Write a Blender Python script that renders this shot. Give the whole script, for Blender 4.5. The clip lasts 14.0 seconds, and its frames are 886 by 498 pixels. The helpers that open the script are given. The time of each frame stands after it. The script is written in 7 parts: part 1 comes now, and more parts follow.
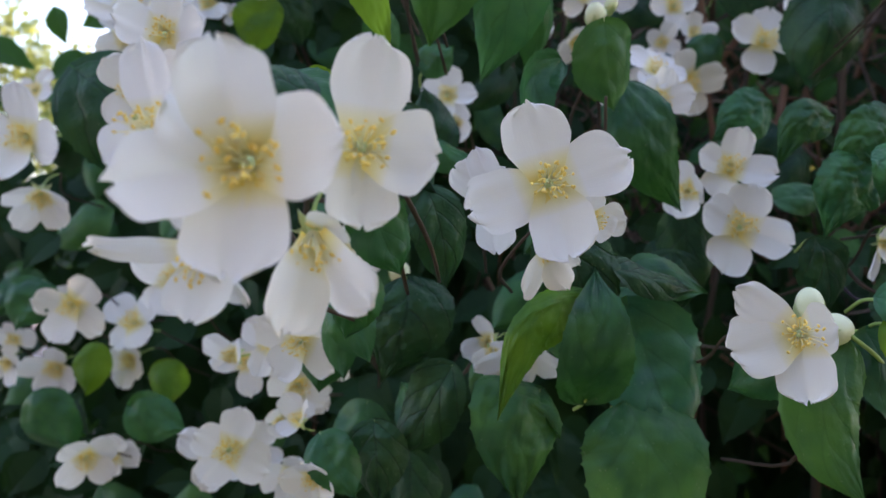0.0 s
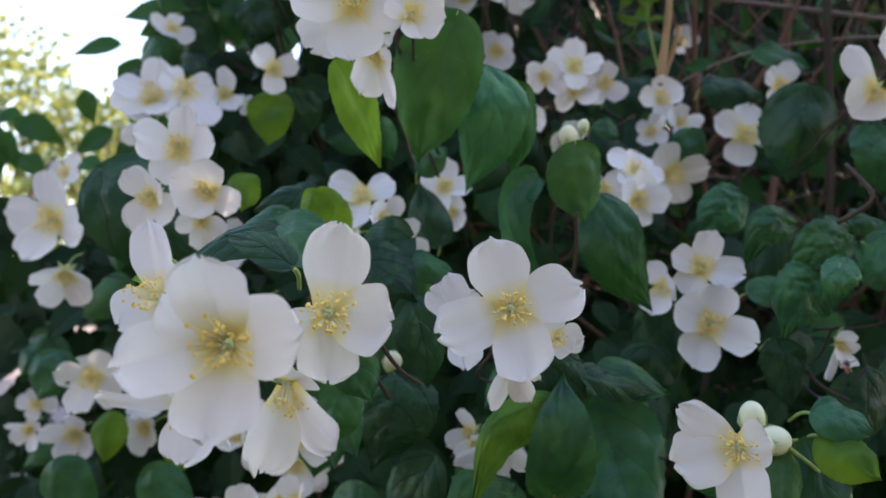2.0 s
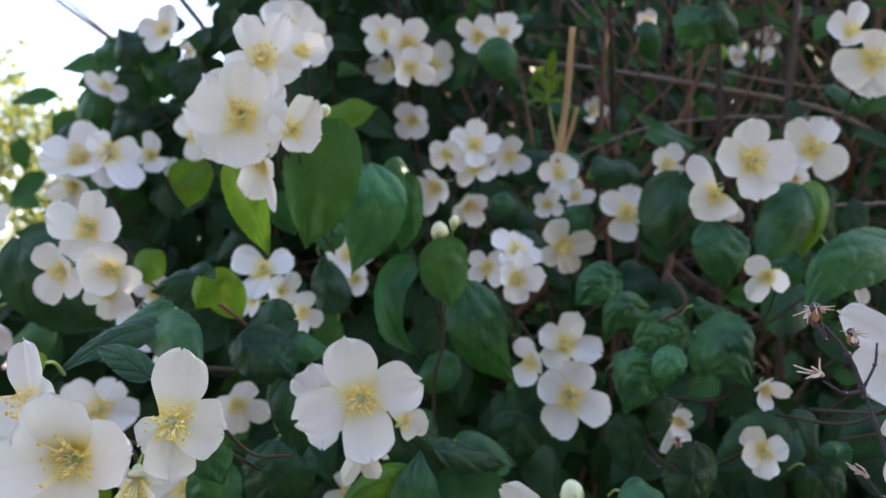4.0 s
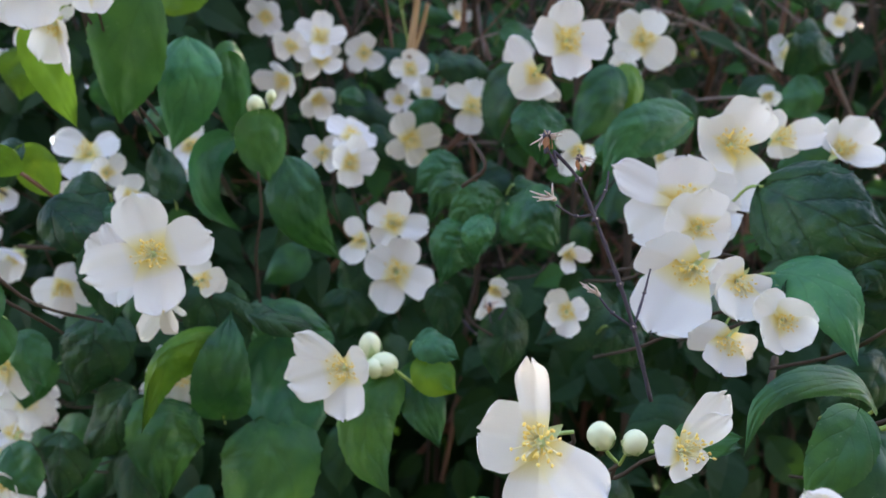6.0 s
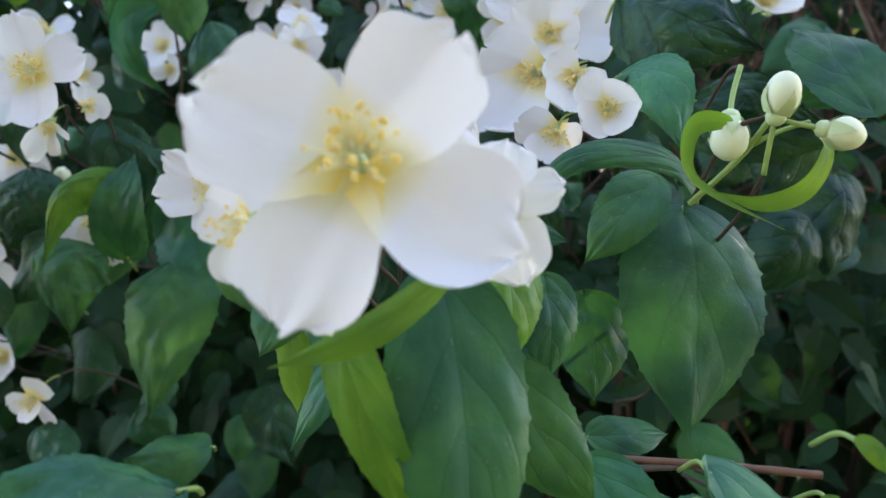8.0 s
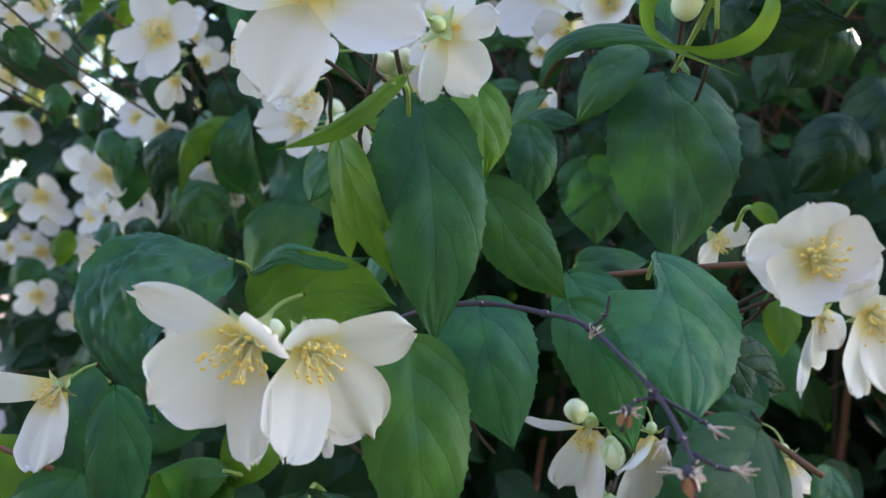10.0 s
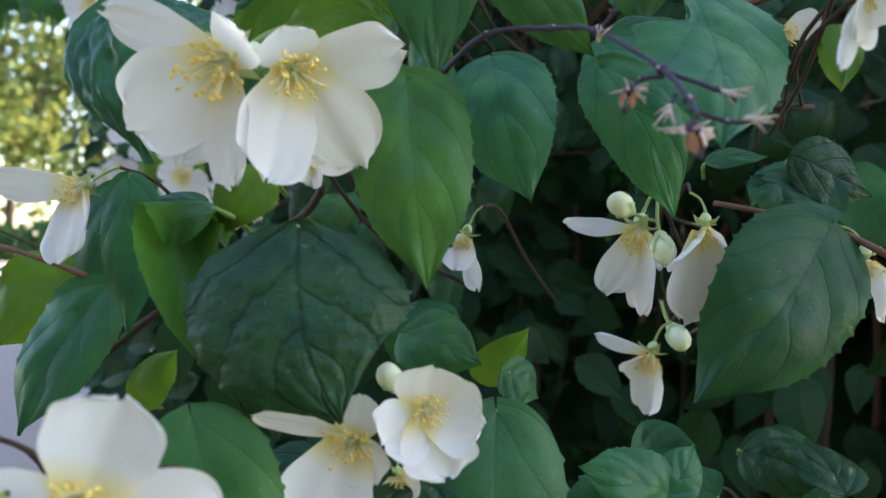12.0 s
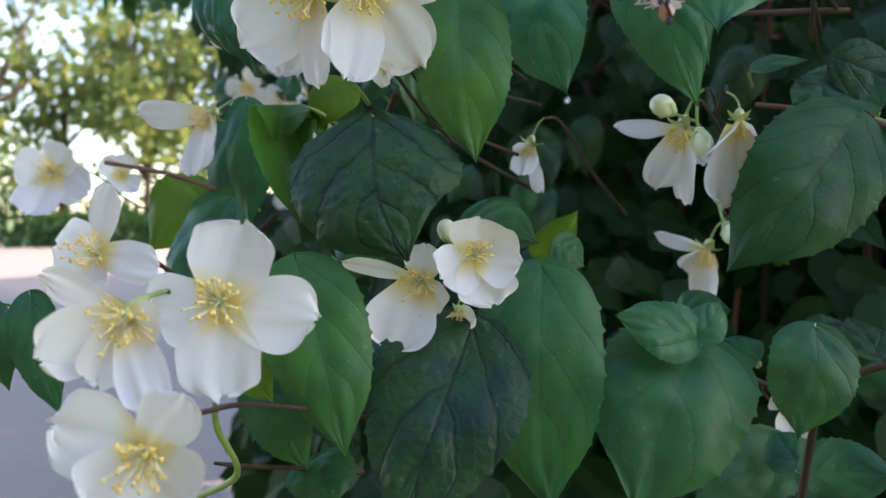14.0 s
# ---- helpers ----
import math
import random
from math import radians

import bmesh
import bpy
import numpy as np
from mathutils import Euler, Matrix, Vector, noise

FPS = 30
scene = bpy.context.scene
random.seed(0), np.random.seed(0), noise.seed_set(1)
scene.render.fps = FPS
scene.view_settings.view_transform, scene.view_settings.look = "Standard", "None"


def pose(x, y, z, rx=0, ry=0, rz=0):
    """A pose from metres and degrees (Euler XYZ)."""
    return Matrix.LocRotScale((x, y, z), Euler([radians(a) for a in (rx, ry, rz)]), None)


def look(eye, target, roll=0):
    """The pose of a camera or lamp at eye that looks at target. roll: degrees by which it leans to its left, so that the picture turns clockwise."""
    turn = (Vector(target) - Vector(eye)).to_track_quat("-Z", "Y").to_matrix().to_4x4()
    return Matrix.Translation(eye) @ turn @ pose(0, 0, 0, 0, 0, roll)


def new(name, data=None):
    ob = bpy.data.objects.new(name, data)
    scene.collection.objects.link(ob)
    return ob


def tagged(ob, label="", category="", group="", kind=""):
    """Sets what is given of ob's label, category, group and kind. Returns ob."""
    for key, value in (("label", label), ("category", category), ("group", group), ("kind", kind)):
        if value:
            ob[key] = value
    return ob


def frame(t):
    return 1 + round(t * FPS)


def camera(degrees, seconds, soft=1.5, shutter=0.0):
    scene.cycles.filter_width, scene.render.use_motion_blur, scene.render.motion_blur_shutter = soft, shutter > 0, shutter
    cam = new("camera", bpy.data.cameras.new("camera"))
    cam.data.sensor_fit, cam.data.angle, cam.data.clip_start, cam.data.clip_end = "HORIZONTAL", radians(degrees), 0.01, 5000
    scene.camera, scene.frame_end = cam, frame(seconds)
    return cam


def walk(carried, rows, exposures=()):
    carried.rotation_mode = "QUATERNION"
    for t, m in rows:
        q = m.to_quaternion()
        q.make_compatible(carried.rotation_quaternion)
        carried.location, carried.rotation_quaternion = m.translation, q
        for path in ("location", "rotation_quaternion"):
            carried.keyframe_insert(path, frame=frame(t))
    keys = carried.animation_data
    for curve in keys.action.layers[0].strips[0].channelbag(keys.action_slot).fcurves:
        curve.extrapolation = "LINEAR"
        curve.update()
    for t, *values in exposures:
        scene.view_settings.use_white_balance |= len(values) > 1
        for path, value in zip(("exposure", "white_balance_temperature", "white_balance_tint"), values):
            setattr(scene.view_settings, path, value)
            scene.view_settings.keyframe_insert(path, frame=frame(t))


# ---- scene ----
# camera: held by hand, close to a flowering shrub
cam = camera(56.36, 14.0)
cam.data.dof.use_dof = True
cam.data.dof.focus_distance = 0.242
cam.data.dof.aperture_fstop = 18.0
PATH = [
    (0.0, pose(0.03330, 0.08001, 1.42400, 92.326, -3.821, -3.610)),
    (0.5, pose(0.03598, 0.07471, 1.42995, 92.864, -3.775, -2.136)),
    (1.0, pose(0.03980, 0.06654, 1.43657, 93.650, -3.859, -1.681)),
    (1.5, pose(0.03984, 0.05752, 1.44325, 94.388, -4.084, -1.796)),
    (2.0, pose(0.04564, 0.04603, 1.44984, 95.101, -4.385, -2.162)),
    (2.5, pose(0.05677, 0.03320, 1.45695, 95.680, -4.786, -2.959)),
    (3.0, pose(0.06467, 0.02033, 1.46609, 96.378, -5.114, -3.830)),
    (3.2, pose(0.06779, 0.01583, 1.46868, 96.639, -5.202, -4.166)),
    (5.3, pose(0.10139, -0.02865, 1.48801, 97.114, -5.396, -8.429)),
    (5.5, pose(0.10696, -0.02969, 1.48110, 95.914, -5.111, -9.251)),
    (6.0, pose(0.12949, -0.01813, 1.45075, 92.924, -4.569, -11.175)),
    (6.5, pose(0.16573, -0.00300, 1.42419, 90.549, -4.500, -11.560)),
    (7.0, pose(0.18554, -0.02527, 1.40771, 90.299, -4.871, -10.210)),
    (7.2, pose(0.19460, -0.02280, 1.40128, 90.710, -5.250, -9.445)),
    (9.3, pose(0.26996, -0.06421, 1.35637, 94.127, -5.024, 3.915)),
    (9.5, pose(0.27307, -0.07253, 1.34911, 93.871, -4.806, 4.748)),
    (10.0, pose(0.27855, -0.07807, 1.33444, 92.873, -4.254, 5.970)),
    (10.5, pose(0.28580, -0.06958, 1.31982, 92.157, -3.717, 7.224)),
    (11.0, pose(0.29319, -0.05117, 1.30296, 91.243, -3.027, 9.654)),
    (11.5, pose(0.29542, -0.04767, 1.28941, 90.284, -2.268, 11.870)),
    (12.0, pose(0.30421, -0.05514, 1.27979, 90.019, -2.056, 13.434)),
    (12.5, pose(0.31191, -0.06510, 1.27258, 89.869, -1.425, 15.208)),
    (13.0, pose(0.32164, -0.07142, 1.26537, 88.984, -0.715, 17.914)),
    (13.5, pose(0.32859, -0.08551, 1.26022, 88.685, -0.445, 19.874)),
    (14.0, pose(0.33414, -0.09420, 1.25415, 88.100, 0.000, 21.527)),
]
EXPOSURES = [(0.0, 2.36, 7410, 24), (1.5, 2.26, 7310, 24), (3.0, 2.37, 7360, 23), (5.5, 2.6, 7820, 20), (6.2, 2.82, 7420, 21), (7.2, 2.97, 7170, 19), (9.3, 2.42, 7070, 19), (10.5, 2.53, 7140, 17), (12.0, 2.48, 7020, 15), (14.0, 2.3, 7030, 19)]
walk(cam, PATH, EXPOSURES)

# sky and sun: open shade, the sun stands beyond the shrub
SUN_AZIMUTH, SUN_ELEVATION = radians(56), radians(29)   # azimuth from +y towards +x
world = bpy.data.worlds.new("sky")
scene.world = world
world.use_nodes = True
wn = world.node_tree
sky = wn.nodes.new("ShaderNodeTexSky")
sky.sky_type, sky.sun_disc = "NISHITA", False
sky.sun_elevation, sky.sun_rotation = SUN_ELEVATION, SUN_AZIMUTH
wn.links.new(sky.outputs[0], wn.nodes["Background"].inputs[0])
wn.nodes["Background"].inputs[1].default_value = 0.15
sun = new("sun", bpy.data.lights.new("sun", "SUN"))
sun.data.energy, sun.data.angle, sun.data.color = 4.0, radians(0.6), (1.0, 0.94, 0.84)
sun_way = Vector((math.sin(SUN_AZIMUTH) * math.cos(SUN_ELEVATION), math.cos(SUN_AZIMUTH) * math.cos(SUN_ELEVATION), math.sin(SUN_ELEVATION)))
sun.matrix_world = look(sun_way * 30, (0, 0, 0))


# ---- materials ----
def material(name):
    m = bpy.data.materials.new(name)
    m.use_nodes = True
    m.node_tree.nodes.clear()
    return m, m.node_tree


def node(tree, kind, ins=(), operation="", blend_type="", feature=""):
    n = tree.nodes.new(kind)
    if operation:
        n.operation = operation
    if blend_type:
        n.data_type, n.blend_type = "RGBA", blend_type
    if feature:
        n.feature = feature
    for key, value in dict(ins).items():
        if isinstance(value, bpy.types.NodeSocket):
            tree.links.new(value, n.inputs[key])
        elif n.inputs[key].type == "RGBA":
            n.inputs[key].default_value = (*value, 1.0)
        else:
            n.inputs[key].default_value = value
    return n


def maths(tree, op, a, b=0.0):
    return node(tree, "ShaderNodeMath", {0: a, 1: b}, operation=op).outputs[0]


def ramp(tree, value, stops):
    r = node(tree, "ShaderNodeValToRGB", {0: value})
    e = r.color_ramp.elements
    while len(e) < len(stops):
        e.new(0.5)
    for slot, (at, colour) in zip(e, stops):
        slot.position, slot.color = at, (*colour, 1.0)
    return r.outputs[0]


def mixed(tree, factor, a, b, blend="MIX"):
    n = node(tree, "ShaderNodeMix", blend_type=blend)
    for key, value in ((0, factor), (6, a), (7, b)):
        if isinstance(value, bpy.types.NodeSocket):
            tree.links.new(value, n.inputs[key])
        else:
            n.inputs[key].default_value = value if key == 0 else (*value, 1.0)
    return n.outputs[2]


def thin_sheet(tree, colour, through_colour, share, rough, normal=None, gloss=0.5):
    """A sheet that light partly passes through: a petal or a leaf."""
    front = node(tree, "ShaderNodeBsdfPrincipled", {"Base Color": colour, "Roughness": rough, "Specular IOR Level": gloss})
    back = node(tree, "ShaderNodeBsdfTranslucent", {"Color": through_colour})
    if normal is not None:
        tree.links.new(normal, front.inputs["Normal"])
    both = node(tree, "ShaderNodeMixShader", {0: share, 1: front.outputs[0], 2: back.outputs[0]})
    tree.links.new(both.outputs[0], node(tree, "ShaderNodeOutputMaterial").inputs[0])


def petal_material():
    m, t = material("petal")
    uv = node(t, "ShaderNodeSeparateXYZ", {0: node(t, "ShaderNodeUVMap").outputs[0]})
    along, across = uv.outputs[0], uv.outputs[1]
    place = node(t, "ShaderNodeCombineXYZ", {0: maths(t, "MULTIPLY", along, 1.5), 1: maths(t, "MULTIPLY", across, 22.0)}).outputs[0]
    veins = node(t, "ShaderNodeTexNoise", {"Vector": place, "Scale": 1.6, "Detail": 3.0}).outputs[0]
    blot = node(t, "ShaderNodeTexNoise", {"Vector": node(t, "ShaderNodeTexCoord").outputs["Object"], "Scale": 4.0, "Detail": 4.0}).outputs[0]
    chance = node(t, "ShaderNodeObjectInfo").outputs["Random"]
    white = mixed(t, chance, (0.90, 0.91, 0.93), (0.90, 0.885, 0.83))
    white = mixed(t, maths(t, "MULTIPLY", blot, 0.22), white, (0.82, 0.82, 0.79))
    throat = ramp(t, along, [(0.0, (0.97, 0.76, 0.20)), (0.16, (0.98, 0.91, 0.56)), (0.36, (1.0, 1.0, 1.0))])
    colour = mixed(t, 1.0, white, throat, "MULTIPLY")
    bump = node(t, "ShaderNodeBump", {"Height": veins, "Strength": 0.10, "Distance": 0.002})
    thin_sheet(t, colour, colour, 0.34, 0.55, bump.outputs[0], 0.3)
    return m


def leaf_material(name, dark, light, glow, share, rough, puff, deep=0.28, gloss=0.28):
    m, t = material(name)
    uv = node(t, "ShaderNodeSeparateXYZ", {0: node(t, "ShaderNodeUVMap").outputs[0]})
    along = uv.outputs[0]
    side = maths(t, "MULTIPLY", maths(t, "ABSOLUTE", maths(t, "SUBTRACT", uv.outputs[1], 0.5)), 2.0)
    coords = node(t, "ShaderNodeTexCoord").outputs["Object"]
    wobble = node(t, "ShaderNodeTexNoise", {"Vector": coords, "Scale": 55.0, "Detail": 3.0}).outputs[0]
    halves = maths(t, "MULTIPLY", maths(t, "GREATER_THAN", uv.outputs[1], 0.5), 0.3)
    rise = maths(t, "SUBTRACT", maths(t, "MULTIPLY", along, 3.2), maths(t, "MULTIPLY", maths(t, "POWER", side, 1.2), 1.5))
    wave = maths(t, "ADD", maths(t, "ADD", rise, halves), maths(t, "MULTIPLY", maths(t, "SUBTRACT", wobble, 0.5), 0.75))
    lateral = maths(t, "PINGPONG", wave, 0.5)
    middle = maths(t, "MULTIPLY", side, 20.0)
    near = maths(t, "MINIMUM", maths(t, "MINIMUM", maths(t, "MULTIPLY", lateral, 13.0), middle), 1.0)
    broad = maths(t, "MINIMUM", maths(t, "MULTIPLY", lateral, 2.0), maths(t, "MULTIPLY", side, 2.5))
    cells = node(t, "ShaderNodeTexVoronoi", {"Vector": coords, "Scale": 260.0}, feature="DISTANCE_TO_EDGE").outputs[0]
    net = node(t, "ShaderNodeTexVoronoi", {"Vector": coords, "Scale": 620.0}, feature="DISTANCE_TO_EDGE").outputs[0]
    relief = maths(t, "ADD", maths(t, "ADD", maths(t, "MULTIPLY", near, 0.07 + 0.2 * deep), maths(t, "MULTIPLY", broad, 0.28)), maths(t, "MULTIPLY", cells, puff))
    relief = maths(t, "ADD", relief, maths(t, "MULTIPLY", net, 0.12))
    blot = node(t, "ShaderNodeTexNoise", {"Vector": coords, "Scale": 80.0, "Detail": 4.0}).outputs[0]
    chance = node(t, "ShaderNodeObjectInfo").outputs["Random"]
    colour = mixed(t, chance, dark, light)
    patch = ramp(t, blot, [(0.36, (0, 0, 0)), (0.66, (1, 1, 1))])
    colour = mixed(t, maths(t, "MULTIPLY", patch, 0.75), colour, (light[0] * 2.1, light[1] * 1.5, light[2]))
    vein = mixed(t, 0.85, dark, (0.002, 0.010, 0.006))
    colour = mixed(t, maths(t, "MULTIPLY", maths(t, "SUBTRACT", 1.0, near), 0.6 * deep), colour, vein)
    specks = node(t, "ShaderNodeTexNoise", {"Vector": coords, "Scale": 900.0, "Detail": 0.0}).outputs[0]
    colour = mixed(t, maths(t, "MULTIPLY", maths(t, "GREATER_THAN", specks, 0.81), 0.13), colour, (0.45, 0.48, 0.35))
    bump = node(t, "ShaderNodeBump", {"Height": relief, "Strength": 0.30 + 0.4 * deep, "Distance": 0.0012})
    broad_wear = node(t, "ShaderNodeTexNoise", {"Vector": coords, "Scale": 120.0, "Detail": 3.0}).outputs[0]
    worn = maths(t, "ADD", rough - 0.10, maths(t, "MULTIPLY", broad_wear, 0.2))
    thin_sheet(t, colour, glow, share, worn, bump.outputs[0], gloss)
    return m


def plain(name, a, b, scale, rough, bump=0.2, stretch=(1, 1, 1)):
    m, t = material(name)
    where = node(t, "ShaderNodeMapping", {0: node(t, "ShaderNodeTexCoord").outputs["Object"], 3: stretch}).outputs[0]
    fine = node(t, "ShaderNodeTexNoise", {"Vector": where, "Scale": scale, "Detail": 6.0, "Roughness": 0.65}).outputs[0]
    broad = node(t, "ShaderNodeTexNoise", {"Vector": where, "Scale": scale * 0.13, "Detail": 3.0}).outputs[0]
    colour = mixed(t, maths(t, "ADD", maths(t, "MULTIPLY", fine, 0.6), maths(t, "MULTIPLY", broad, 0.4)), a, b)
    bumped = node(t, "ShaderNodeBump", {"Height": fine, "Strength": bump, "Distance": 0.3 / scale})
    front = node(t, "ShaderNodeBsdfPrincipled", {"Base Color": colour, "Roughness": rough, "Normal": bumped.outputs[0]})
    t.links.new(front.outputs[0], node(t, "ShaderNodeOutputMaterial").inputs[0])
    return m


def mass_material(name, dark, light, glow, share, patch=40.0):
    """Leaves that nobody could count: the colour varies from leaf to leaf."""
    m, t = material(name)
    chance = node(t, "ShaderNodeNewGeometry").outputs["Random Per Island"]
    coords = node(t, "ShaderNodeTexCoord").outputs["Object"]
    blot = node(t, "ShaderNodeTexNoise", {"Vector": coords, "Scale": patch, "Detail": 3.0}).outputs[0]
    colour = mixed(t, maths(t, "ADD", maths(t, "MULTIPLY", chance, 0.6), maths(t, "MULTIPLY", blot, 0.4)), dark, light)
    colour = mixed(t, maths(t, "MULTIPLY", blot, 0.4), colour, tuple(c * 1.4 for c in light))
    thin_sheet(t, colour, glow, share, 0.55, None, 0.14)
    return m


PETAL = petal_material()
LEAF = leaf_material("leaf", (0.009, 0.064, 0.036), (0.018, 0.100, 0.041), (0.06, 0.25, 0.03), 0.17, 0.40, 0.2)
YOUNG = leaf_material("young_leaf", (0.034, 0.130, 0.014), (0.056, 0.175, 0.017), (0.30, 0.50, 0.04), 0.48, 0.45, 0.2)
DARK = leaf_material("old_leaf", (0.005, 0.035, 0.023), (0.011, 0.055, 0.026), (0.05, 0.16, 0.03), 0.12, 0.39, 0.6, 1.0, 0.22)
FRESH = leaf_material("fresh_leaf", (0.014, 0.082, 0.032), (0.025, 0.116, 0.035), (0.11, 0.32, 0.05), 0.17, 0.42, 0.2)
# bluish leaf; sky sheen is put into the colour as extra blue
COOL_SHEEN = leaf_material("sky_sheen_leaf", (0.010, 0.082, 0.045), (0.018, 0.112, 0.052), (0.08, 0.32, 0.07), 0.14, 0.38, 0.2, 0.35)
LIME = leaf_material("lime_leaf", (0.034, 0.130, 0.016), (0.056, 0.175, 0.020), (0.20, 0.40, 0.03), 0.20, 0.42, 0.2)
SPRING = leaf_material("spring_leaf", (0.021, 0.100, 0.026), (0.032, 0.130, 0.030), (0.14, 0.36, 0.04), 0.20, 0.40, 0.2)
# brighter copy of the tone above for sky-lit leaves; light painted in
TEAL_LIT = leaf_material("sky_lit_leaf", (0.016, 0.112, 0.060), (0.026, 0.148, 0.070), (0.10, 0.36, 0.08), 0.15, 0.38, 0.2, 0.35)
DEEP = leaf_material("deep_leaf", (0.006, 0.048, 0.024), (0.011, 0.068, 0.028), (0.05, 0.20, 0.03), 0.13, 0.40, 0.2, 0.55, 0.2)
TONES = {"deep": DEEP, "spring": SPRING, "teal_lit": TEAL_LIT, "lime": LIME, "cool_sheen": COOL_SHEEN, "fresh": FRESH, "mid": LEAF, "young": YOUNG, "old": DARK}
# leaf colour darkened so that it holds the shade inside the shrub
SHADED_MASS = mass_material("leaf_mass", (0.005, 0.022, 0.010), (0.012, 0.048, 0.015), (0.05, 0.15, 0.02), 0.10)
# broad lighter patches paint sunlit clumps into the crown colour
FAR = mass_material("far_leaves", (0.018, 0.050, 0.022), (0.075, 0.118, 0.036), (0.34, 0.37, 0.10), 0.36, 0.35)
HEDGE = mass_material("hedge_leaf", (0.010, 0.036, 0.016), (0.024, 0.070, 0.024), (0.10, 0.20, 0.04), 0.12, 0.6)
SMALL = mass_material("small_leaf", (0.009, 0.050, 0.018), (0.030, 0.125, 0.028), (0.13, 0.34, 0.04), 0.22)
ANTHER = plain("anther", (0.84, 0.56, 0.09), (0.95, 0.78, 0.28), 900.0, 0.7)
STYLE = plain("style", (0.74, 0.76, 0.44), (0.86, 0.86, 0.62), 500.0, 0.5)
FILAMENT = plain("filament", (0.90, 0.82, 0.46), (0.92, 0.88, 0.68), 500.0, 0.5)
SEPAL = plain("sepal", (0.42, 0.56, 0.24), (0.60, 0.69, 0.40), 300.0, 0.5)
STALK = plain("stalk", (0.20, 0.34, 0.08), (0.34, 0.46, 0.14), 250.0, 0.5)
BUD = plain("bud", (0.64, 0.73, 0.40), (0.84, 0.86, 0.66), 160.0, 0.5)
BARK = plain("bark", (0.026, 0.018, 0.013), (0.085, 0.055, 0.036), 260.0, 0.8, 0.6, (1, 1, 0.25))
CANE = plain("cane", (0.095, 0.042, 0.025), (0.24, 0.118, 0.066), 240.0, 0.7, 0.5, (1, 1, 0.2))
DEAD = plain("dead_wood", (0.018, 0.015, 0.027), (0.088, 0.074, 0.112), 500.0, 0.75, 0.6)
HUSK = plain("husk", (0.42, 0.30, 0.25), (0.74, 0.64, 0.58), 700.0, 0.8, 0.5)
PAVING = plain("paving", (0.19, 0.148, 0.135), (0.28, 0.222, 0.200), 9.0, 0.85, 0.3)
GRASS = plain("grass", (0.05, 0.10, 0.02), (0.11, 0.17, 0.04), 14.0, 0.9, 0.5)
SOIL = plain("soil", (0.03, 0.022, 0.016), (0.09, 0.065, 0.045), 30.0, 0.95, 0.8)
# kept dark so that the added wall bounces little light
WALL_DARK = plain("timber", (0.035, 0.030, 0.026), (0.075, 0.065, 0.055), 14.0, 0.85, 0.4, (6, 6, 0.5))
PALE = plain("pale_cane", (0.17, 0.12, 0.105), (0.36, 0.28, 0.25), 240.0, 0.7, 0.5, (0.2, 1, 1))
SPLIT = plain("split_wood", (0.30, 0.17, 0.075), (0.52, 0.35, 0.19), 420.0, 0.8, 0.6, (1, 1, 0.1))
VALVE = plain("seed_valve", (0.16, 0.055, 0.028), (0.46, 0.22, 0.10), 600.0, 0.8, 0.5)


# ---- building blocks ----
rng = random.Random(7)


def mesh_of(name, verts, faces, mats, uvs=None, slots=None, smooth=True):
    me = bpy.data.meshes.new(name)
    me.from_pydata(verts, [], faces)
    for m in mats:
        me.materials.append(m)
    if uvs is not None:
        layer = me.uv_layers.new(name="UVMap")
        flat = np.array(uvs, dtype=np.float32)[[l.vertex_index for l in me.loops]]
        layer.data.foreach_set("uv", flat.ravel())
    if slots is not None:
        me.polygons.foreach_set("material_index", slots)
    me.polygons.foreach_set("use_smooth", [smooth] * len(me.polygons))
    me.update()
    return me


def part(name, me, parent, label=""):
    ob = new(name, me)
    ob.parent = parent
    return tagged(ob, label=label)


def tube(points, radii, sides=6):
    """Verts and faces of a round stem along points, closed at its ends."""
    points = [Vector(p) for p in points]
    verts, faces = [], []
    side = None
    for i, p in enumerate(points):
        way = (points[min(i + 1, len(points) - 1)] - points[max(i - 1, 0)]).normalized()
        if side is None:
            side = way.orthogonal().normalized()
        side = (side - way * side.dot(way)).normalized()
        up = way.cross(side)
        for k in range(sides):
            a = 2 * math.pi * k / sides
            verts.append(p + radii[i] * (math.cos(a) * side + math.sin(a) * up))
    for i in range(len(points) - 1):
        for k in range(sides):
            k2 = (k + 1) % sides
            faces.append((i * sides + k, i * sides + k2, (i + 1) * sides + k2, (i + 1) * sides + k))
    faces.append(tuple(range(sides))[::-1])
    faces.append(tuple((len(points) - 1) * sides + k for k in range(sides)))
    return verts, faces


def curve_through(knots, steps=6):
    """Points of a smooth line through the knots."""
    k = [Vector(p) for p in knots]
    k = [2 * k[0] - k[1]] + k + [2 * k[-1] - k[-2]]
    out = []
    for i in range(1, len(k) - 2):
        for s in range(steps):
            t = s / steps
            a, b, c, d = k[i - 1 : i + 3]
            out.append(0.5 * (2 * b + (c - a) * t + (2 * a - 5 * b + 4 * c - d) * t * t + (3 * b - a - 3 * c + d) * t ** 3))
    return out + [k[-2]]


def joined(pieces):
    verts, faces = [], []
    for v, f in pieces:
        n = len(verts)
        verts += v
        faces += [tuple(n + i for i in q) for q in f]
    return verts, faces


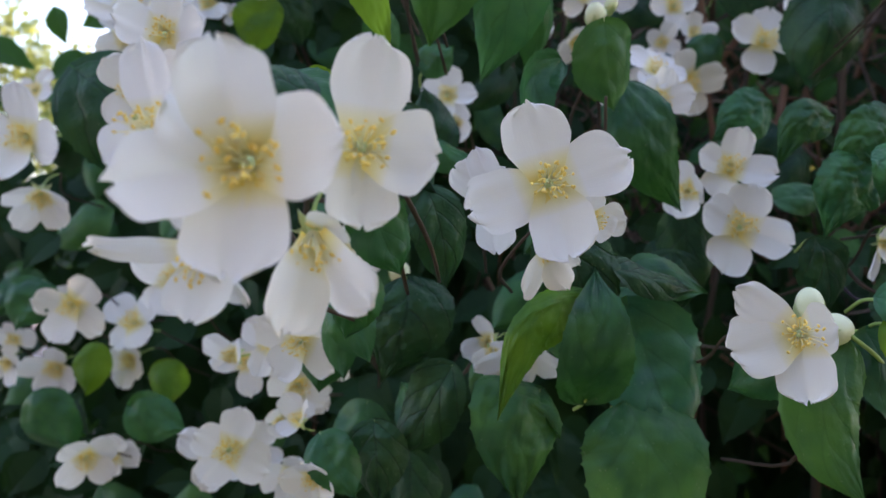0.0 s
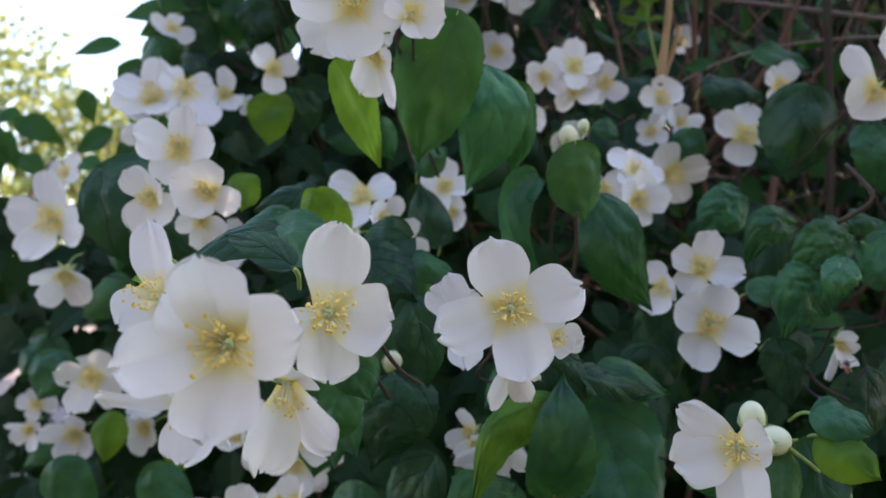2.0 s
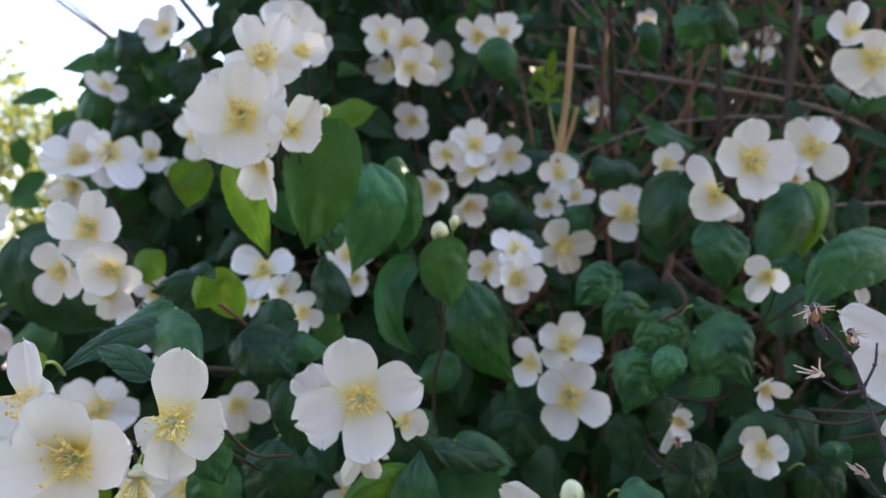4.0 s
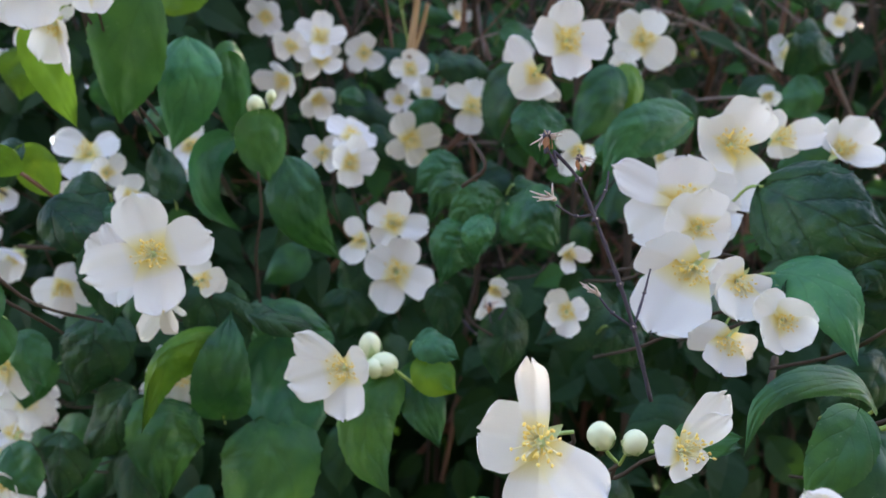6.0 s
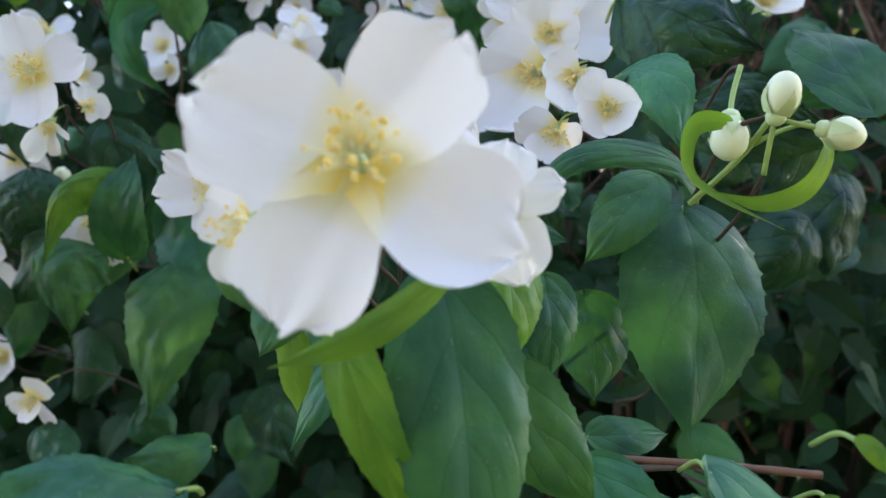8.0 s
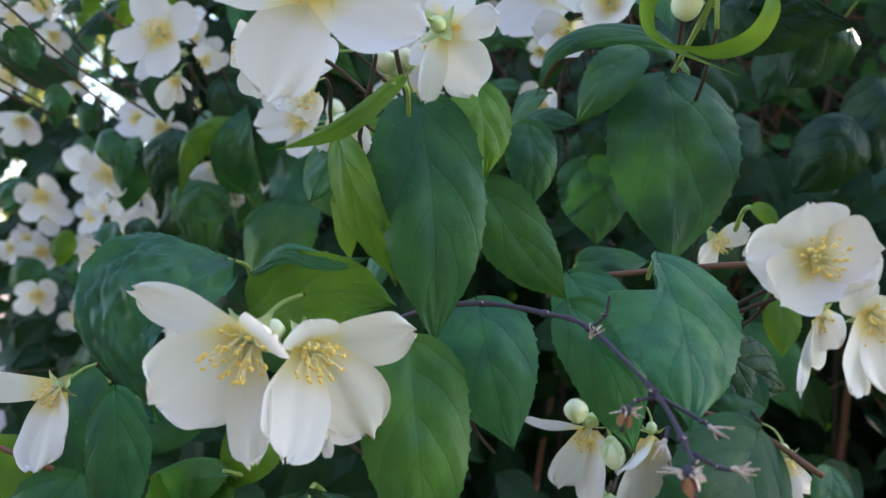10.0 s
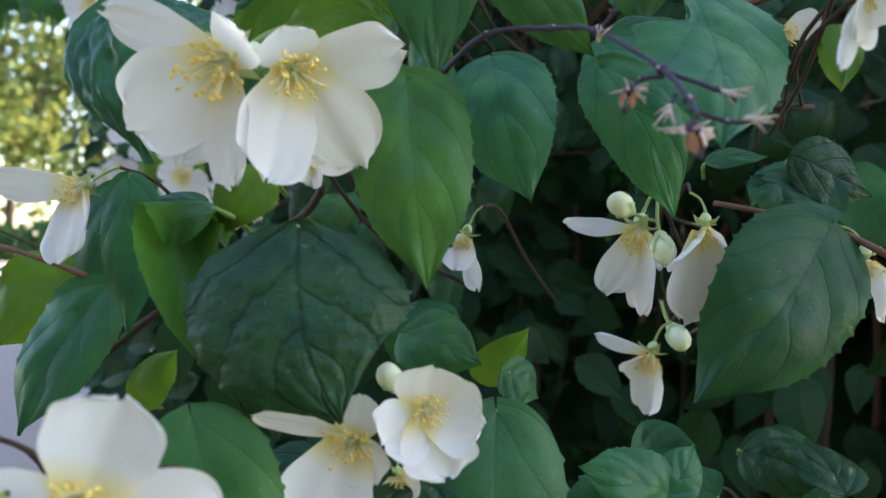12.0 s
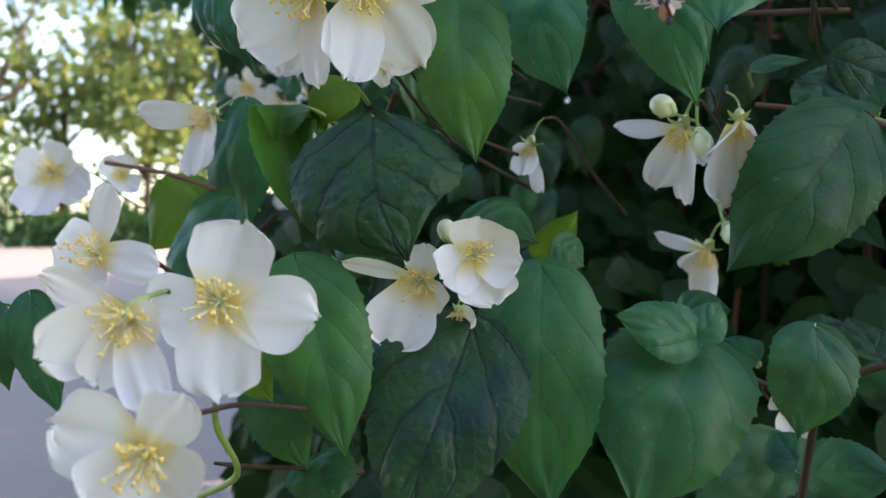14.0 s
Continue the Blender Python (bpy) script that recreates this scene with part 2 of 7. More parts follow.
def ball(centre, axis, length, width, sides=6, rings=4):
    """An egg along axis."""
    axis = Vector(axis).normalized()
    s = axis.orthogonal().normalized()
    u = axis.cross(s)
    verts, faces = [Vector(centre) - axis * length / 2], []
    for i in range(1, rings):
        a = math.pi * i / rings
        for k in range(sides):
            b = 2 * math.pi * k / sides
            verts.append(Vector(centre) - axis * length / 2 * math.cos(a) + width / 2 * math.sin(a) * (math.cos(b) * s + math.sin(b) * u))
    verts.append(Vector(centre) + axis * length / 2)
    for k in range(sides):
        k2 = (k + 1) % sides
        faces.append((0, 1 + k2, 1 + k))
        for i in range(rings - 2):
            faces.append((1 + i * sides + k, 1 + i * sides + k2, 1 + (i + 1) * sides + k2, 1 + (i + 1) * sides + k))
        faces.append((1 + (rings - 2) * sides + k, 1 + (rings - 2) * sides + k2, len(verts) - 1))
    return verts, faces


# ---- leaves ----
def leaf_outline(u):
    """Half width at u: a round base, widest at a third, and a drawn-out tip."""
    if u < 0.36:
        return math.sqrt(max(0.0, 1 - ((0.36 - u) / 0.36) ** 2.7)) * 0.985 + 0.015
    k = (u - 0.36) / 0.64
    return max(0.012, (1 - k ** 2.0) * (1 - 0.42 * max(0.0, (k - 0.62) / 0.38) ** 1.2))


def leaf_mesh(base, tip, width, normal, arch, fold, tone, rows=44, cols=16, bite=None):
    base, tip, n = Vector(base), Vector(tip), Vector(normal)
    length = (tip - base).length
    a = (tip - base).normalized()
    n = (n - a * n.dot(a)).normalized()
    s = a.cross(n)
    step = 4
    if rows == 44 and base.y < 0.27:
        rows, step = 78, 7
    curl, twist, sway = rng.uniform(-0.13, -0.01), rng.uniform(-0.3, 0.3), rng.uniform(-0.05, 0.05)
    ph, ph2, ph3 = rng.uniform(0, 6), rng.uniform(0, 6), rng.uniform(0, 6)
    sag, wavy = 0.11, 1.0
    if base.y > 0.27:
        wavy, sag, curl, fold = 2.0, 0.11 + 0.3 * abs(math.sin(7 * ph)), curl * 1.8 + 0.02, fold * 1.5 + 0.05
    swell = {"old": 0.018 if width > 0.03 else 0.010, "young": 0.006, "cool_sheen": 0.016, "teal_lit": 0.016}.get(tone, 0.010) * width
    ribs, first = rng.uniform(0.82, 1.16), rng.uniform(-0.10, 0.12)
    verts, uvs, faces = [], [], []
    for i in range(rows + 1):
        u = i / rows
        half = 0.48 * width * leaf_outline(u)
        tooth = 1.0 + ((0.045 if step == 4 else 0.05) if i % step == 0 else 0.02 if step == 7 and i % step == 6 else 0.0) * (0.12 < u < 0.93)
        for j in range(cols + 1):
            v = -1 + 2 * j / cols
            edge = tooth * (1 + 0.022 * math.sin(7 * u + (ph if v > 0 else ph3))) if j in (0, cols) else 1.0
            h = half * edge * v
            if bite and u < bite[0] and v * bite[1] > 0.3:
                h = half * (0.22 + 0.03 * math.sin(60 * u)) * bite[1] + 0.02 * half * v
            lobe = -0.055 * v * v * (1 - u) ** 7
            rise = (arch + 0.03) * length * 4 * u * (1 - u) + 0.7 * fold * math.sqrt(h * h + (0.13 * width) ** 2) * (1 + 0.3 * math.sin(3 * u + ph)) + curl * length * u * u
            vein = abs(((3.2 * (ribs * u + first) - 1.5 * abs(v) ** 1.2 + (0.3 if v > 0 else 0.0)) % 1.0) - 0.5) * 2
            quilt = swell * (1 - vein ** 2.4) * (1 - abs(v) ** 3) * min(1.0, 4 * u * (1 - u)) - 0.011 * width * math.exp(-(v / 0.09) ** 2)
            ripple = wavy * 0.028 * width * math.sin(8 * u + ph) * v * v + wavy * 0.019 * width * math.sin(11 * u + ph2) * abs(v) ** 2.5 * (1 if v > 0 else -1)
            droop = -sag * width * v * v * math.sin(math.pi * u)
            turn = twist * (u - 0.3)
            spot = Vector((2.6 * u + ph, 1.3 * v, ph2))
            quilt += width * min(1.0, 6 * u) * (0.050 * wavy * noise.noise(spot) + 0.016 * wavy * noise.noise(spot * 3.1))
            verts.append(base + a * length * (u + lobe) + s * (h * math.cos(turn) + sway * length * math.sin(math.pi * u)) + n * (rise + quilt + ripple + droop + h * math.sin(turn)))
            uvs.append((ribs * u + first, 0.5 + 0.5 * v))
    c = cols + 1
    for i in range(rows):
        for j in range(cols):
            faces.append((i * c + j, i * c + j + 1, (i + 1) * c + j + 1, (i + 1) * c + j))
    return mesh_of("leaf", verts, faces, [TONES[tone]], uvs)


bush = tagged(new("mock_orange_bush"), "mock orange shrub with dark green leaves, growing from soil", "shrub")
LEAVES, HEADS, ITEMS = [], [], []


def leaf(base, tip, width, normal, arch=0.06, fold=0.12, tone="mid", bite=None):
    ob = part("leaf", leaf_mesh(base, tip, width, normal, arch, fold, tone, bite=bite), bush)
    base, tip = Vector(base), Vector(tip)
    LEAVES.append((base, (base - tip).normalized()))
    for k in (0.1, 0.5, 0.9):
        ITEMS.append(base.lerp(tip, k))
    return ob


def draped_leaf(knots, width, side, tone, cup=0.0, roll=0.0, crease=0.03, back=1.0, label=""):
    """A leaf that hangs or curls along a bent midrib. side: the way one half spreads; cup lifts both margins, roll curls that half's
    margin over, crease is the depth of its wrinkles, back the width of the other half."""
    line = curve_through(knots, 18)
    side = Vector(side).normalized()
    ph = rng.uniform(0, 6)
    verts, uvs, faces = [], [], []
    cols = 28
    for i, p in enumerate(line):
        u = i / (len(line) - 1)
        way = (line[min(i + 1, len(line) - 1)] - line[max(i - 1, 0)]).normalized()
        s = (side - way * side.dot(way)).normalized()
        n = s.cross(way)
        half = 0.5 * width * max(0.02, leaf_outline(u)) * (1.05 if i % 6 == 0 and 0.08 < u < 0.94 else 1.0)
        for j in range(cols + 1):
            v = -1 + 2 * j / cols
            h = half * v * (back if v < 0 else 1.0)
            vein = abs(((3.2 * u - 1.5 * abs(v) ** 1.2 + (0.3 if v > 0 else 0.0)) % 1.0) - 0.5) * 2
            spot = Vector((3.2 * u + ph, 1.7 * v, ph))
            lift = cup * half * v * v + crease * width * (noise.noise(spot) + 0.45 * noise.noise(spot * 3.0) + 0.40 * noise.noise(spot * 6.0) + 0.16 * noise.noise(spot * 13.0) + 0.5 * (1 - vein ** 2.2) * (1 - abs(v) ** 3))
            if v > 0.4 and roll:
                bend = roll * (v - 0.4) / 0.6
                h = half * (0.4 + 0.6 * math.sin(bend) / roll)
                lift += 0.6 * half * (1 - math.cos(bend)) / abs(roll) * (1 if roll > 0 else -1)
            verts.append(p + s * h + n * lift)
            uvs.append((u, 0.5 + 0.5 * v))
    c = cols + 1
    for i in range(len(line) - 1):
        for j in range(cols):
            faces.append((i * c + j, i * c + j + 1, (i + 1) * c + j + 1, (i + 1) * c + j))
    ob = part("leaf", mesh_of("leaf", verts, faces, [TONES[tone]], uvs), bush, label)
    LEAVES.append((line[0], (line[0] - line[4]).normalized()))
    ITEMS.extend(line[::10])
    return ob


def ribbon_leaf(knots, width, normal, tone="young"):
    """A narrow leaf curled along its length."""
    line = curve_through(knots, 7)
    n = Vector(normal).normalized()
    verts, uvs, faces = [], [], []
    for i, p in enumerate(line):
        u = i / (len(line) - 1)
        way = (line[min(i + 1, len(line) - 1)] - line[max(i - 1, 0)]).normalized()
        out = way.cross(n).normalized()
        for j in range(7):
            v = -1 + j / 3
            half = 0.5 * width * max(0.05, leaf_outline(u))
            verts.append(p + (0.55 * n + 0.83 * out).normalized() * half * v + out.cross(way) * 0.25 * half * v * v)
            uvs.append((u, 0.5 + 0.5 * v))
    for i in range(len(line) - 1):
        for j in range(6):
            faces.append((i * 7 + j, i * 7 + j + 1, i * 7 + 8 + j, i * 7 + 7 + j))
    ob = part("leaf", mesh_of("leaf", verts, faces, [TONES[tone]], uvs), bush, "young leaf curled round into a ring")
    ITEMS.extend(line[::6])
    return ob


# ---- flowers ----
def petal_mesh(length, width, lift, seed, rows=14, cols=26):
    """One petal along +x, its face towards +z, for a flower one unit across. lift: degrees out of the flower's plane."""
    r = random.Random(seed)
    notch, cup, back = r.uniform(0.0, 0.06), r.uniform(0.04, 0.30), r.uniform(-0.16, 0.18)
    crease, slant = r.uniform(-0.02, 0.025), r.uniform(-0.04, 0.04)
    ph, ph2, lean = r.uniform(0, 6), r.uniform(0, 6), r.uniform(-0.08, 0.08)
    verts, uvs, faces = [], [], []
    ca, sa = math.cos(radians(lift)), math.sin(radians(lift))
    for i in range(rows + 1):
        u = 1 - (1 - i / rows) ** 1.55
        if u < 0.56:
            k = u / 0.56
            half = 0.50 + 0.50 * (k * k * (3 - 2 * k)) ** 0.7
        else:
            half = math.sqrt(max(0.0, 1 - 0.955 * ((u - 0.56) / 0.44) ** 3.6))
        half *= 0.5 * width
        for j in range(cols + 1):
            v = -1 + 2 * j / cols
            rim = 0.026 * math.sin(5 * v + ph) + 0.018 * math.sin(11 * v + ph2) + 0.013 * math.sin(19 * v + 2 * ph) + 0.011 * math.sin(31 * v + ph2) + slant * v
            x = length * (u * (1 + rim * u ** 5) - 0.07 * v * v * u ** 6 - notch * u ** 8 * math.exp(-(v / 0.32) ** 2) + 0.06)
            y = half * v * (1 + 0.03 * math.sin(11 * u + ph)) + lean * length * u * u
            z = cup * half * v * v + back * length * (u * u - 0.4 * u) + 0.026 * length * math.sin(5 * v + ph) * u * u + 0.014 * length * math.sin(12 * v + ph2) * u ** 4 + 0.012 * length * math.sin(8 * u + ph2) * v + crease * width * math.cos(7 * v + ph) * u * (1 - 0.3 * u) - 0.02 * width * math.exp(-(v / 0.18) ** 2) * (1 - u)
            verts.append((x * ca - z * sa, y, x * sa + z * ca))
            uvs.append((u, 0.5 + 0.5 * v))
    c = cols + 1
    for i in range(rows):
        for j in range(cols):
            faces.append((i * c + j, i * c + j + 1, (i + 1) * c + j + 1, (i + 1) * c + j))
    return mesh_of("petal", verts, faces, [PETAL], uvs)


def stamen_plan(seed, spread):
    """Foot, middle and tip of each stamen, and how its anther lies."""
    r = random.Random(seed)
    plan = []
    for k in range(32):
        a = 2.4 * k + r.uniform(-0.3, 0.3)
        t = radians(r.uniform(6, spread))
        long = r.uniform(0.11, 0.225)
        way = Vector((math.cos(a) * math.sin(t), math.sin(a) * math.sin(t), math.cos(t)))
        foot = Vector((0.03 * math.cos(a), 0.03 * math.sin(a), 0.01))
        plan.append((foot, foot + way * long * 0.5 + Vector((0, 0, 0.02)), foot + way * long, (r.uniform(-1, 1), r.uniform(-1, 1), 0.7), r.uniform(0.028, 0.040)))
    return plan


def stamen_meshes(seed, spread):
    """Single stamens with their anthers for flowers close by, and one tuft for those farther off."""
    single, tuft, slots = [], [], []
    for foot, mid, tip, lie, size in stamen_plan(seed, spread):
        hair = tube([foot, mid, tip], [0.0048, 0.0042, 0.0034], 5)
        head = ball(tip, lie, size, size * 0.58, 7, 5)
        single.append((mesh_of("stamen", *hair, [FILAMENT]), mesh_of("anther", *head, [ANTHER])))
        tuft += [hair, head]
        slots += [0] * len(hair[1]) + [1] * len(head[1])
    style = joined([tube([(0, 0, 0), (0.008 * math.cos(a), 0.008 * math.sin(a), 0.10), (0.03 * math.cos(a), 0.03 * math.sin(a), 0.15)], [0.008, 0.007, 0.006], 5) for a in (0.4, 2.0, 3.5, 5.1)])
    return single, mesh_of("stamen_tuft", *joined(tuft), [FILAMENT, ANTHER], slots=slots), mesh_of("style", *style, [STYLE])


def calyx_mesh():
    """Four pointed sepals behind the petals and the small green cup that they stand on."""
    cup = ball((0, 0, -0.075), (0, 0, 1), 0.16, 0.13, 10, 7)
    verts, faces = cup
    for k in range(4):
        a = k * math.pi / 2 + math.pi / 4
        d, s = Vector((math.cos(a), math.sin(a), 0)), Vector((-math.sin(a), math.cos(a), 0))
        n = len(verts)
        for i in range(5):
            u = i / 4
            for v in (-1, 0, 1):
                verts.append(d * (0.03 + 0.155 * u) + s * 0.060 * v * (1 - u ** 1.6) + Vector((0, 0, -0.035 - 0.05 * u * u + (0.012 if v else 0))))
        for i in range(4):
            for j in range(2):
                faces.append((n + i * 3 + j, n + i * 3 + j + 1, n + i * 3 + j + 4, n + i * 3 + j + 3))
    return mesh_of("calyx", verts, faces, [SEPAL])


STAMENS = [stamen_meshes(k, s) for k, s in ((1, 33), (2, 40), (3, 47))]
CALYX = calyx_mesh()
STEM = mesh_of("stalk", *tube(curve_through([(0, 0, -0.13), (0.015, 0.01, -0.22), (0.07, 0.04, -0.33), (0.17, 0.06, -0.40)], 4), [0.018] * 4 + [0.015] * 9, 6), [STALK])
FLOWER_LABELS = {
    "open": "open white mock orange flower with yellow stamens on the shrub",
    "cup": "half-open white mock orange flower shaped like a cup",
    "bell": "nodding cream-white mock orange flower seen from its side",
}


def facing(at, normal, size):
    """The pose of a flower: z along normal, y as near upright as it can be."""
    z = Vector(normal).normalized()
    up = Vector((0, 0, 1)) if abs(z.z) < 0.95 else Vector((0, 1, 0))
    y = (up - z * up.dot(z)).normalized()
    x = y.cross(z)
    m = Matrix((x, y, z)).transposed().to_4x4()
    return Matrix.Translation(at) @ m @ Matrix.Diagonal((size, size, size, 1))


def flower(at, size, normal, petals, kind="open", seed=1, fine=False):
    """petals: for each one its angle in degrees, length and width in parts of the flower's size, and lift in degrees."""
    ob = tagged(new("mock_orange_flower"), FLOWER_LABELS[kind], "flower", "flowers on the shrub")
    ob.empty_display_size = 0.01
    normal = Vector(normal)
    if not fine and at[1] > 0.45:
        r = random.Random(seed * 7 + 3)
        normal = normal.normalized() + Vector((r.uniform(-0.38, 0.38), 0, r.uniform(-0.22, 0.42)))
    ob.matrix_world = facing(at, normal, size)
    uneven = random.Random(seed * 5 + 1)
    for k, (angle, length, width, lift) in enumerate(petals):
        if not fine:
            more = uneven.uniform(-6, 13)
            lift, length = lift + more, length * min(1.25, max(0.9, math.cos(radians(lift)) / max(0.3, math.cos(radians(lift + more)))))
        p = part("petal", petal_mesh(length, width, lift, seed * 17 + k), ob)
        p.matrix_local = Matrix.Translation((0, 0, 0.006 * (k % 2))) @ Matrix.Rotation(radians(angle), 4, "Z")
    single, tuft, style = STAMENS[seed % 3]
    if fine:
        for hair, head in single:
            one = part("stamen", hair, ob)
            one.scale = (1.2, 1.2, 1.22)
            part("anther", head, one, "golden yellow anther")
        part("style", style, ob, "pale green style with four tips")
    else:
        part("stamen_tuft", tuft, ob, "tuft of golden yellow stamens")
    part("calyx", CALYX, ob, "pale green sepals")
    part("stalk", STEM, ob, "thin green stalk")
    HEADS.append((ob.matrix_world @ Vector((0.165, 0.06, -0.395)), -Vector(normal).normalized()))
    ITEMS.append(Vector(at))
    return ob


def four(spin, lift=14, n=4, size=0.49, wide=0.44, seed=0):
    """An ordinary ring of petals."""
    r = random.Random(seed + 31)
    lift = 0.72 * lift + r.uniform(-6, 10)
    wide *= 1.0 if n < 5 else 0.86
    return [(spin + 360 * k / n + r.uniform(-14, 14), size * r.uniform(0.86, 1.10), wide * r.uniform(0.85, 1.16), lift + r.uniform(-14, 16)) for k in range(n)]


def bud_meshes():
    verts, faces = ball((0, 0, 0), (0, 0, 1), 1.15, 0.95, 16, 12)
    out = []
    for v in verts:
        a = math.atan2(v.y, v.x)
        k = 1 + 0.05 * math.sin(4 * a + 3.5 * v.z) * (1 - abs(v.z))
        out.append(Vector((v.x * k, v.y * k, v.z + 0.12 * max(0, v.z) ** 3)))
    body = mesh_of("bud_body", out, faces, [BUD])
    verts, faces = ball((0, 0, -0.62), (0, 0, 1), 0.5, 0.55, 10, 6)
    for k in range(4):
        a = k * math.pi / 2
        d, s = Vector((math.cos(a), math.sin(a), 0)), Vector((-math.sin(a), math.cos(a), 0))
        n = len(verts)
        for i in range(5):
            u = i / 4
            for v in (-1, 0, 1):
                verts.append(d * (0.26 + 0.26 * math.sin(u * 2.2)) + s * 0.22 * v * (1 - u ** 1.5) + Vector((0, 0, -0.55 + 0.75 * u)))
        for i in range(4):
            for j in range(2):
                faces.append((n + i * 3 + j, n + i * 3 + j + 1, n + i * 3 + j + 4, n + i * 3 + j + 3))
    return body, mesh_of("calyx", verts, faces, [SEPAL]), mesh_of("stalk", *tube(curve_through([(0, 0, -0.8), (0.05, 0, -1.4), (0.2, 0.1, -2.2)], 4), [0.075] * 9, 6), [STALK])


BUDS = bud_meshes()


def bud(at, size, way):
    ob = tagged(new("flower_bud"), "round pale cream-green mock orange flower bud, still closed", "bud", "buds on the shrub")
    ob.empty_display_size = 0.01
    ob.matrix_world = facing(at, way, size)
    for name, me in zip(("bud_body", "calyx", "stalk"), BUDS):
        part(name, me, ob)
    HEADS.append((ob.matrix_world @ Vector((0.2, 0.1, -2.15)), -Vector(way).normalized()))
    ITEMS.append(Vector(at))
    return ob


def stick(name, knots, r0, r1, mat, parent=None, steps=6, sides=7, rough=0.12):
    line = curve_through(knots, steps)
    n = len(line)
    radii = [(r0 + (r1 - r0) * i / (n - 1)) * (1 + rng.uniform(-rough, rough)) for i in range(n)]
    return part(name, mesh_of(name, *tube(line, radii, sides), [mat]), parent or bush)


# ---- dry twigs with last year's seed heads ----
def paddle(at, way, side, length, width, mat, bend):
    """A thin spoon-shaped scale from at along way."""
    way = way.normalized()
    side = (side - way * side.dot(way)).normalized()
    up = way.cross(side)
    verts, faces = [], []
    for i in range(7):
        u = i / 6
        half = 0.5 * width * (0.25 + 0.75 * math.sin(math.pi * min(1.0, u ** 1.6)) if u < 0.98 else 0.12)
        for v in (-1, 0, 1):
            verts.append(at + way * length * u + side * half * v + up * (bend * length * u * u + 0.25 * half * v * v))
    for i in range(6):
        for j in range(2):
            faces.append((i * 3 + j, i * 3 + j + 1, i * 3 + j + 4, i * 3 + j + 3))
    return mesh_of("husk_scale", verts, faces, [mat])


def claw(at, way, size, parent):
    """Pale dry spikes at the end of a side stem."""
    foot = part("claw", mesh_of("claw", *ball(at, way, size * 0.30, size * 0.20, 7, 5), [HUSK]), parent, "pale dry spiky stub")
    for k in range(6):
        spread = Vector((rng.uniform(-1, 1), rng.uniform(-1, 1), rng.uniform(-1, 1))) * 0.75
        go = (way.normalized() + spread).normalized()
        tip = at + go * size * rng.uniform(0.4, 1.0)
        bow = Vector((rng.uniform(-1, 1), rng.uniform(-1, 1), rng.uniform(-1, 1))) * size * 0.06
        part("spike", mesh_of("spike", *tube([at, at.lerp(tip, 0.5) + bow, tip], [size * 0.055, size * 0.04, size * 0.022], 5), [HUSK]), foot)


def seed_head(at, size, parent):
    """A split capsule hanging mouth down, with pale scales round its neck."""
    down = Vector((rng.uniform(-0.2, 0.3), rng.uniform(-0.3, 0.1), -1)).normalized()
    neck = part("seed_head", mesh_of("seed_head", *ball(at, down, size * 0.34, size * 0.30, 9, 6), [DEAD]), parent, "split reddish-brown seed capsule")
    a0 = rng.uniform(0, 6)
    for k in range(4):
        a = a0 + k * 1.57
        out = Vector((math.cos(a), math.sin(a), 0))
        part("valve", paddle(at + out * size * 0.08, down + out * 0.45, out.cross(down), size * rng.uniform(0.38, 0.55), size * 0.22, HUSK if k == 3 else VALVE, -0.25), neck)
    for k in range(13):
        a = rng.uniform(0, 6.3)
        out = Vector((math.cos(a), math.sin(a), rng.uniform(-0.4, 0.5)))
        long = size * rng.uniform(0.3, 0.68)
        if k < 3:
            part("husk_scale", paddle(at, out + down * 0.5, down, long * 0.8, size * 0.20, HUSK, 0.2), neck)
        else:
            part("spike", mesh_of("spike", *tube([at, at + out * long * 0.5, at + out * long], [size * 0.035, size * 0.028, size * 0.012], 5), [HUSK]), neck)
    part("seed_tuft", mesh_of("seed_tuft", *ball(at + down * size * 0.5, down, size * 0.20, size * 0.15, 9, 6), [DEAD]), neck)


def dead_twig(lines, husks):
    """A dry dark twig with pale husks of last year's flowers."""
    ob = tagged(new("dead_twig"), "dry dark purple twig with pale spiky husks and brown seed heads", "twig", "dead twigs")
    ob.empty_display_size = 0.01
    for k, line in enumerate(lines):
        thick = 0.0008 if k == 0 else 0.0005
        stick("stem" if k == 0 else "side_stem", line, thick, thick * 0.65, DEAD, ob, 8, 8, 0.22)
        for p in line[1:-1]:
            p = Vector(p)
            part("knot", mesh_of("knot", *ball(p, (1, 0.2, 0.3), thick * 3.4, thick * 2.6, 7, 5), [DEAD]), ob)
            mark = p + Vector((rng.uniform(-0.001, 0.001), -thick * 0.9, thick * 0.4))
            part("pale_mark", mesh_of("pale_mark", *ball(mark, (1, 0, -0.6), thick * 1.3, thick * 0.7, 6, 4), [HUSK]), ob)
    ends = [(Vector(l[-1]), Vector(l[-1]) - Vector(l[-2])) for l in lines]
    for at, size in husks:
        at = Vector(at)
        end, way = min(ends, key=lambda e: (e[0] - at).length)
        if size > 0.0075:
            seed_head(at, size * 0.95, ob)
        else:
            claw(at, way, size * 1.25, ob)
    ITEMS.extend(Vector(p) for p in lines[0])
    return ob


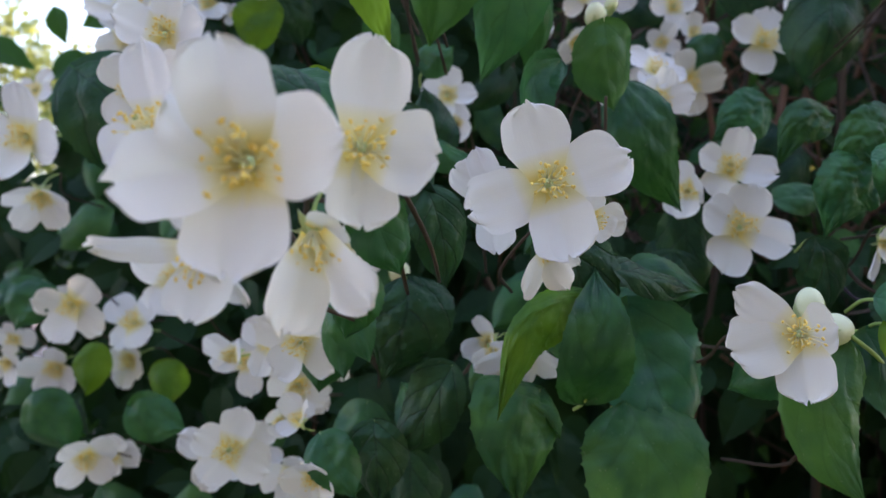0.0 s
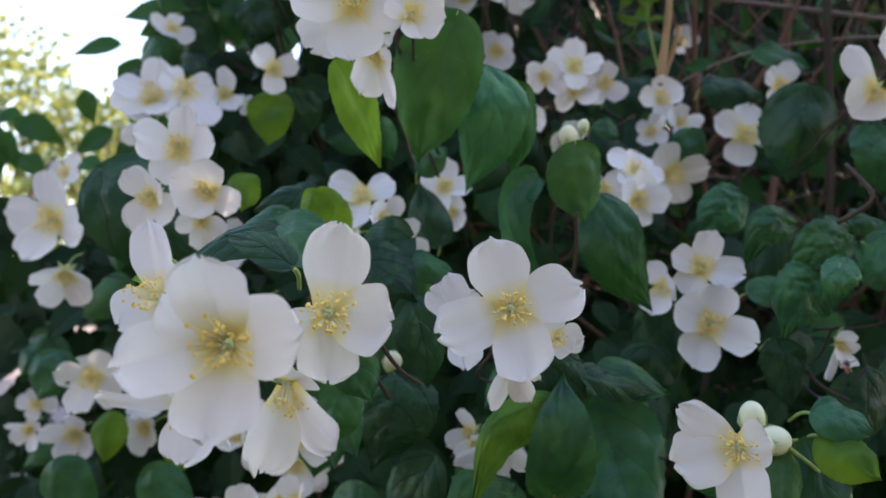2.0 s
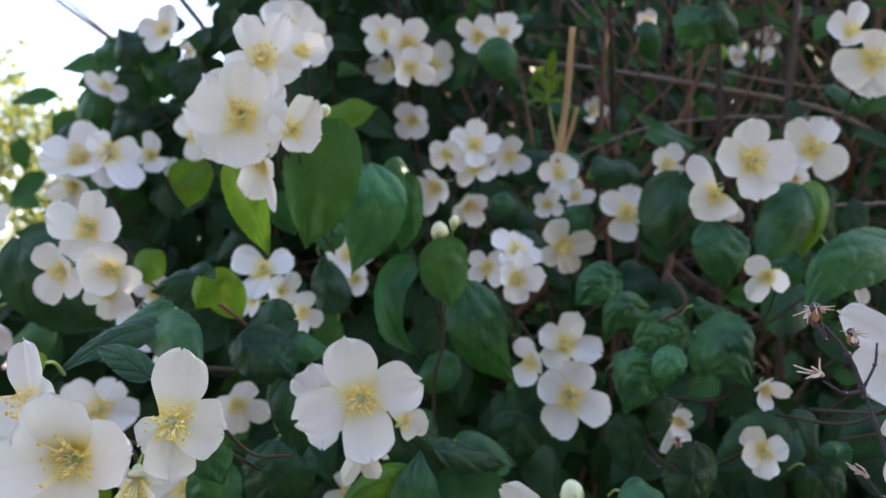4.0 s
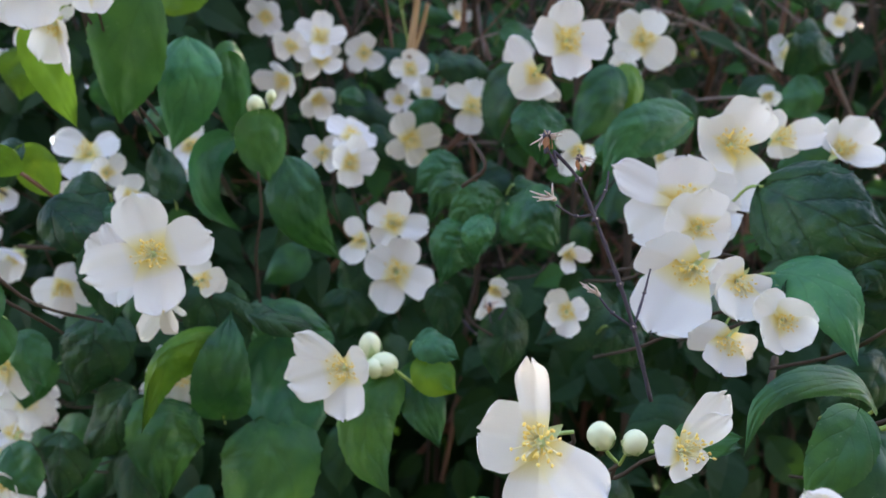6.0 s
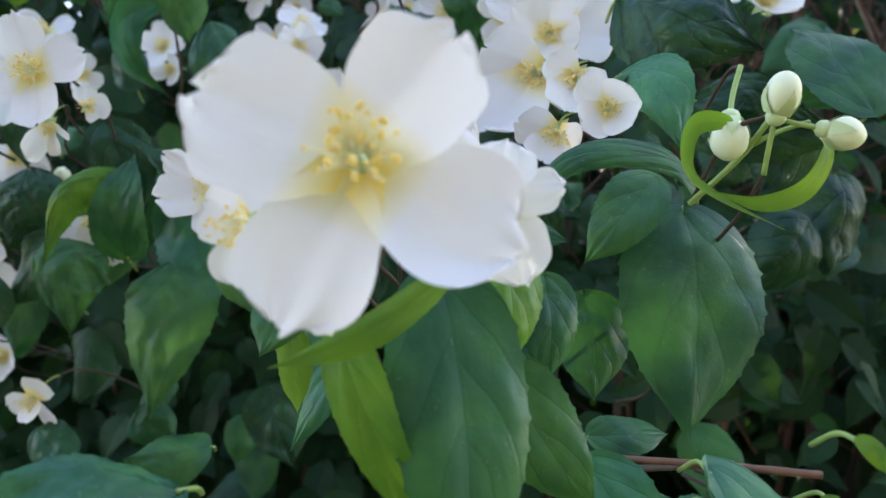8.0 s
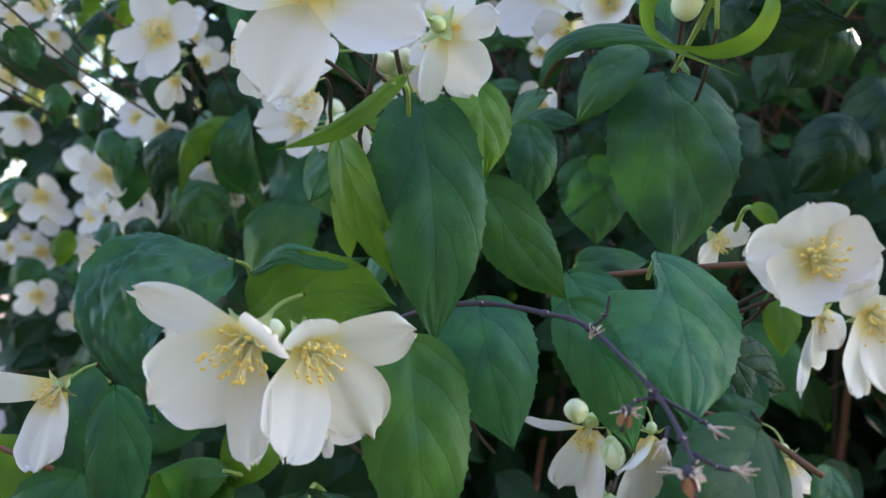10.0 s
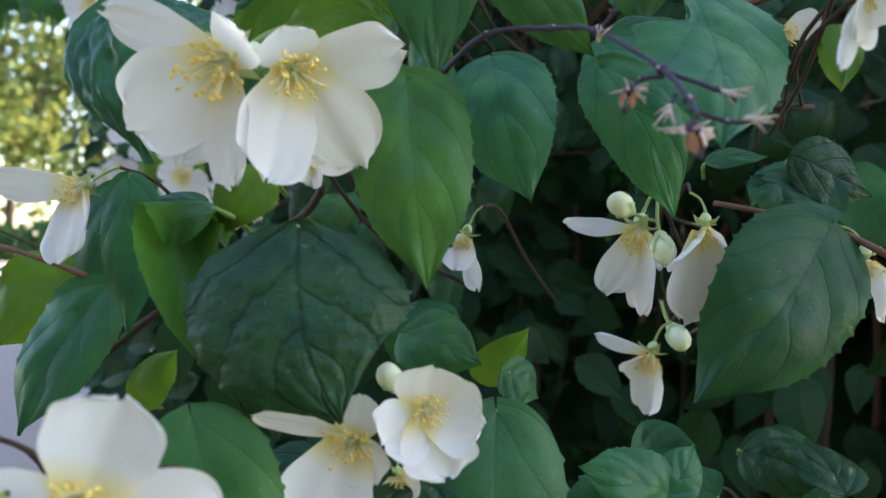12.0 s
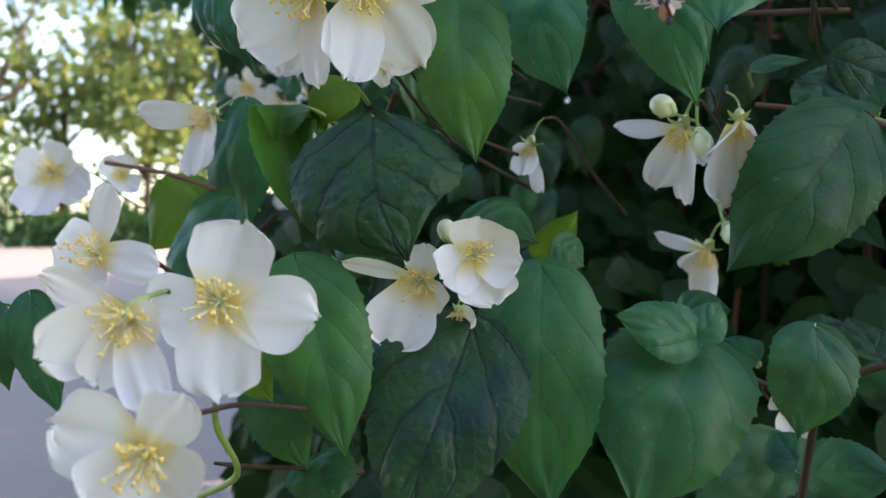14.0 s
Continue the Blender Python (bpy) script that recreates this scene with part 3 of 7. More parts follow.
# ---- leaves of the shrub, each in its place ----
leaf((0.0546, 0.3911, 1.5808), (0.0414, 0.4188, 1.5201), 0.0400, (0.02, -0.93, 0.37), 0.08, 0.17, "fresh")
draped_leaf([(0.0711, 0.4260, 1.5721), (0.0747, 0.4155, 1.5507), (0.0728, 0.4229, 1.5316), (0.0667, 0.4430, 1.5135)], 0.0330, (-0.98, 0.1, 0.1), "teal_lit", -0.2, 0, 0.035, 1.0)
leaf((0.0894, 0.4604, 1.5745), (0.0952, 0.4851, 1.5300), 0.0220, (0.22, -0.98, 0.01), 0.09, 0.21, "mid")
leaf((0.0060, 0.3867, 1.5544), (0.0256, 0.4100, 1.5163), 0.0195, (0.21, -0.97, 0.11), 0.04, 0.13, "young")
leaf((0.1117, 0.4053, 1.5328), (0.1201, 0.4066, 1.4987), 0.0267, (0.03, -1.00, -0.00), 0.04, 0.04, "fresh")
draped_leaf([(0.1269, 0.4264, 1.5159), (0.1327, 0.4155, 1.4944), (0.1431, 0.4250, 1.4761), (0.1624, 0.4468, 1.4634)], 0.0300, (-0.9, 0.1, -0.4), "mid", -0.25, 0, 0.045, 1.0)
draped_leaf([(0.0991, 0.4249, 1.5220), (0.0868, 0.4180, 1.5091), (0.0890, 0.4177, 1.4888), (0.1079, 0.4338, 1.4731)], 0.0170, (-0.9, -0.3, 0.1), "cool_sheen", 0.7, 0, 0.04, 1.0, "narrow leaf curled like a ribbon")
leaf((-0.0050, 0.4330, 1.5068), (-0.0332, 0.4271, 1.4834), 0.0235, (-0.18, -0.90, 0.41), 0.04, 0.05, "old")
leaf((-0.0049, 0.4330, 1.5062), (0.0130, 0.4447, 1.4826), 0.0213, (0.12, -0.99, 0.10), 0.04, 0.21, "young")
leaf((0.0044, 0.3249, 1.4772), (-0.0293, 0.2984, 1.4606), 0.0146, (-0.18, -0.80, 0.57), 0.05, 0.09, "old")
leaf((0.0204, 0.3946, 1.4762), (0.0472, 0.3850, 1.4581), 0.0287, (0.01, -0.97, 0.23), 0.06, 0.11, "old")
leaf((0.0414, 0.4035, 1.4759), (0.0628, 0.3929, 1.4699), 0.0154, (-0.11, -0.81, 0.58), 0.05, 0.13, "mid")
leaf((-0.0445, 0.4644, 1.5166), (-0.0432, 0.4563, 1.4977), 0.0178, (0.00, -0.96, 0.27), 0.05, 0.15, "young")
leaf((0.1744, 0.4774, 1.4689), (0.1766, 0.4779, 1.4174), 0.0297, (-0.26, -0.97, -0.03), 0.04, 0.16, "old")
leaf((0.1157, 0.3839, 1.4333), (0.1500, 0.3926, 1.4277), 0.0155, (-0.03, -0.84, 0.54), 0.03, 0.16, "old")
leaf((0.1886, 0.6991, 1.6423), (0.2382, 0.6857, 1.6468), 0.0380, (-0.09, -0.96, 0.26), 0.09, 0.02, "old")
leaf((0.0782, 0.5098, 1.5887), (0.1020, 0.5302, 1.5744), 0.0279, (0.01, -0.98, 0.19), 0.05, 0.12, "mid")
leaf((0.2265, 0.6014, 1.5955), (0.2300, 0.6052, 1.5590), 0.0287, (0.03, -1.00, -0.00), 0.06, 0.18, "mid")
leaf((0.2938, 0.6257, 1.6138), (0.3065, 0.6297, 1.5719), 0.0517, (0.02, -1.00, 0.09), 0.03, 0.15, "old")
leaf((0.0143, 0.4966, 1.5584), (0.0288, 0.5081, 1.5383), 0.0199, (-0.07, -0.99, 0.09), 0.07, 0.18, "mid")
leaf((0.0422, 0.5177, 1.5360), (0.0579, 0.5152, 1.5510), 0.0205, (-0.07, -0.99, 0.09), 0.08, 0.16, "mid")
leaf((-0.1993, 0.6465, 1.4079), (-0.2071, 0.6303, 1.3767), 0.0363, (0.01, -0.98, 0.19), 0.03, 0.16, "mid")
leaf((0.0241, 0.3294, 1.4268), (0.0202, 0.3321, 1.4039), 0.0164, (0.01, -0.98, 0.19), 0.09, 0.05, "mid")
leaf((0.0356, 0.5583, 1.6270), (0.0681, 0.5549, 1.6412), 0.0226, (0.01, -0.98, 0.19), 0.08, 0.21, "young")
leaf((-0.0617, 0.6172, 1.6004), (-0.0643, 0.6215, 1.5633), 0.0328, (0.02, -1.00, 0.09), 0.07, 0.19, "young")
leaf((-0.0537, 0.6358, 1.6102), (-0.0378, 0.6386, 1.5778), 0.0339, (0.02, -1.00, 0.09), 0.05, 0.21, "old")
leaf((0.1295, 0.4098, 1.4200), (0.1471, 0.3960, 1.3636), 0.0480, (-0.10, -0.95, 0.25), 0.02, 0.04, "cool_sheen")
draped_leaf([(0.1093, 0.3891, 1.3821), (0.1078, 0.3743, 1.3979), (0.1079, 0.3714, 1.4149), (0.1084, 0.3826, 1.4333)], 0.0270, (0.96, -0.1, 0.2), "mid", 0.25, 0, 0.04, 1.0, "leaf that stands on edge with its tip up")
draped_leaf([(0.0941, 0.3980, 1.3853), (0.0856, 0.3876, 1.3812), (0.0837, 0.3827, 1.3644), (0.0865, 0.3895, 1.3416)], 0.0370, (-0.95, -0.1, 0.25), "fresh", -0.3, 0, 0.055, 1.0, "green leaf folded along its midrib and puckered")
draped_leaf([(0.1272, 0.3989, 1.3825), (0.1321, 0.3854, 1.3684), (0.1314, 0.3798, 1.3421), (0.1303, 0.3818, 1.3078)], 0.0470, (-0.98, 0.19, 0.05), "fresh", -0.15, 0, 0.03, 1.0)
draped_leaf([(0.1071, 0.3792, 1.4238), (0.0919, 0.3722, 1.4186), (0.0789, 0.3693, 1.4044), (0.0746, 0.3757, 1.3761)], 0.0290, (0.55, 0.15, -0.80), "lime", 0.35, 0, 0.04, 0.35, "thin leaf lit through, folded along its midrib")
leaf((0.1602, 0.4435, 1.4189), (0.1224, 0.4455, 1.4272), 0.0157, (-0.17, -0.79, 0.58), 0.02, 0.04, "mid")
leaf((0.1878, 0.5000, 1.4694), (0.1810, 0.4924, 1.4184), 0.0276, (-0.17, -0.98, 0.05), 0.03, 0.06, "old")
draped_leaf([(0.1827, 0.3406, 1.4143), (0.1709, 0.3335, 1.3984), (0.1719, 0.3282, 1.3799), (0.1818, 0.3250, 1.3647)], 0.0245, (-0.98, 0.19, 0.05), "spring", -0.25, 0, 0.03, 1.0)
leaf((0.1819, 0.3726, 1.4050), (0.1607, 0.3845, 1.3910), 0.0240, (-0.17, -0.94, 0.28), 0.06, 0.17, "mid")
leaf((0.0608, 0.4206, 1.3896), (0.0391, 0.4235, 1.3509), 0.0267, (-0.26, -0.94, 0.23), 0.04, 0.22, "old")
leaf((0.0268, 0.2852, 1.4431), (0.0361, 0.2904, 1.4248), 0.0170, (0.03, -0.99, 0.11), 0.07, 0.04, "mid")
leaf((0.0443, 0.3888, 1.4585), (0.0553, 0.3896, 1.4221), 0.0233, (0.12, -0.98, 0.17), 0.06, 0.11, "old")
leaf((0.0261, 0.4840, 1.3631), (0.0198, 0.4863, 1.3161), 0.0328, (-0.26, -0.95, 0.14), 0.05, 0.07, "mid")
leaf((0.0060, 0.4434, 1.4035), (0.0045, 0.4448, 1.3714), 0.0271, (-0.07, -0.99, 0.16), 0.06, 0.03, "mid")
draped_leaf([(0.0393, 0.4330, 1.4262), (0.0410, 0.4232, 1.4131), (0.0379, 0.4246, 1.3972), (0.0323, 0.4368, 1.3797)], 0.0385, (-0.98, 0.19, 0.05), "old", -0.3, 0, 0.045, 1.0, "old leaf with deep veins")
leaf((-0.2681, 0.8006, 1.4107), (-0.2893, 0.7834, 1.3718), 0.0519, (-0.07, -0.99, 0.16), 0.04, 0.12, "mid")
leaf((-0.1695, 0.6762, 1.3645), (-0.1713, 0.6677, 1.3300), 0.0275, (-0.07, -0.99, 0.16), 0.08, 0.10, "young")
leaf((-0.1978, 0.6492, 1.3311), (-0.1690, 0.6489, 1.2954), 0.0376, (-0.07, -0.99, 0.16), 0.04, 0.11, "mid")
leaf((-0.1133, 0.6429, 1.3593), (-0.1049, 0.6335, 1.3313), 0.0261, (0.02, -0.97, 0.25), 0.06, 0.05, "young")
leaf((-0.1246, 0.6146, 1.3331), (-0.0882, 0.6129, 1.3213), 0.0320, (-0.08, -0.94, 0.33), 0.02, 0.10, "mid")
leaf((0.0141, 0.2575, 1.4612), (-0.0061, 0.2675, 1.4687), 0.0105, (0.02, -0.86, 0.51), 0.05, 0.07, "old")
leaf((0.0045, 0.3852, 1.4993), (-0.0013, 0.3864, 1.4854), 0.0158, (0.05, -0.97, 0.22), 0.04, 0.12, "young")
leaf((-0.0072, 0.4054, 1.5021), (-0.0281, 0.4066, 1.4934), 0.0144, (-0.14, -0.85, 0.50), 0.09, 0.03, "old")
leaf((-0.0238, 0.2785, 1.4620), (-0.0356, 0.2893, 1.4552), 0.0092, (-0.47, -0.87, 0.16), 0.06, 0.20, "young")
draped_leaf([(0.3290, 0.3685, 1.5491), (0.3060, 0.3617, 1.5412), (0.2891, 0.3613, 1.5307), (0.2823, 0.3716, 1.5104)], 0.0275, (-0.4, 0, 0.9), "cool_sheen", -0.2, 0, 0.035, 1.0)
leaf((0.3107, 0.4363, 1.5888), (0.2898, 0.4343, 1.5416), 0.0288, (-0.26, -0.96, 0.08), 0.03, 0.21, "mid")
leaf((0.3214, 0.4394, 1.5927), (0.3170, 0.4396, 1.5484), 0.0215, (0.03, -1.00, 0.01), 0.09, 0.13, "lime")
draped_leaf([(0.2657, 0.4375, 1.5658), (0.2657, 0.4278, 1.5517), (0.2677, 0.4288, 1.5388), (0.2729, 0.4386, 1.5257)], 0.0320, (-0.98, 0.1, 0), "mid", -0.25, 0, 0.05, 1.0)
leaf((0.2877, 0.5588, 1.6187), (0.2816, 0.5662, 1.5567), 0.0508, (-0.17, -0.98, 0.09), 0.06, 0.06, "old")
draped_leaf([(0.2462, 0.5448, 1.5407), (0.2346, 0.5392, 1.5338), (0.2227, 0.5418, 1.5268), (0.2157, 0.5520, 1.5169)], 0.0310, (-0.3, 0, 0.95), "cool_sheen", -0.3, 0, 0.06, 1.0)
draped_leaf([(0.2448, 0.4109, 1.5008), (0.2508, 0.3972, 1.4969), (0.2606, 0.3913, 1.4894), (0.2741, 0.3990, 1.4743)], 0.0370, (-0.5, 0, -0.85), "mid", -0.25, 0, 0.06, 1.0, "puckered dark green leaf")
draped_leaf([(0.2439, 0.4148, 1.5033), (0.2314, 0.4061, 1.4979), (0.2199, 0.4065, 1.4923), (0.2148, 0.4196, 1.4812)], 0.0270, (-0.3, 0, 0.95), "mid", -0.3, 0, 0.075, 1.0, "crumpled dark green leaf")
draped_leaf([(0.2312, 0.4107, 1.4841), (0.2204, 0.4039, 1.4772), (0.2136, 0.4059, 1.4675), (0.2136, 0.4166, 1.4534)], 0.0290, (-0.7, 0, 0.7), "cool_sheen", -0.3, 0, 0.09, 1.0, "crumpled bluish leaf")
draped_leaf([(0.2309, 0.3977, 1.4921), (0.2263, 0.3901, 1.4840), (0.2248, 0.3901, 1.4760), (0.2270, 0.3988, 1.4678)], 0.0165, (-0.98, 0, -0.1), "teal_lit", -0.3, 0, 0.09, 1.0)
draped_leaf([(0.2366, 0.4556, 1.5137), (0.2234, 0.4487, 1.5115), (0.2144, 0.4507, 1.5053), (0.2127, 0.4618, 1.4887)], 0.0210, (-0.4, 0, 0.9), "mid", -0.3, 0, 0.08, 1.0)
leaf((0.2511, 0.4149, 1.4432), (0.2492, 0.4143, 1.4036), 0.0294, (-0.06, -1.00, 0.01), 0.05, 0.08, "old")
leaf((0.2606, 0.4515, 1.5176), (0.2828, 0.4482, 1.5162), 0.0154, (-0.10, -0.90, 0.43), 0.02, 0.11, "mid")
leaf((0.4090, 0.4111, 1.6866), (0.4264, 0.4139, 1.6335), 0.0478, (-0.17, -0.98, 0.09), 0.03, 0.17, "old")
leaf((0.4730, 0.5063, 1.6542), (0.5070, 0.5034, 1.6327), 0.0451, (-0.17, -0.97, 0.19), 0.07, 0.21, "old")
leaf((0.4801, 0.4890, 1.6145), (0.4534, 0.4959, 1.5883), 0.0277, (-0.18, -0.95, 0.27), 0.07, 0.04, "mid")
leaf((0.1902, 0.3384, 1.4282), (0.2068, 0.3273, 1.4239), 0.0170, (-0.10, -0.87, 0.49), 0.08, 0.08, "cool_sheen")
leaf((0.1924, 0.3348, 1.4205), (0.2045, 0.3187, 1.4101), 0.0195, (-0.09, -0.96, 0.28), 0.04, 0.14, "young")
leaf((0.0428, 0.4069, 1.4857), (0.0128, 0.4128, 1.4729), 0.0287, (-0.18, -0.92, 0.35), 0.03, 0.14, "old")
leaf((0.0133, 0.3984, 1.4155), (0.0260, 0.3885, 1.3941), 0.0189, (-0.07, -0.99, 0.10), 0.04, 0.12, "mid")
leaf((-0.0016, 0.3426, 1.4847), (-0.0241, 0.3472, 1.4731), 0.0120, (-0.18, -0.82, 0.54), 0.08, 0.12, "mid")
leaf((-0.0150, 0.6017, 1.4582), (0.0075, 0.5963, 1.4767), 0.0246, (-0.18, -0.89, 0.42), 0.05, 0.11, "mid")
leaf((0.3230, 0.6188, 1.7715), (0.3051, 0.6250, 1.7388), 0.0383, (-0.07, -0.99, 0.10), 0.05, 0.21, "mid")
leaf((0.3251, 0.6182, 1.7741), (0.3516, 0.6169, 1.7478), 0.0335, (-0.07, -0.99, 0.10), 0.08, 0.09, "old")
leaf((0.1479, 0.6302, 1.7247), (0.1739, 0.6291, 1.6968), 0.0325, (-0.07, -0.99, 0.10), 0.08, 0.04, "mid")
leaf((0.3018, 0.6823, 1.6813), (0.3479, 0.6756, 1.6778), 0.0256, (-0.18, -0.92, 0.35), 0.03, 0.09, "mid")
leaf((0.2366, 0.6063, 1.6287), (0.2775, 0.6006, 1.6234), 0.0316, (-0.18, -0.92, 0.35), 0.04, 0.13, "old")
leaf((0.1638, 0.6207, 1.5973), (0.1845, 0.6181, 1.5924), 0.0180, (-0.18, -0.89, 0.42), 0.06, 0.11, "mid")
leaf((0.2072, 0.7419, 1.7369), (0.2163, 0.7387, 1.7541), 0.0098, (-0.16, -0.99, -0.00), 0.03, 0.12, "young")
leaf((0.2197, 0.7416, 1.7216), (0.2024, 0.7432, 1.7310), 0.0098, (-0.17, -0.97, 0.19), 0.05, 0.19, "young")
leaf((0.2221, 0.7409, 1.7245), (0.2332, 0.7368, 1.7474), 0.0109, (-0.06, -1.00, 0.01), 0.07, 0.20, "young")
leaf((0.1697, 0.4729, 1.4462), (0.1662, 0.4766, 1.4151), 0.0308, (-0.26, -0.97, -0.01), 0.03, 0.14, "old")
leaf((0.2142, 0.4246, 1.4535), (0.2221, 0.4266, 1.4227), 0.0220, (-0.06, -1.00, 0.01), 0.08, 0.03, "old")
leaf((0.1272, 0.3991, 1.4359), (0.1578, 0.3952, 1.4286), 0.0172, (-0.18, -0.82, 0.54), 0.03, 0.06, "mid")
leaf((-0.0014, 0.3229, 1.4783), (0.0215, 0.3006, 1.4630), 0.0197, (-0.18, -0.92, 0.35), 0.05, 0.06, "mid")
leaf((0.0585, 0.5356, 1.4959), (0.0435, 0.5341, 1.5322), 0.0263, (-0.17, -0.98, 0.09), 0.03, 0.14, "old")
leaf((0.0927, 0.3829, 1.4473), (0.1136, 0.3843, 1.4027), 0.0328, (-0.07, -0.99, 0.10), 0.03, 0.04, "old")
draped_leaf([(0.3121, 0.2787, 1.5030), (0.3219, 0.2625, 1.4939), (0.3353, 0.2517, 1.4858), (0.3567, 0.2495, 1.4787)], 0.0430, (-0.35, 0, -0.94), "old", -0.25, 0, 0.045, 1.0, "large old leaf, puckered between deep veins")
draped_leaf([(0.3519, 0.3005, 1.4721), (0.3643, 0.2878, 1.4654), (0.3809, 0.2794, 1.4605), (0.4063, 0.2763, 1.4567)], 0.0370, (-0.25, 0, -0.97), "old", -0.2, 0, 0.045, 1.0, "dark old leaf with deep veins")
draped_leaf([(0.3098, 0.2632, 1.4675), (0.3157, 0.2477, 1.4653), (0.3199, 0.2368, 1.4547), (0.3244, 0.2319, 1.4367)], 0.0240, (-0.6, 0, -0.8), "teal_lit", -0.25, 0, 0.03, 1.0)
draped_leaf([(0.3318, 0.2306, 1.4213), (0.3198, 0.2248, 1.4313), (0.2975, 0.2201, 1.4313), (0.2810, 0.2185, 1.4225), (0.2761, 0.2196, 1.4067)], 0.0105, (-0.3, 0.3, 0.9), "mid", -0.3, 0, 0.03, 1.0, "narrow green leaf arched over")
leaf((0.3975, 0.2470, 1.4617), (0.3813, 0.2796, 1.5040), 0.0323, (-0.18, -0.94, 0.27), 0.07, 0.12, "mid")
leaf((0.4160, 0.2740, 1.4869), (0.3798, 0.2802, 1.4722), 0.0271, (-0.18, -0.93, 0.32), 0.05, 0.20, "mid")
leaf((0.2839, 0.4372, 1.5312), (0.2884, 0.4367, 1.5171), 0.0225, (-0.18, -0.97, 0.18), 0.03, 0.18, "mid")
leaf((0.1905, 0.3441, 1.4171), (0.2035, 0.3316, 1.3851), 0.0221, (-0.02, -0.97, 0.24), 0.06, 0.06, "mid")
leaf((0.2100, 0.2078, 1.3830), (0.2014, 0.1944, 1.3628), 0.0199, (-0.30, -0.95, 0.08), 0.03, 0.14, "fresh")
leaf((0.2669, 0.2470, 1.4035), (0.2808, 0.2288, 1.4114), 0.0150, (-0.21, -0.87, 0.44), 0.09, 0.11, "mid")
leaf((0.3315, 0.4722, 1.5546), (0.3159, 0.4756, 1.5396), 0.0239, (-0.21, -0.94, 0.28), 0.09, 0.19, "mid")
leaf((0.0992, 0.4187, 1.4302), (0.1118, 0.4165, 1.3901), 0.0301, (-0.11, -0.97, 0.19), 0.08, 0.09, "mid")
leaf((0.0580, 0.4789, 1.3512), (0.0410, 0.4822, 1.3745), 0.0277, (-0.21, -0.96, 0.19), 0.07, 0.20, "mid")
leaf((0.1851, 0.6244, 1.5709), (0.2205, 0.6174, 1.5440), 0.0297, (-0.21, -0.94, 0.28), 0.04, 0.14, "old")
leaf((0.2362, 0.5128, 1.4803), (0.2636, 0.5072, 1.4861), 0.0213, (-0.21, -0.87, 0.44), 0.04, 0.11, "mid")
leaf((0.3380, 0.4210, 1.4416), (0.3225, 0.4241, 1.4465), 0.0185, (-0.21, -0.94, 0.28), 0.09, 0.10, "mid")
leaf((0.3073, 0.4069, 1.4390), (0.3235, 0.4038, 1.4167), 0.0264, (-0.21, -0.96, 0.19), 0.05, 0.15, "old")
leaf((0.1091, 0.4384, 1.2992), (0.1327, 0.4337, 1.2867), 0.0258, (-0.21, -0.91, 0.36), 0.02, 0.19, "deep")
leaf((0.3214, 0.2171, 1.4147), (0.3252, 0.2038, 1.3484), 0.0477, (0.08, -0.99, 0.08), 0.04, 0.07, "mid")
leaf((0.3100, 0.2125, 1.4234), (0.2898, 0.2075, 1.3961), 0.0200, (-0.21, -0.88, 0.42), 0.08, 0.25, "fresh")
leaf((0.2440, 0.1488, 1.3855), (0.2554, 0.1321, 1.3210), 0.0314, (0.18, -0.98, 0.04), 0.03, 0.20, "mid")
leaf((0.2241, 0.1428, 1.3733), (0.2437, 0.1372, 1.3337), 0.0140, (-0.37, -0.93, -0.01), 0.04, 0.35, "lime")
leaf((0.2428, 0.1235, 1.3860), (0.2128, 0.1222, 1.3666), 0.0075, (0.10, -0.83, 0.55), -0.10, 0.16, "young")
leaf((0.2584, 0.1645, 1.3958), (0.2631, 0.1618, 1.3673), 0.0190, (0.27, -0.96, 0.05), 0.08, 0.06, "lime")
leaf((0.2743, 0.1864, 1.3898), (0.2777, 0.1835, 1.3628), 0.0176, (0.17, -0.98, 0.14), 0.06, 0.06, "mid")
leaf((0.2961, 0.2289, 1.3864), (0.3016, 0.2214, 1.3551), 0.0272, (0.07, -0.99, 0.13), 0.03, 0.14, "mid")
leaf((0.2621, 0.1718, 1.3670), (0.2902, 0.1715, 1.3342), 0.0224, (-0.03, -0.99, 0.12), 0.06, 0.14, "fresh")
leaf((0.3148, 0.1677, 1.3479), (0.3212, 0.1360, 1.3046), 0.0372, (0.17, -0.98, 0.09), 0.02, 0.04, "teal_lit", (0.24, 1))
leaf((0.2913, 0.1912, 1.3418), (0.3158, 0.1859, 1.3040), 0.0253, (-0.03, -0.99, 0.12), 0.09, 0.13, "teal_lit")
leaf((0.2636, 0.1643, 1.3315), (0.2773, 0.1479, 1.2936), 0.0292, (0.12, -0.99, 0.08), 0.08, 0.06, "teal_lit")
leaf((0.2943, 0.2012, 1.3473), (0.3181, 0.2031, 1.3502), 0.0129, (0.03, -0.86, 0.52), 0.06, 0.14, "mid")
draped_leaf([(0.1974, 0.1427, 1.3385), (0.1851, 0.1315, 1.3388), (0.1755, 0.1229, 1.3322), (0.1778, 0.1176, 1.3153), (0.1907, 0.1171, 1.2972)], 0.0400, (0.92, -0.19, -0.46), "cool_sheen", 0.15, 0.0, 0.065, 0.7, "dark bluish leaf bent over and wrinkled")
# underside tone holds light coming through, bluish edge tone holds sky sheen
draped_leaf([(0.2070, 0.1301, 1.3258), (0.2212, 0.1254, 1.3307), (0.2346, 0.1227, 1.3327), (0.2465, 0.1221, 1.3301)], 0.0215, (0.05, 0.21, -0.99), "lime", 0.2, 0.0, 0.04, 1.0, "leaf seen from its green underside")
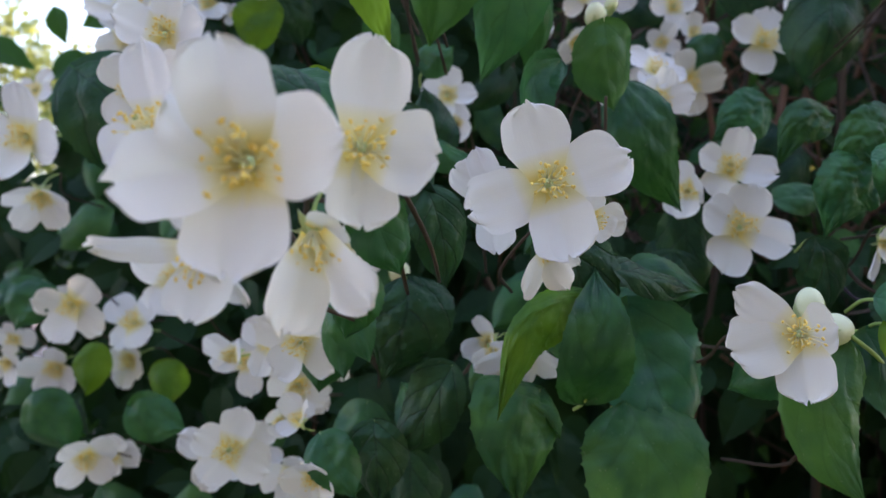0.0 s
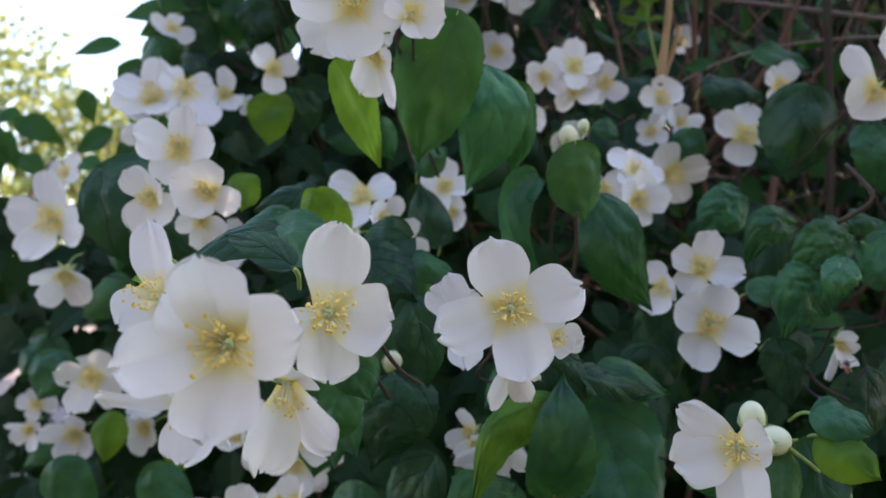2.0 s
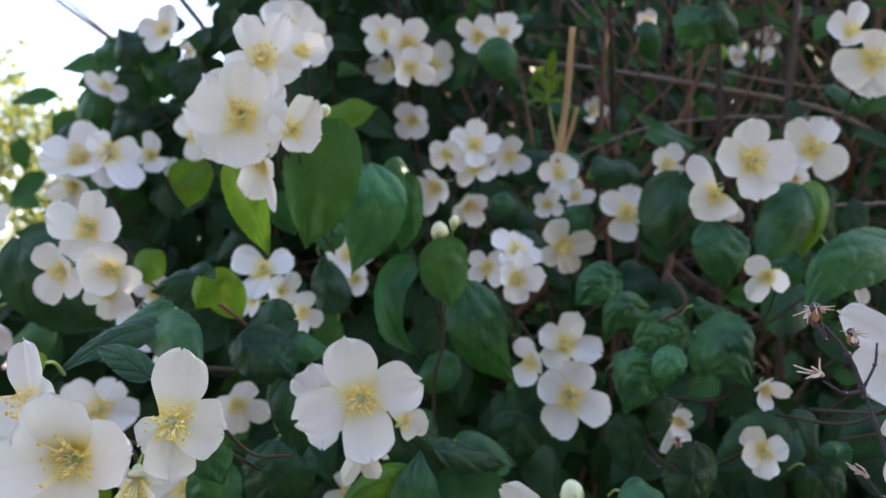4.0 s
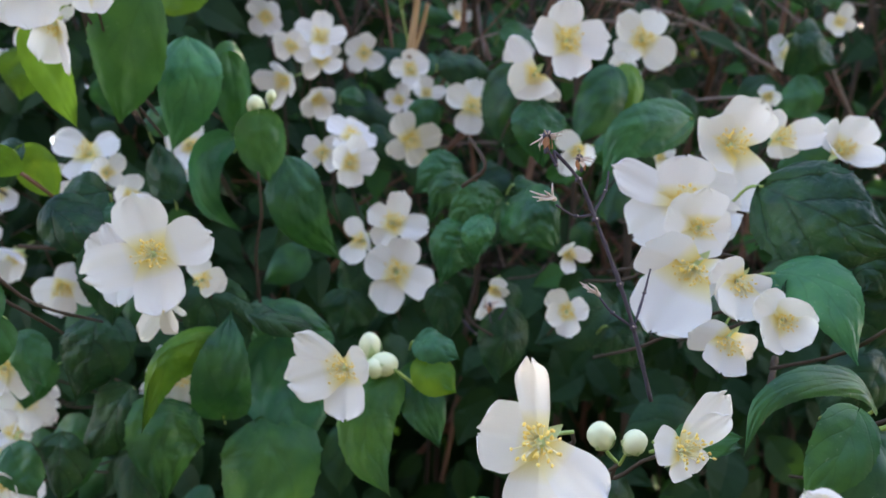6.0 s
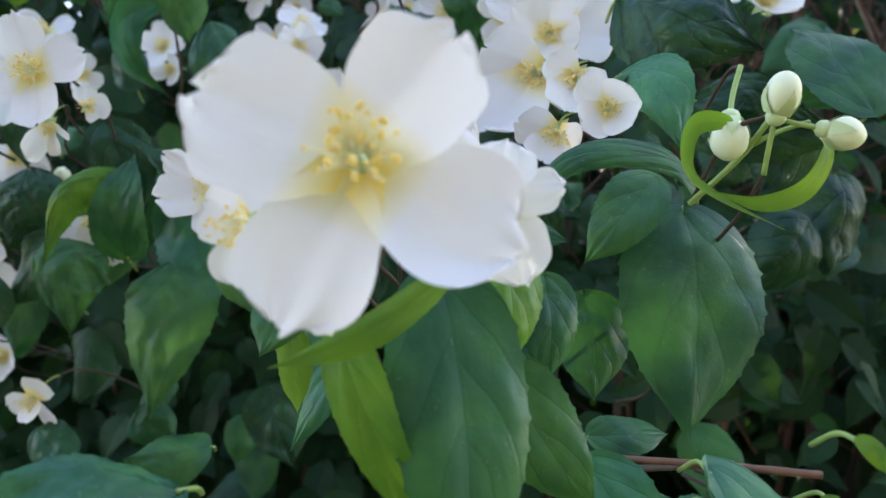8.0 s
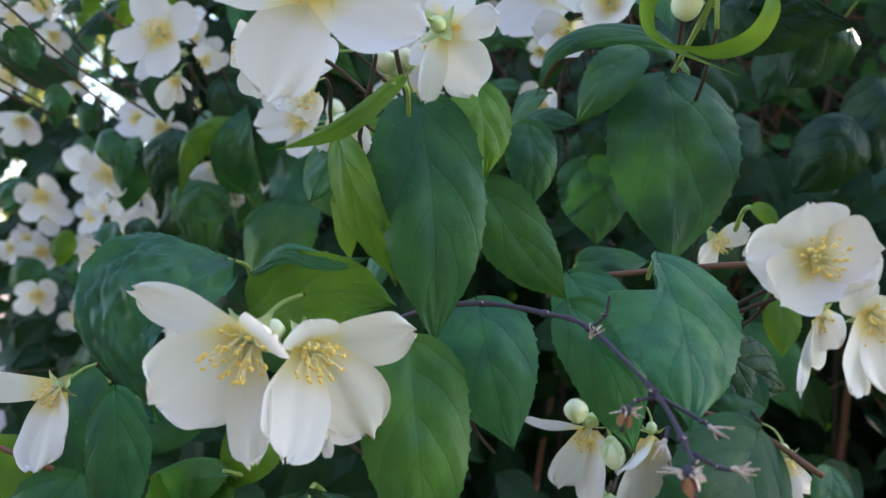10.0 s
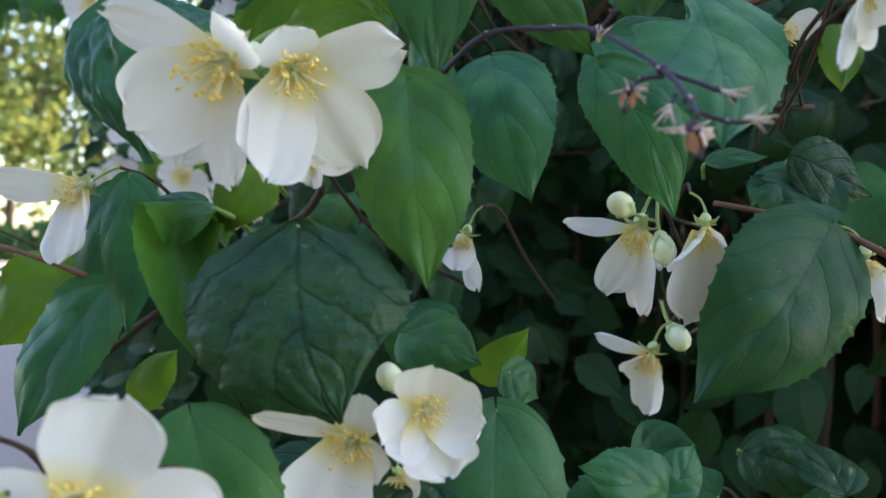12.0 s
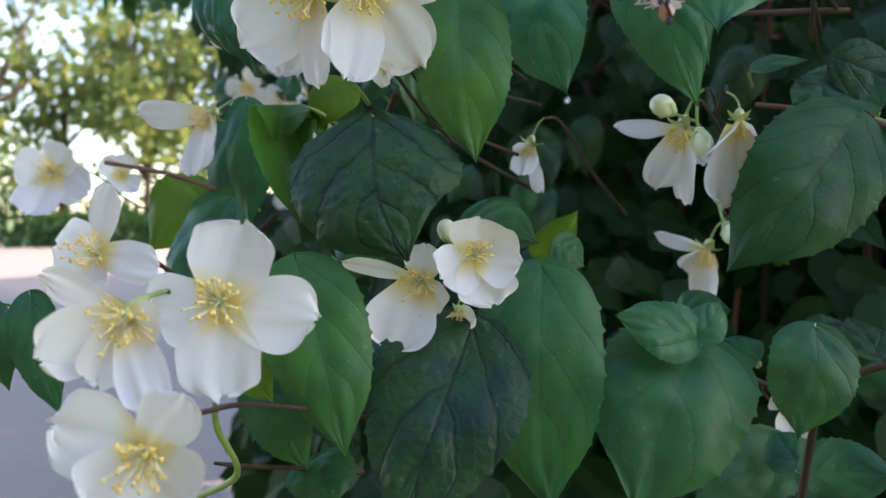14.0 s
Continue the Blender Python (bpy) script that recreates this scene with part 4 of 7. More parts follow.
draped_leaf([(0.2088, 0.1238, 1.3350), (0.2171, 0.1214, 1.3410), (0.2261, 0.1204, 1.3399), (0.2332, 0.1202, 1.3396), (0.2400, 0.1208, 1.3413)], 0.0054, (0.12, -0.44, -1.02), "cool_sheen", -0.4, 0.0, 0.06, 1.0, "upper side of a leaf rolled over at its edge")
leaf((0.2487, 0.1336, 1.3202), (0.2588, 0.1212, 1.2709), 0.0299, (0.26, -0.96, 0.08), 0.05, 0.12, "spring")
draped_leaf([(0.2299, 0.1158, 1.2851), (0.2345, 0.1065, 1.2704), (0.2392, 0.1025, 1.2568), (0.2464, 0.1036, 1.2437)], 0.0478, (-0.95, -0.31, -0.01), "old", -0.30, 0.0, 0.030, 1.0, "large old leaf, dark blue-green and mottled")
draped_leaf([(0.2103, 0.1158, 1.2869), (0.2003, 0.1211, 1.2886), (0.2000, 0.1196, 1.2751), (0.2085, 0.1127, 1.2597), (0.2245, 0.1049, 1.2437)], 0.0190, (-0.92, -0.40, -0.11), "spring", 1.1, 0.0, 0.02, 1.0, "leaf curled up along its length")
leaf((0.1588, 0.1576, 1.2970), (0.1647, 0.1487, 1.2525), 0.0188, (0.35, -0.93, 0.10), 0.05, 0.06, "cool_sheen")
leaf((0.2125, 0.1307, 1.2973), (0.2093, 0.1195, 1.2822), 0.0158, (0.26, -0.96, 0.10), 0.07, 0.15, "young")
leaf((0.1157, 0.1925, 1.2695), (0.0971, 0.1770, 1.2428), 0.0323, (0.16, -0.97, 0.19), 0.06, 0.13, "young")
leaf((0.1355, 0.1823, 1.2637), (0.1185, 0.1620, 1.2182), 0.0313, (0.06, -0.96, 0.28), 0.03, 0.10, "cool_sheen")
leaf((0.2146, 0.1003, 1.2430), (0.2324, 0.0948, 1.1931), 0.0301, (0.45, -0.87, 0.18), 0.03, 0.11, "fresh")
leaf((0.2573, 0.1240, 1.2268), (0.2489, 0.0898, 1.1747), 0.0433, (0.26, -0.94, 0.23), 0.02, 0.16, "old")
leaf((0.2705, 0.1491, 1.2395), (0.2789, 0.1338, 1.1695), 0.0414, (0.41, -0.90, 0.18), 0.04, 0.17, "mid")
leaf((0.3145, 0.1817, 1.2157), (0.3006, 0.1424, 1.1719), 0.0513, (0.31, -0.91, 0.27), 0.06, 0.03, "mid")
leaf((0.3454, 0.1373, 1.2270), (0.3424, 0.1285, 1.2000), 0.0238, (0.31, -0.92, 0.23), 0.06, 0.06, "mid")
leaf((0.3136, 0.1707, 1.2177), (0.2916, 0.1569, 1.2264), 0.0205, (0.24, -0.85, 0.47), 0.08, 0.06, "cool_sheen")
leaf((0.3136, 0.1707, 1.2177), (0.3206, 0.1792, 1.2294), 0.0132, (0.40, -0.78, 0.47), 0.05, 0.11, "cool_sheen")
leaf((0.3628, 0.2314, 1.2915), (0.3239, 0.1916, 1.2403), 0.0475, (0.10, -0.99, 0.05), 0.05, 0.02, "deep")
leaf((0.3723, 0.2623, 1.2982), (0.3423, 0.2645, 1.3120), 0.0240, (0.23, -0.90, 0.37), 0.03, 0.14, "mid")
leaf((0.3460, 0.2193, 1.1671), (0.3357, 0.2264, 1.1788), 0.0192, (0.34, -0.85, 0.40), 0.06, 0.05, "mid")
leaf((0.3448, 0.1975, 1.1720), (0.3714, 0.1867, 1.1777), 0.0231, (0.42, -0.81, 0.40), 0.05, 0.15, "mid")
leaf((0.3438, 0.2399, 1.1679), (0.3129, 0.2059, 1.1576), 0.0287, (0.25, -0.88, 0.40), 0.02, 0.07, "mid")
leaf((0.2578, 0.1896, 1.2420), (0.2734, 0.1835, 1.2575), 0.0131, (0.43, -0.88, 0.20), 0.07, 0.19, "young")
leaf((0.2358, 0.1836, 1.2542), (0.2608, 0.1800, 1.2469), 0.0227, (0.31, -0.84, 0.45), 0.09, 0.10, "fresh")
leaf((0.2912, 0.1781, 1.3323), (0.3135, 0.1737, 1.2903), 0.0241, (0.16, -0.98, 0.15), 0.09, 0.04, "teal_lit")
leaf((0.1185, 0.0995, 1.2306), (0.1352, 0.0941, 1.1957), 0.0166, (0.54, -0.83, 0.13), 0.03, 0.20, "mid")
leaf((0.0973, 0.1018, 1.2269), (0.1114, 0.0957, 1.2013), 0.0145, (0.45, -0.88, 0.13), 0.06, 0.13, "mid")
leaf((0.1984, 0.0984, 1.2184), (0.2114, 0.0923, 1.2064), 0.0123, (0.26, -0.94, 0.23), 0.05, 0.20, "young")
leaf((0.1899, 0.1160, 1.2051), (0.2097, 0.1123, 1.1824), 0.0201, (0.45, -0.87, 0.23), 0.06, 0.06, "mid")
leaf((0.2026, 0.1309, 1.1800), (0.2126, 0.1237, 1.1675), 0.0227, (0.34, -0.85, 0.40), 0.07, 0.22, "mid")
leaf((0.3268, 0.2600, 1.3156), (0.3473, 0.2574, 1.3170), 0.0111, (0.28, -0.71, 0.65), 0.05, 0.15, "mid")
leaf((0.3667, 0.2755, 1.3088), (0.3414, 0.2544, 1.2984), 0.0267, (0.34, -0.85, 0.40), 0.06, 0.13, "mid")
leaf((0.3726, 0.2418, 1.2034), (0.3628, 0.2600, 1.2175), 0.0233, (0.35, -0.88, 0.32), 0.02, 0.20, "old")
leaf((0.3307, 0.2253, 1.2034), (0.3166, 0.2308, 1.2102), 0.0167, (0.34, -0.85, 0.40), 0.06, 0.11, "mid")
leaf((0.2687, 0.1702, 1.2472), (0.2791, 0.1740, 1.2399), 0.0148, (0.39, -0.75, 0.54), 0.03, 0.08, "mid")
leaf((0.3459, 0.2859, 1.2052), (0.3747, 0.2730, 1.1995), 0.0262, (0.23, -0.90, 0.37), 0.02, 0.21, "old")
leaf((0.3043, 0.2021, 1.2204), (0.3227, 0.1968, 1.2246), 0.0192, (0.31, -0.84, 0.45), 0.03, 0.14, "mid")
leaf((-0.1321, 0.5039, 1.5186), (-0.0679, 0.5028, 1.4706), 0.0588, (0.16, -0.96, 0.23), 0.04, 0.04, "old")
leaf((0.0875, 0.4688, 1.3964), (0.0769, 0.4609, 1.3675), 0.0200, (-0.03, -0.99, 0.12), 0.07, 0.12, "fresh")
leaf((0.2069, 0.2222, 1.3682), (0.2110, 0.2243, 1.3419), 0.0123, (-0.37, -0.93, -0.01), 0.07, 0.13, "young")
leaf((0.3767, 0.2803, 1.4752), (0.3632, 0.2798, 1.4645), 0.0239, (0.06, -0.97, 0.22), 0.04, 0.06, "old")
leaf((0.4126, 0.3138, 1.4727), (0.3910, 0.3041, 1.4401), 0.0333, (0.07, -0.99, 0.13), 0.04, 0.15, "old")
leaf((0.3103, 0.2551, 1.4629), (0.3246, 0.2571, 1.4528), 0.0180, (0.17, -0.98, 0.14), 0.08, 0.11, "old")
leaf((0.2719, 0.2556, 1.4055), (0.2937, 0.2475, 1.4056), 0.0133, (0.04, -0.89, 0.45), 0.05, 0.03, "mid")
leaf((0.3515, 0.1765, 1.3410), (0.3513, 0.1676, 1.3227), 0.0112, (-0.12, -0.99, 0.02), 0.02, 0.17, "young")
leaf((0.3336, 0.1382, 1.3620), (0.3388, 0.1341, 1.3554), 0.0048, (-0.13, -0.97, 0.20), 0.09, 0.12, "young")
leaf((0.1282, 0.1947, 1.2970), (0.1359, 0.1870, 1.2458), 0.0235, (0.16, -0.98, 0.13), 0.08, 0.06, "mid")
leaf((0.0865, 0.2189, 1.2561), (0.1158, 0.2141, 1.2391), 0.0282, (0.15, -0.95, 0.27), 0.03, 0.15, "mid")
leaf((0.1752, 0.1724, 1.2910), (0.1558, 0.1691, 1.2900), 0.0098, (0.11, -0.82, 0.55), 0.06, 0.04, "mid")
leaf((0.2351, 0.2036, 1.2618), (0.2437, 0.1955, 1.2363), 0.0261, (0.16, -0.97, 0.17), 0.05, 0.07, "mid")
leaf((0.3567, 0.2638, 1.3178), (0.3856, 0.2691, 1.3050), 0.0246, (0.15, -0.95, 0.27), 0.03, 0.17, "old")
leaf((0.1188, 0.2253, 1.2168), (0.1339, 0.2274, 1.2382), 0.0185, (0.15, -0.95, 0.27), 0.04, 0.07, "young")
leaf((0.3918, 0.2402, 1.2798), (0.3843, 0.2292, 1.2591), 0.0163, (0.16, -0.97, 0.17), 0.08, 0.18, "mid")
leaf((0.0133, 0.4245, 1.4117), (0.0168, 0.4151, 1.3834), 0.0161, (-0.00, -1.00, 0.06), 0.04, 0.10, "mid")
leaf((0.0095, 0.4177, 1.3595), (0.0250, 0.4056, 1.3387), 0.0216, (-0.11, -0.98, 0.15), 0.04, 0.12, "mid")
leaf((0.0306, 0.4236, 1.3648), (0.0333, 0.4145, 1.3340), 0.0249, (-0.20, -0.97, 0.15), 0.08, 0.19, "old")
leaf((0.3222, 0.2628, 1.1409), (0.3083, 0.2686, 1.1567), 0.0259, (0.35, -0.88, 0.32), 0.07, 0.18, "old")
leaf((0.4369, 0.3588, 1.4348), (0.4111, 0.3590, 1.3982), 0.0373, (0.07, -0.99, 0.13), 0.06, 0.20, "old")
leaf((0.4551, 0.3687, 1.4616), (0.4504, 0.3617, 1.4101), 0.0407, (0.07, -0.99, 0.13), 0.08, 0.03, "old")
leaf((0.4239, 0.3943, 1.4878), (0.3985, 0.3946, 1.4510), 0.0377, (0.06, -0.97, 0.22), 0.07, 0.16, "old")
leaf((0.1660, 0.3446, 1.3044), (0.1308, 0.3408, 1.2974), 0.0255, (-0.20, -0.84, 0.51), 0.02, 0.16, "fresh")
leaf((0.2095, 0.2856, 1.3733), (0.2187, 0.2740, 1.3357), 0.0198, (-0.38, -0.91, 0.17), 0.04, 0.10, "fresh")
leaf((0.2252, 0.2625, 1.3637), (0.2059, 0.2560, 1.3252), 0.0146, (-0.46, -0.85, 0.25), 0.02, 0.06, "cool_sheen")
leaf((0.1766, 0.4645, 1.3168), (0.1947, 0.4513, 1.2751), 0.0390, (-0.09, -0.98, 0.20), 0.02, 0.09, "old")
leaf((0.0647, 0.4238, 1.2896), (0.0887, 0.4094, 1.2717), 0.0255, (-0.10, -0.95, 0.29), 0.03, 0.19, "deep")
leaf((-0.1666, 0.7435, 1.6962), (-0.1467, 0.7468, 1.6567), 0.0374, (0.02, -1.00, 0.09), 0.05, 0.04, "old")
leaf((-0.1893, 0.7572, 1.6759), (-0.2035, 0.7621, 1.6393), 0.0329, (-0.17, -0.98, 0.08), 0.05, 0.16, "mid")
leaf((-0.1488, 0.7314, 1.7052), (-0.1724, 0.7295, 1.7350), 0.0369, (-0.07, -0.99, 0.09), 0.02, 0.08, "old")
leaf((-0.1401, 0.7497, 1.7182), (-0.1287, 0.7534, 1.6788), 0.0405, (0.02, -1.00, 0.09), 0.06, 0.15, "mid")
leaf((-0.1492, 0.7367, 1.6585), (-0.1689, 0.7407, 1.6322), 0.0344, (-0.18, -0.97, 0.17), 0.04, 0.18, "old")
leaf((-0.1377, 0.7563, 1.7477), (-0.1589, 0.7597, 1.7279), 0.0359, (-0.08, -0.98, 0.18), 0.06, 0.02, "old")
leaf((-0.1071, 0.7383, 1.7125), (-0.1083, 0.7429, 1.6726), 0.0399, (-0.07, -0.99, 0.09), 0.05, 0.16, "old")
leaf((-0.1954, 0.7512, 1.6424), (-0.2187, 0.7544, 1.6253), 0.0299, (-0.09, -0.96, 0.26), 0.06, 0.17, "old")
leaf((-0.1828, 0.7707, 1.7321), (-0.1981, 0.7749, 1.7022), 0.0312, (-0.08, -0.98, 0.18), 0.05, 0.22, "mid")

# ---- flowers and buds ----
flower((0.0078, 0.2222, 1.4420), 0.0385, (-0.06, -1.00, 0.01), [(104, 0.60, 0.41, 40), (14, 0.50, 0.45, 31), (-89, 0.51, 0.47, 11), (-166, 0.57, 0.40, 24), (140, 0.44, 0.38, 32), (-128, 0.40, 0.36, 6)], "open", 1, True)
flower((0.0256, 0.2469, 1.4500), 0.0342, (0.04, -1.00, 0.02), [(86, 0.62, 0.46, 13), (-6, 0.44, 0.51, 10), (-86, 0.46, 0.43, -2), (-136, 0.33, 0.37, -6)], "open", 2, True)
flower((-0.0028, 0.2424, 1.4284), 0.0295, (-0.12, -0.46, -0.88), [(174, 0.75, 0.33, 12), (-81, 0.50, 0.52, 73), (-35, 0.47, 0.34, 40), (35, 0.20, 0.41, -21)], "cup", 3, True)
flower((0.0170, 0.2491, 1.4326), 0.0298, (0.13, -0.48, -0.87), [(-126, 0.71, 0.52, 64), (-12, 0.63, 0.57, 57), (45, 0.19, 0.47, -3)], "cup", 4, True)
flower((-0.0161, 0.2504, 1.4505), 0.0298, (-0.26, -0.95, 0.14), [(100, 0.61, 0.36, 17), (-138, 0.38, 0.54, 2), (49, 0.31, 0.39, 10)], "open", 5, True)
flower((0.0790, 0.3286, 1.4564), 0.0413, (-0.06, -1.00, -0.04), [(111, 0.58, 0.50, 14), (26, 0.59, 0.48, 10), (-68, 0.58, 0.50, 13), (-153, 0.62, 0.47, 9)], "open", 6, True)
flower((0.0648, 0.3456, 1.4544), 0.0275, (-0.25, -0.97, -0.05), [(155, 0.54, 0.46, 15), (-84, 0.72, 0.46, 4), (117, 0.51, 0.37, 9), (61, 0.29, 0.37, 0)], "open", 7)
flower((0.0973, 0.3439, 1.4474), 0.0238, (0.14, -0.98, -0.12), [(11, 0.42, 0.46, 15), (-32, 0.30, 0.43, 17), (107, 0.37, 0.43, -2)], "open", 8)
flower((0.0826, 0.3432, 1.4381), 0.0236, (0.03, -0.47, -0.88), [(-147, 0.60, 0.52, 51), (-30, 0.59, 0.52, 60), (6, 0.47, 0.43, 24)], "cup", 9)
flower((0.1960, 0.4618, 1.4594), 0.0455, (-0.07, -1.00, 0.06), [(72, 0.46, 0.44, 17), (-20, 0.53, 0.44, 10), (-111, 0.51, 0.47, 6), (159, 0.42, 0.44, 13)], "open", 10)
flower((0.1925, 0.4689, 1.4878), 0.0410, (-0.08, -0.97, 0.25), [(70, 0.43, 0.37, 27), (-14, 0.51, 0.43, 7), (-119, 0.39, 0.43, -2), (160, 0.39, 0.37, 18)], "open", 11)
flower((0.1753, 0.4723, 1.4773), 0.0357, (-0.53, -0.79, -0.32), [(115, 0.41, 0.43, 5), (-101, 0.42, 0.50, 41), (11, 0.20, 0.43, 2)], "bell", 12)
flower((0.1590, 0.3264, 1.4158), 0.0346, (-0.35, -0.94, 0.04), [(150, 0.69, 0.35, 26), (-157, 0.66, 0.58, 27), (-82, 0.58, 0.51, 9), (18, 0.29, 0.47, 12)], "cup", 13, True)
flower((0.2615, 0.5948, 1.5936), 0.0493, (-0.07, -1.00, 0.06), four(79, 13, 4, 0.48, seed=14), "open", 14)
flower((0.0134, 0.3641, 1.5727), 0.0478, (-0.11, -0.99, -0.07), [(176, 0.50, 0.46, 16), (84, 0.47, 0.44, 26), (-6, 0.45, 0.43, 12), (-84, 0.48, 0.47, 3)], "open", 15)
flower((0.0096, 0.3743, 1.5738), 0.0467, (-0.21, -0.98, -0.02), [(-129, 0.47, 0.51, 1), (132, 0.52, 0.45, 9), (47, 0.55, 0.43, -2), (-40, 0.48, 0.39, -10)], "open", 16)
flower((0.0168, 0.3755, 1.6039), 0.0424, (-0.08, -0.98, 0.18), four(64, 13, 5, 0.48, seed=17), "open", 17)
flower((0.0358, 0.3584, 1.5672), 0.0259, (0.23, -0.97, -0.08), [(62, 0.66, 0.59, 22), (-6, 0.52, 0.63, 27), (-66, 0.38, 0.51, 16), (144, 0.41, 0.51, 0)], "open", 18)
flower((0.0229, 0.3676, 1.5545), 0.0265, (0.05, -0.44, -0.90), [(-124, 0.62, 0.63, 60), (-24, 0.72, 0.30, 49), (-7, 0.33, 0.59, 50)], "cup", 19)
flower((0.0278, 0.4277, 1.6272), 0.0316, (0.12, -0.99, 0.10), four(55, 13, 5, 0.48, seed=20), "open", 20)
bud((0.0478, 0.3712, 1.5819), 0.0059, (0.42, -0.87, 0.25))
flower((-0.0700, 0.4370, 1.5220), 0.0436, (-0.02, -1.00, 0.04), [(82, 0.44, 0.31, 18), (10, 0.41, 0.42, 14), (-101, 0.39, 0.51, 3), (173, 0.46, 0.43, 11)], "open", 21)
flower((-0.0522, 0.4261, 1.5017), 0.0342, (-0.01, -0.99, -0.11), four(75, 13, 4, 0.48, seed=22), "open", 22)
flower((-0.0841, 0.4483, 1.4997), 0.0359, (-0.24, -0.95, -0.22), four(44, 13, 4, 0.48, seed=23), "open", 23)
flower((-0.0627, 0.4581, 1.4916), 0.0264, (0.08, -0.84, -0.53), four(86, 38, 4, 0.54, seed=24), "cup", 24)
flower((-0.1506, 0.6332, 1.5927), 0.0584, (-0.26, -0.96, 0.07), four(84, 13, 5, 0.48, seed=25), "open", 25)
flower((-0.1293, 0.6271, 1.6007), 0.0538, (0.04, -0.99, -0.10), [(4, 0.39, 0.43, 16), (-56, 0.70, 0.43, 13), (-89, 0.54, 0.36, 11), (146, 0.30, 0.39, 8)], "open", 26)
flower((-0.1565, 0.6456, 1.5756), 0.0381, (-0.07, -0.74, -0.66), four(96, 38, 4, 0.54, seed=27), "cup", 27)
flower((-0.1071, 0.6595, 1.6060), 0.0394, (0.22, -0.98, 0.01), four(67, 48, 3, 0.54, seed=28), "bell", 28)
flower((-0.0877, 0.6590, 1.6008), 0.0175, (0.05, -0.98, -0.20), four(51, 38, 4, 0.54, seed=29), "cup", 29)
flower((-0.2083, 0.6297, 1.4998), 0.0669, (-0.06, -1.00, -0.06), four(80, 13, 4, 0.48, seed=30), "open", 30)
flower((-0.2007, 0.6402, 1.4651), 0.0472, (0.01, -0.75, -0.66), four(46, 38, 4, 0.54, seed=31), "cup", 31)
flower((-0.2326, 0.6938, 1.5433), 0.0338, (-0.25, -0.96, -0.13), four(69, 13, 4, 0.48, seed=32), "open", 32)
flower((0.0147, 0.4915, 1.5141), 0.0385, (-0.27, -0.95, 0.16), four(36, 13, 3, 0.48, seed=33), "open", 33)
flower((0.0258, 0.4870, 1.5031), 0.0238, (0.15, -0.97, -0.19), four(52, 38, 4, 0.54, seed=34), "cup", 34)
flower((0.0384, 0.4926, 1.4919), 0.0273, (0.16, -0.92, -0.37), four(87, 38, 4, 0.54, seed=35), "cup", 35)
flower((0.0098, 0.5038, 1.4964), 0.0279, (-0.48, -0.84, -0.23), four(92, 48, 3, 0.54, seed=36), "bell", 36)
flower((0.0601, 0.5810, 1.5379), 0.0366, (0.03, -1.00, -0.00), four(81, 13, 4, 0.48, seed=37), "open", 37)
flower((0.0666, 0.5882, 1.5237), 0.0292, (0.17, -0.84, -0.52), four(66, 48, 3, 0.54, seed=38), "bell", 38)
flower((0.0984, 0.7105, 1.6763), 0.0388, (-0.05, -0.98, -0.21), four(50, 13, 4, 0.48, seed=39), "open", 39)
flower((0.1224, 0.5943, 1.6217), 0.0290, (-0.16, -0.98, -0.12), four(50, 38, 4, 0.54, seed=40), "cup", 40)
flower((0.1427, 0.6020, 1.6330), 0.0390, (0.01, -0.98, 0.19), four(85, 13, 4, 0.48, seed=41), "open", 41)
flower((0.1455, 0.6036, 1.6165), 0.0349, (0.05, -0.98, -0.20), four(56, 13, 4, 0.48, seed=42), "open", 42)
flower((0.1202, 0.6267, 1.6038), 0.0381, (-0.28, -0.83, -0.48), four(72, 38, 4, 0.54, seed=43), "cup", 43)
flower((0.1448, 0.6215, 1.5923), 0.0336, (0.09, -0.80, -0.59), four(50, 38, 4, 0.54, seed=44), "cup", 44)
flower((0.1818, 0.6788, 1.6472), 0.0372, (-0.06, -0.99, -0.11), four(70, 13, 4, 0.48, seed=45), "open", 45)
flower((0.2190, 0.6484, 1.6297), 0.0355, (-0.08, -0.98, 0.18), four(95, 13, 4, 0.48, seed=46), "open", 46)
flower((0.2114, 0.6467, 1.6032), 0.0273, (-0.13, -0.94, -0.31), four(64, 38, 4, 0.54, seed=47), "cup", 47)
flower((0.2332, 0.6447, 1.6105), 0.0282, (0.06, -0.95, -0.29), four(96, 38, 4, 0.54, seed=48), "cup", 48)
flower((0.3092, 0.6511, 1.6491), 0.0352, (0.05, -0.98, -0.20), four(66, 13, 4, 0.48, seed=49), "open", 49)
flower((0.2753, 0.4221, 1.5968), 0.0508, (-0.06, -1.00, -0.06), [(104, 0.43, 0.40, 14), (6, 0.45, 0.45, 13), (-74, 0.42, 0.45, 8), (-176, 0.40, 0.43, 10)], "open", 50)
flower((0.2621, 0.4349, 1.5790), 0.0357, (-0.18, -0.82, -0.55), [(129, 0.71, 0.35, -10), (-166, 0.47, 0.58, 31), (-76, 0.41, 0.62, 39), (-43, 0.57, 0.27, 17)], "cup", 51)
flower((0.3682, 0.5299, 1.6407), 0.0518, (-0.10, -0.99, -0.10), four(55, 13, 4, 0.48, seed=52), "open", 52)
flower((0.3547, 0.5282, 1.6188), 0.0328, (-0.08, -0.80, -0.60), four(47, 38, 4, 0.54, seed=53), "cup", 53)
flower((0.1657, 0.5097, 1.5446), 0.0342, (0.09, -0.96, 0.28), four(64, 13, 4, 0.48, seed=54), "open", 54)
flower((0.1653, 0.5017, 1.5265), 0.0352, (0.04, -0.99, -0.10), four(86, 13, 4, 0.48, seed=55), "open", 55)
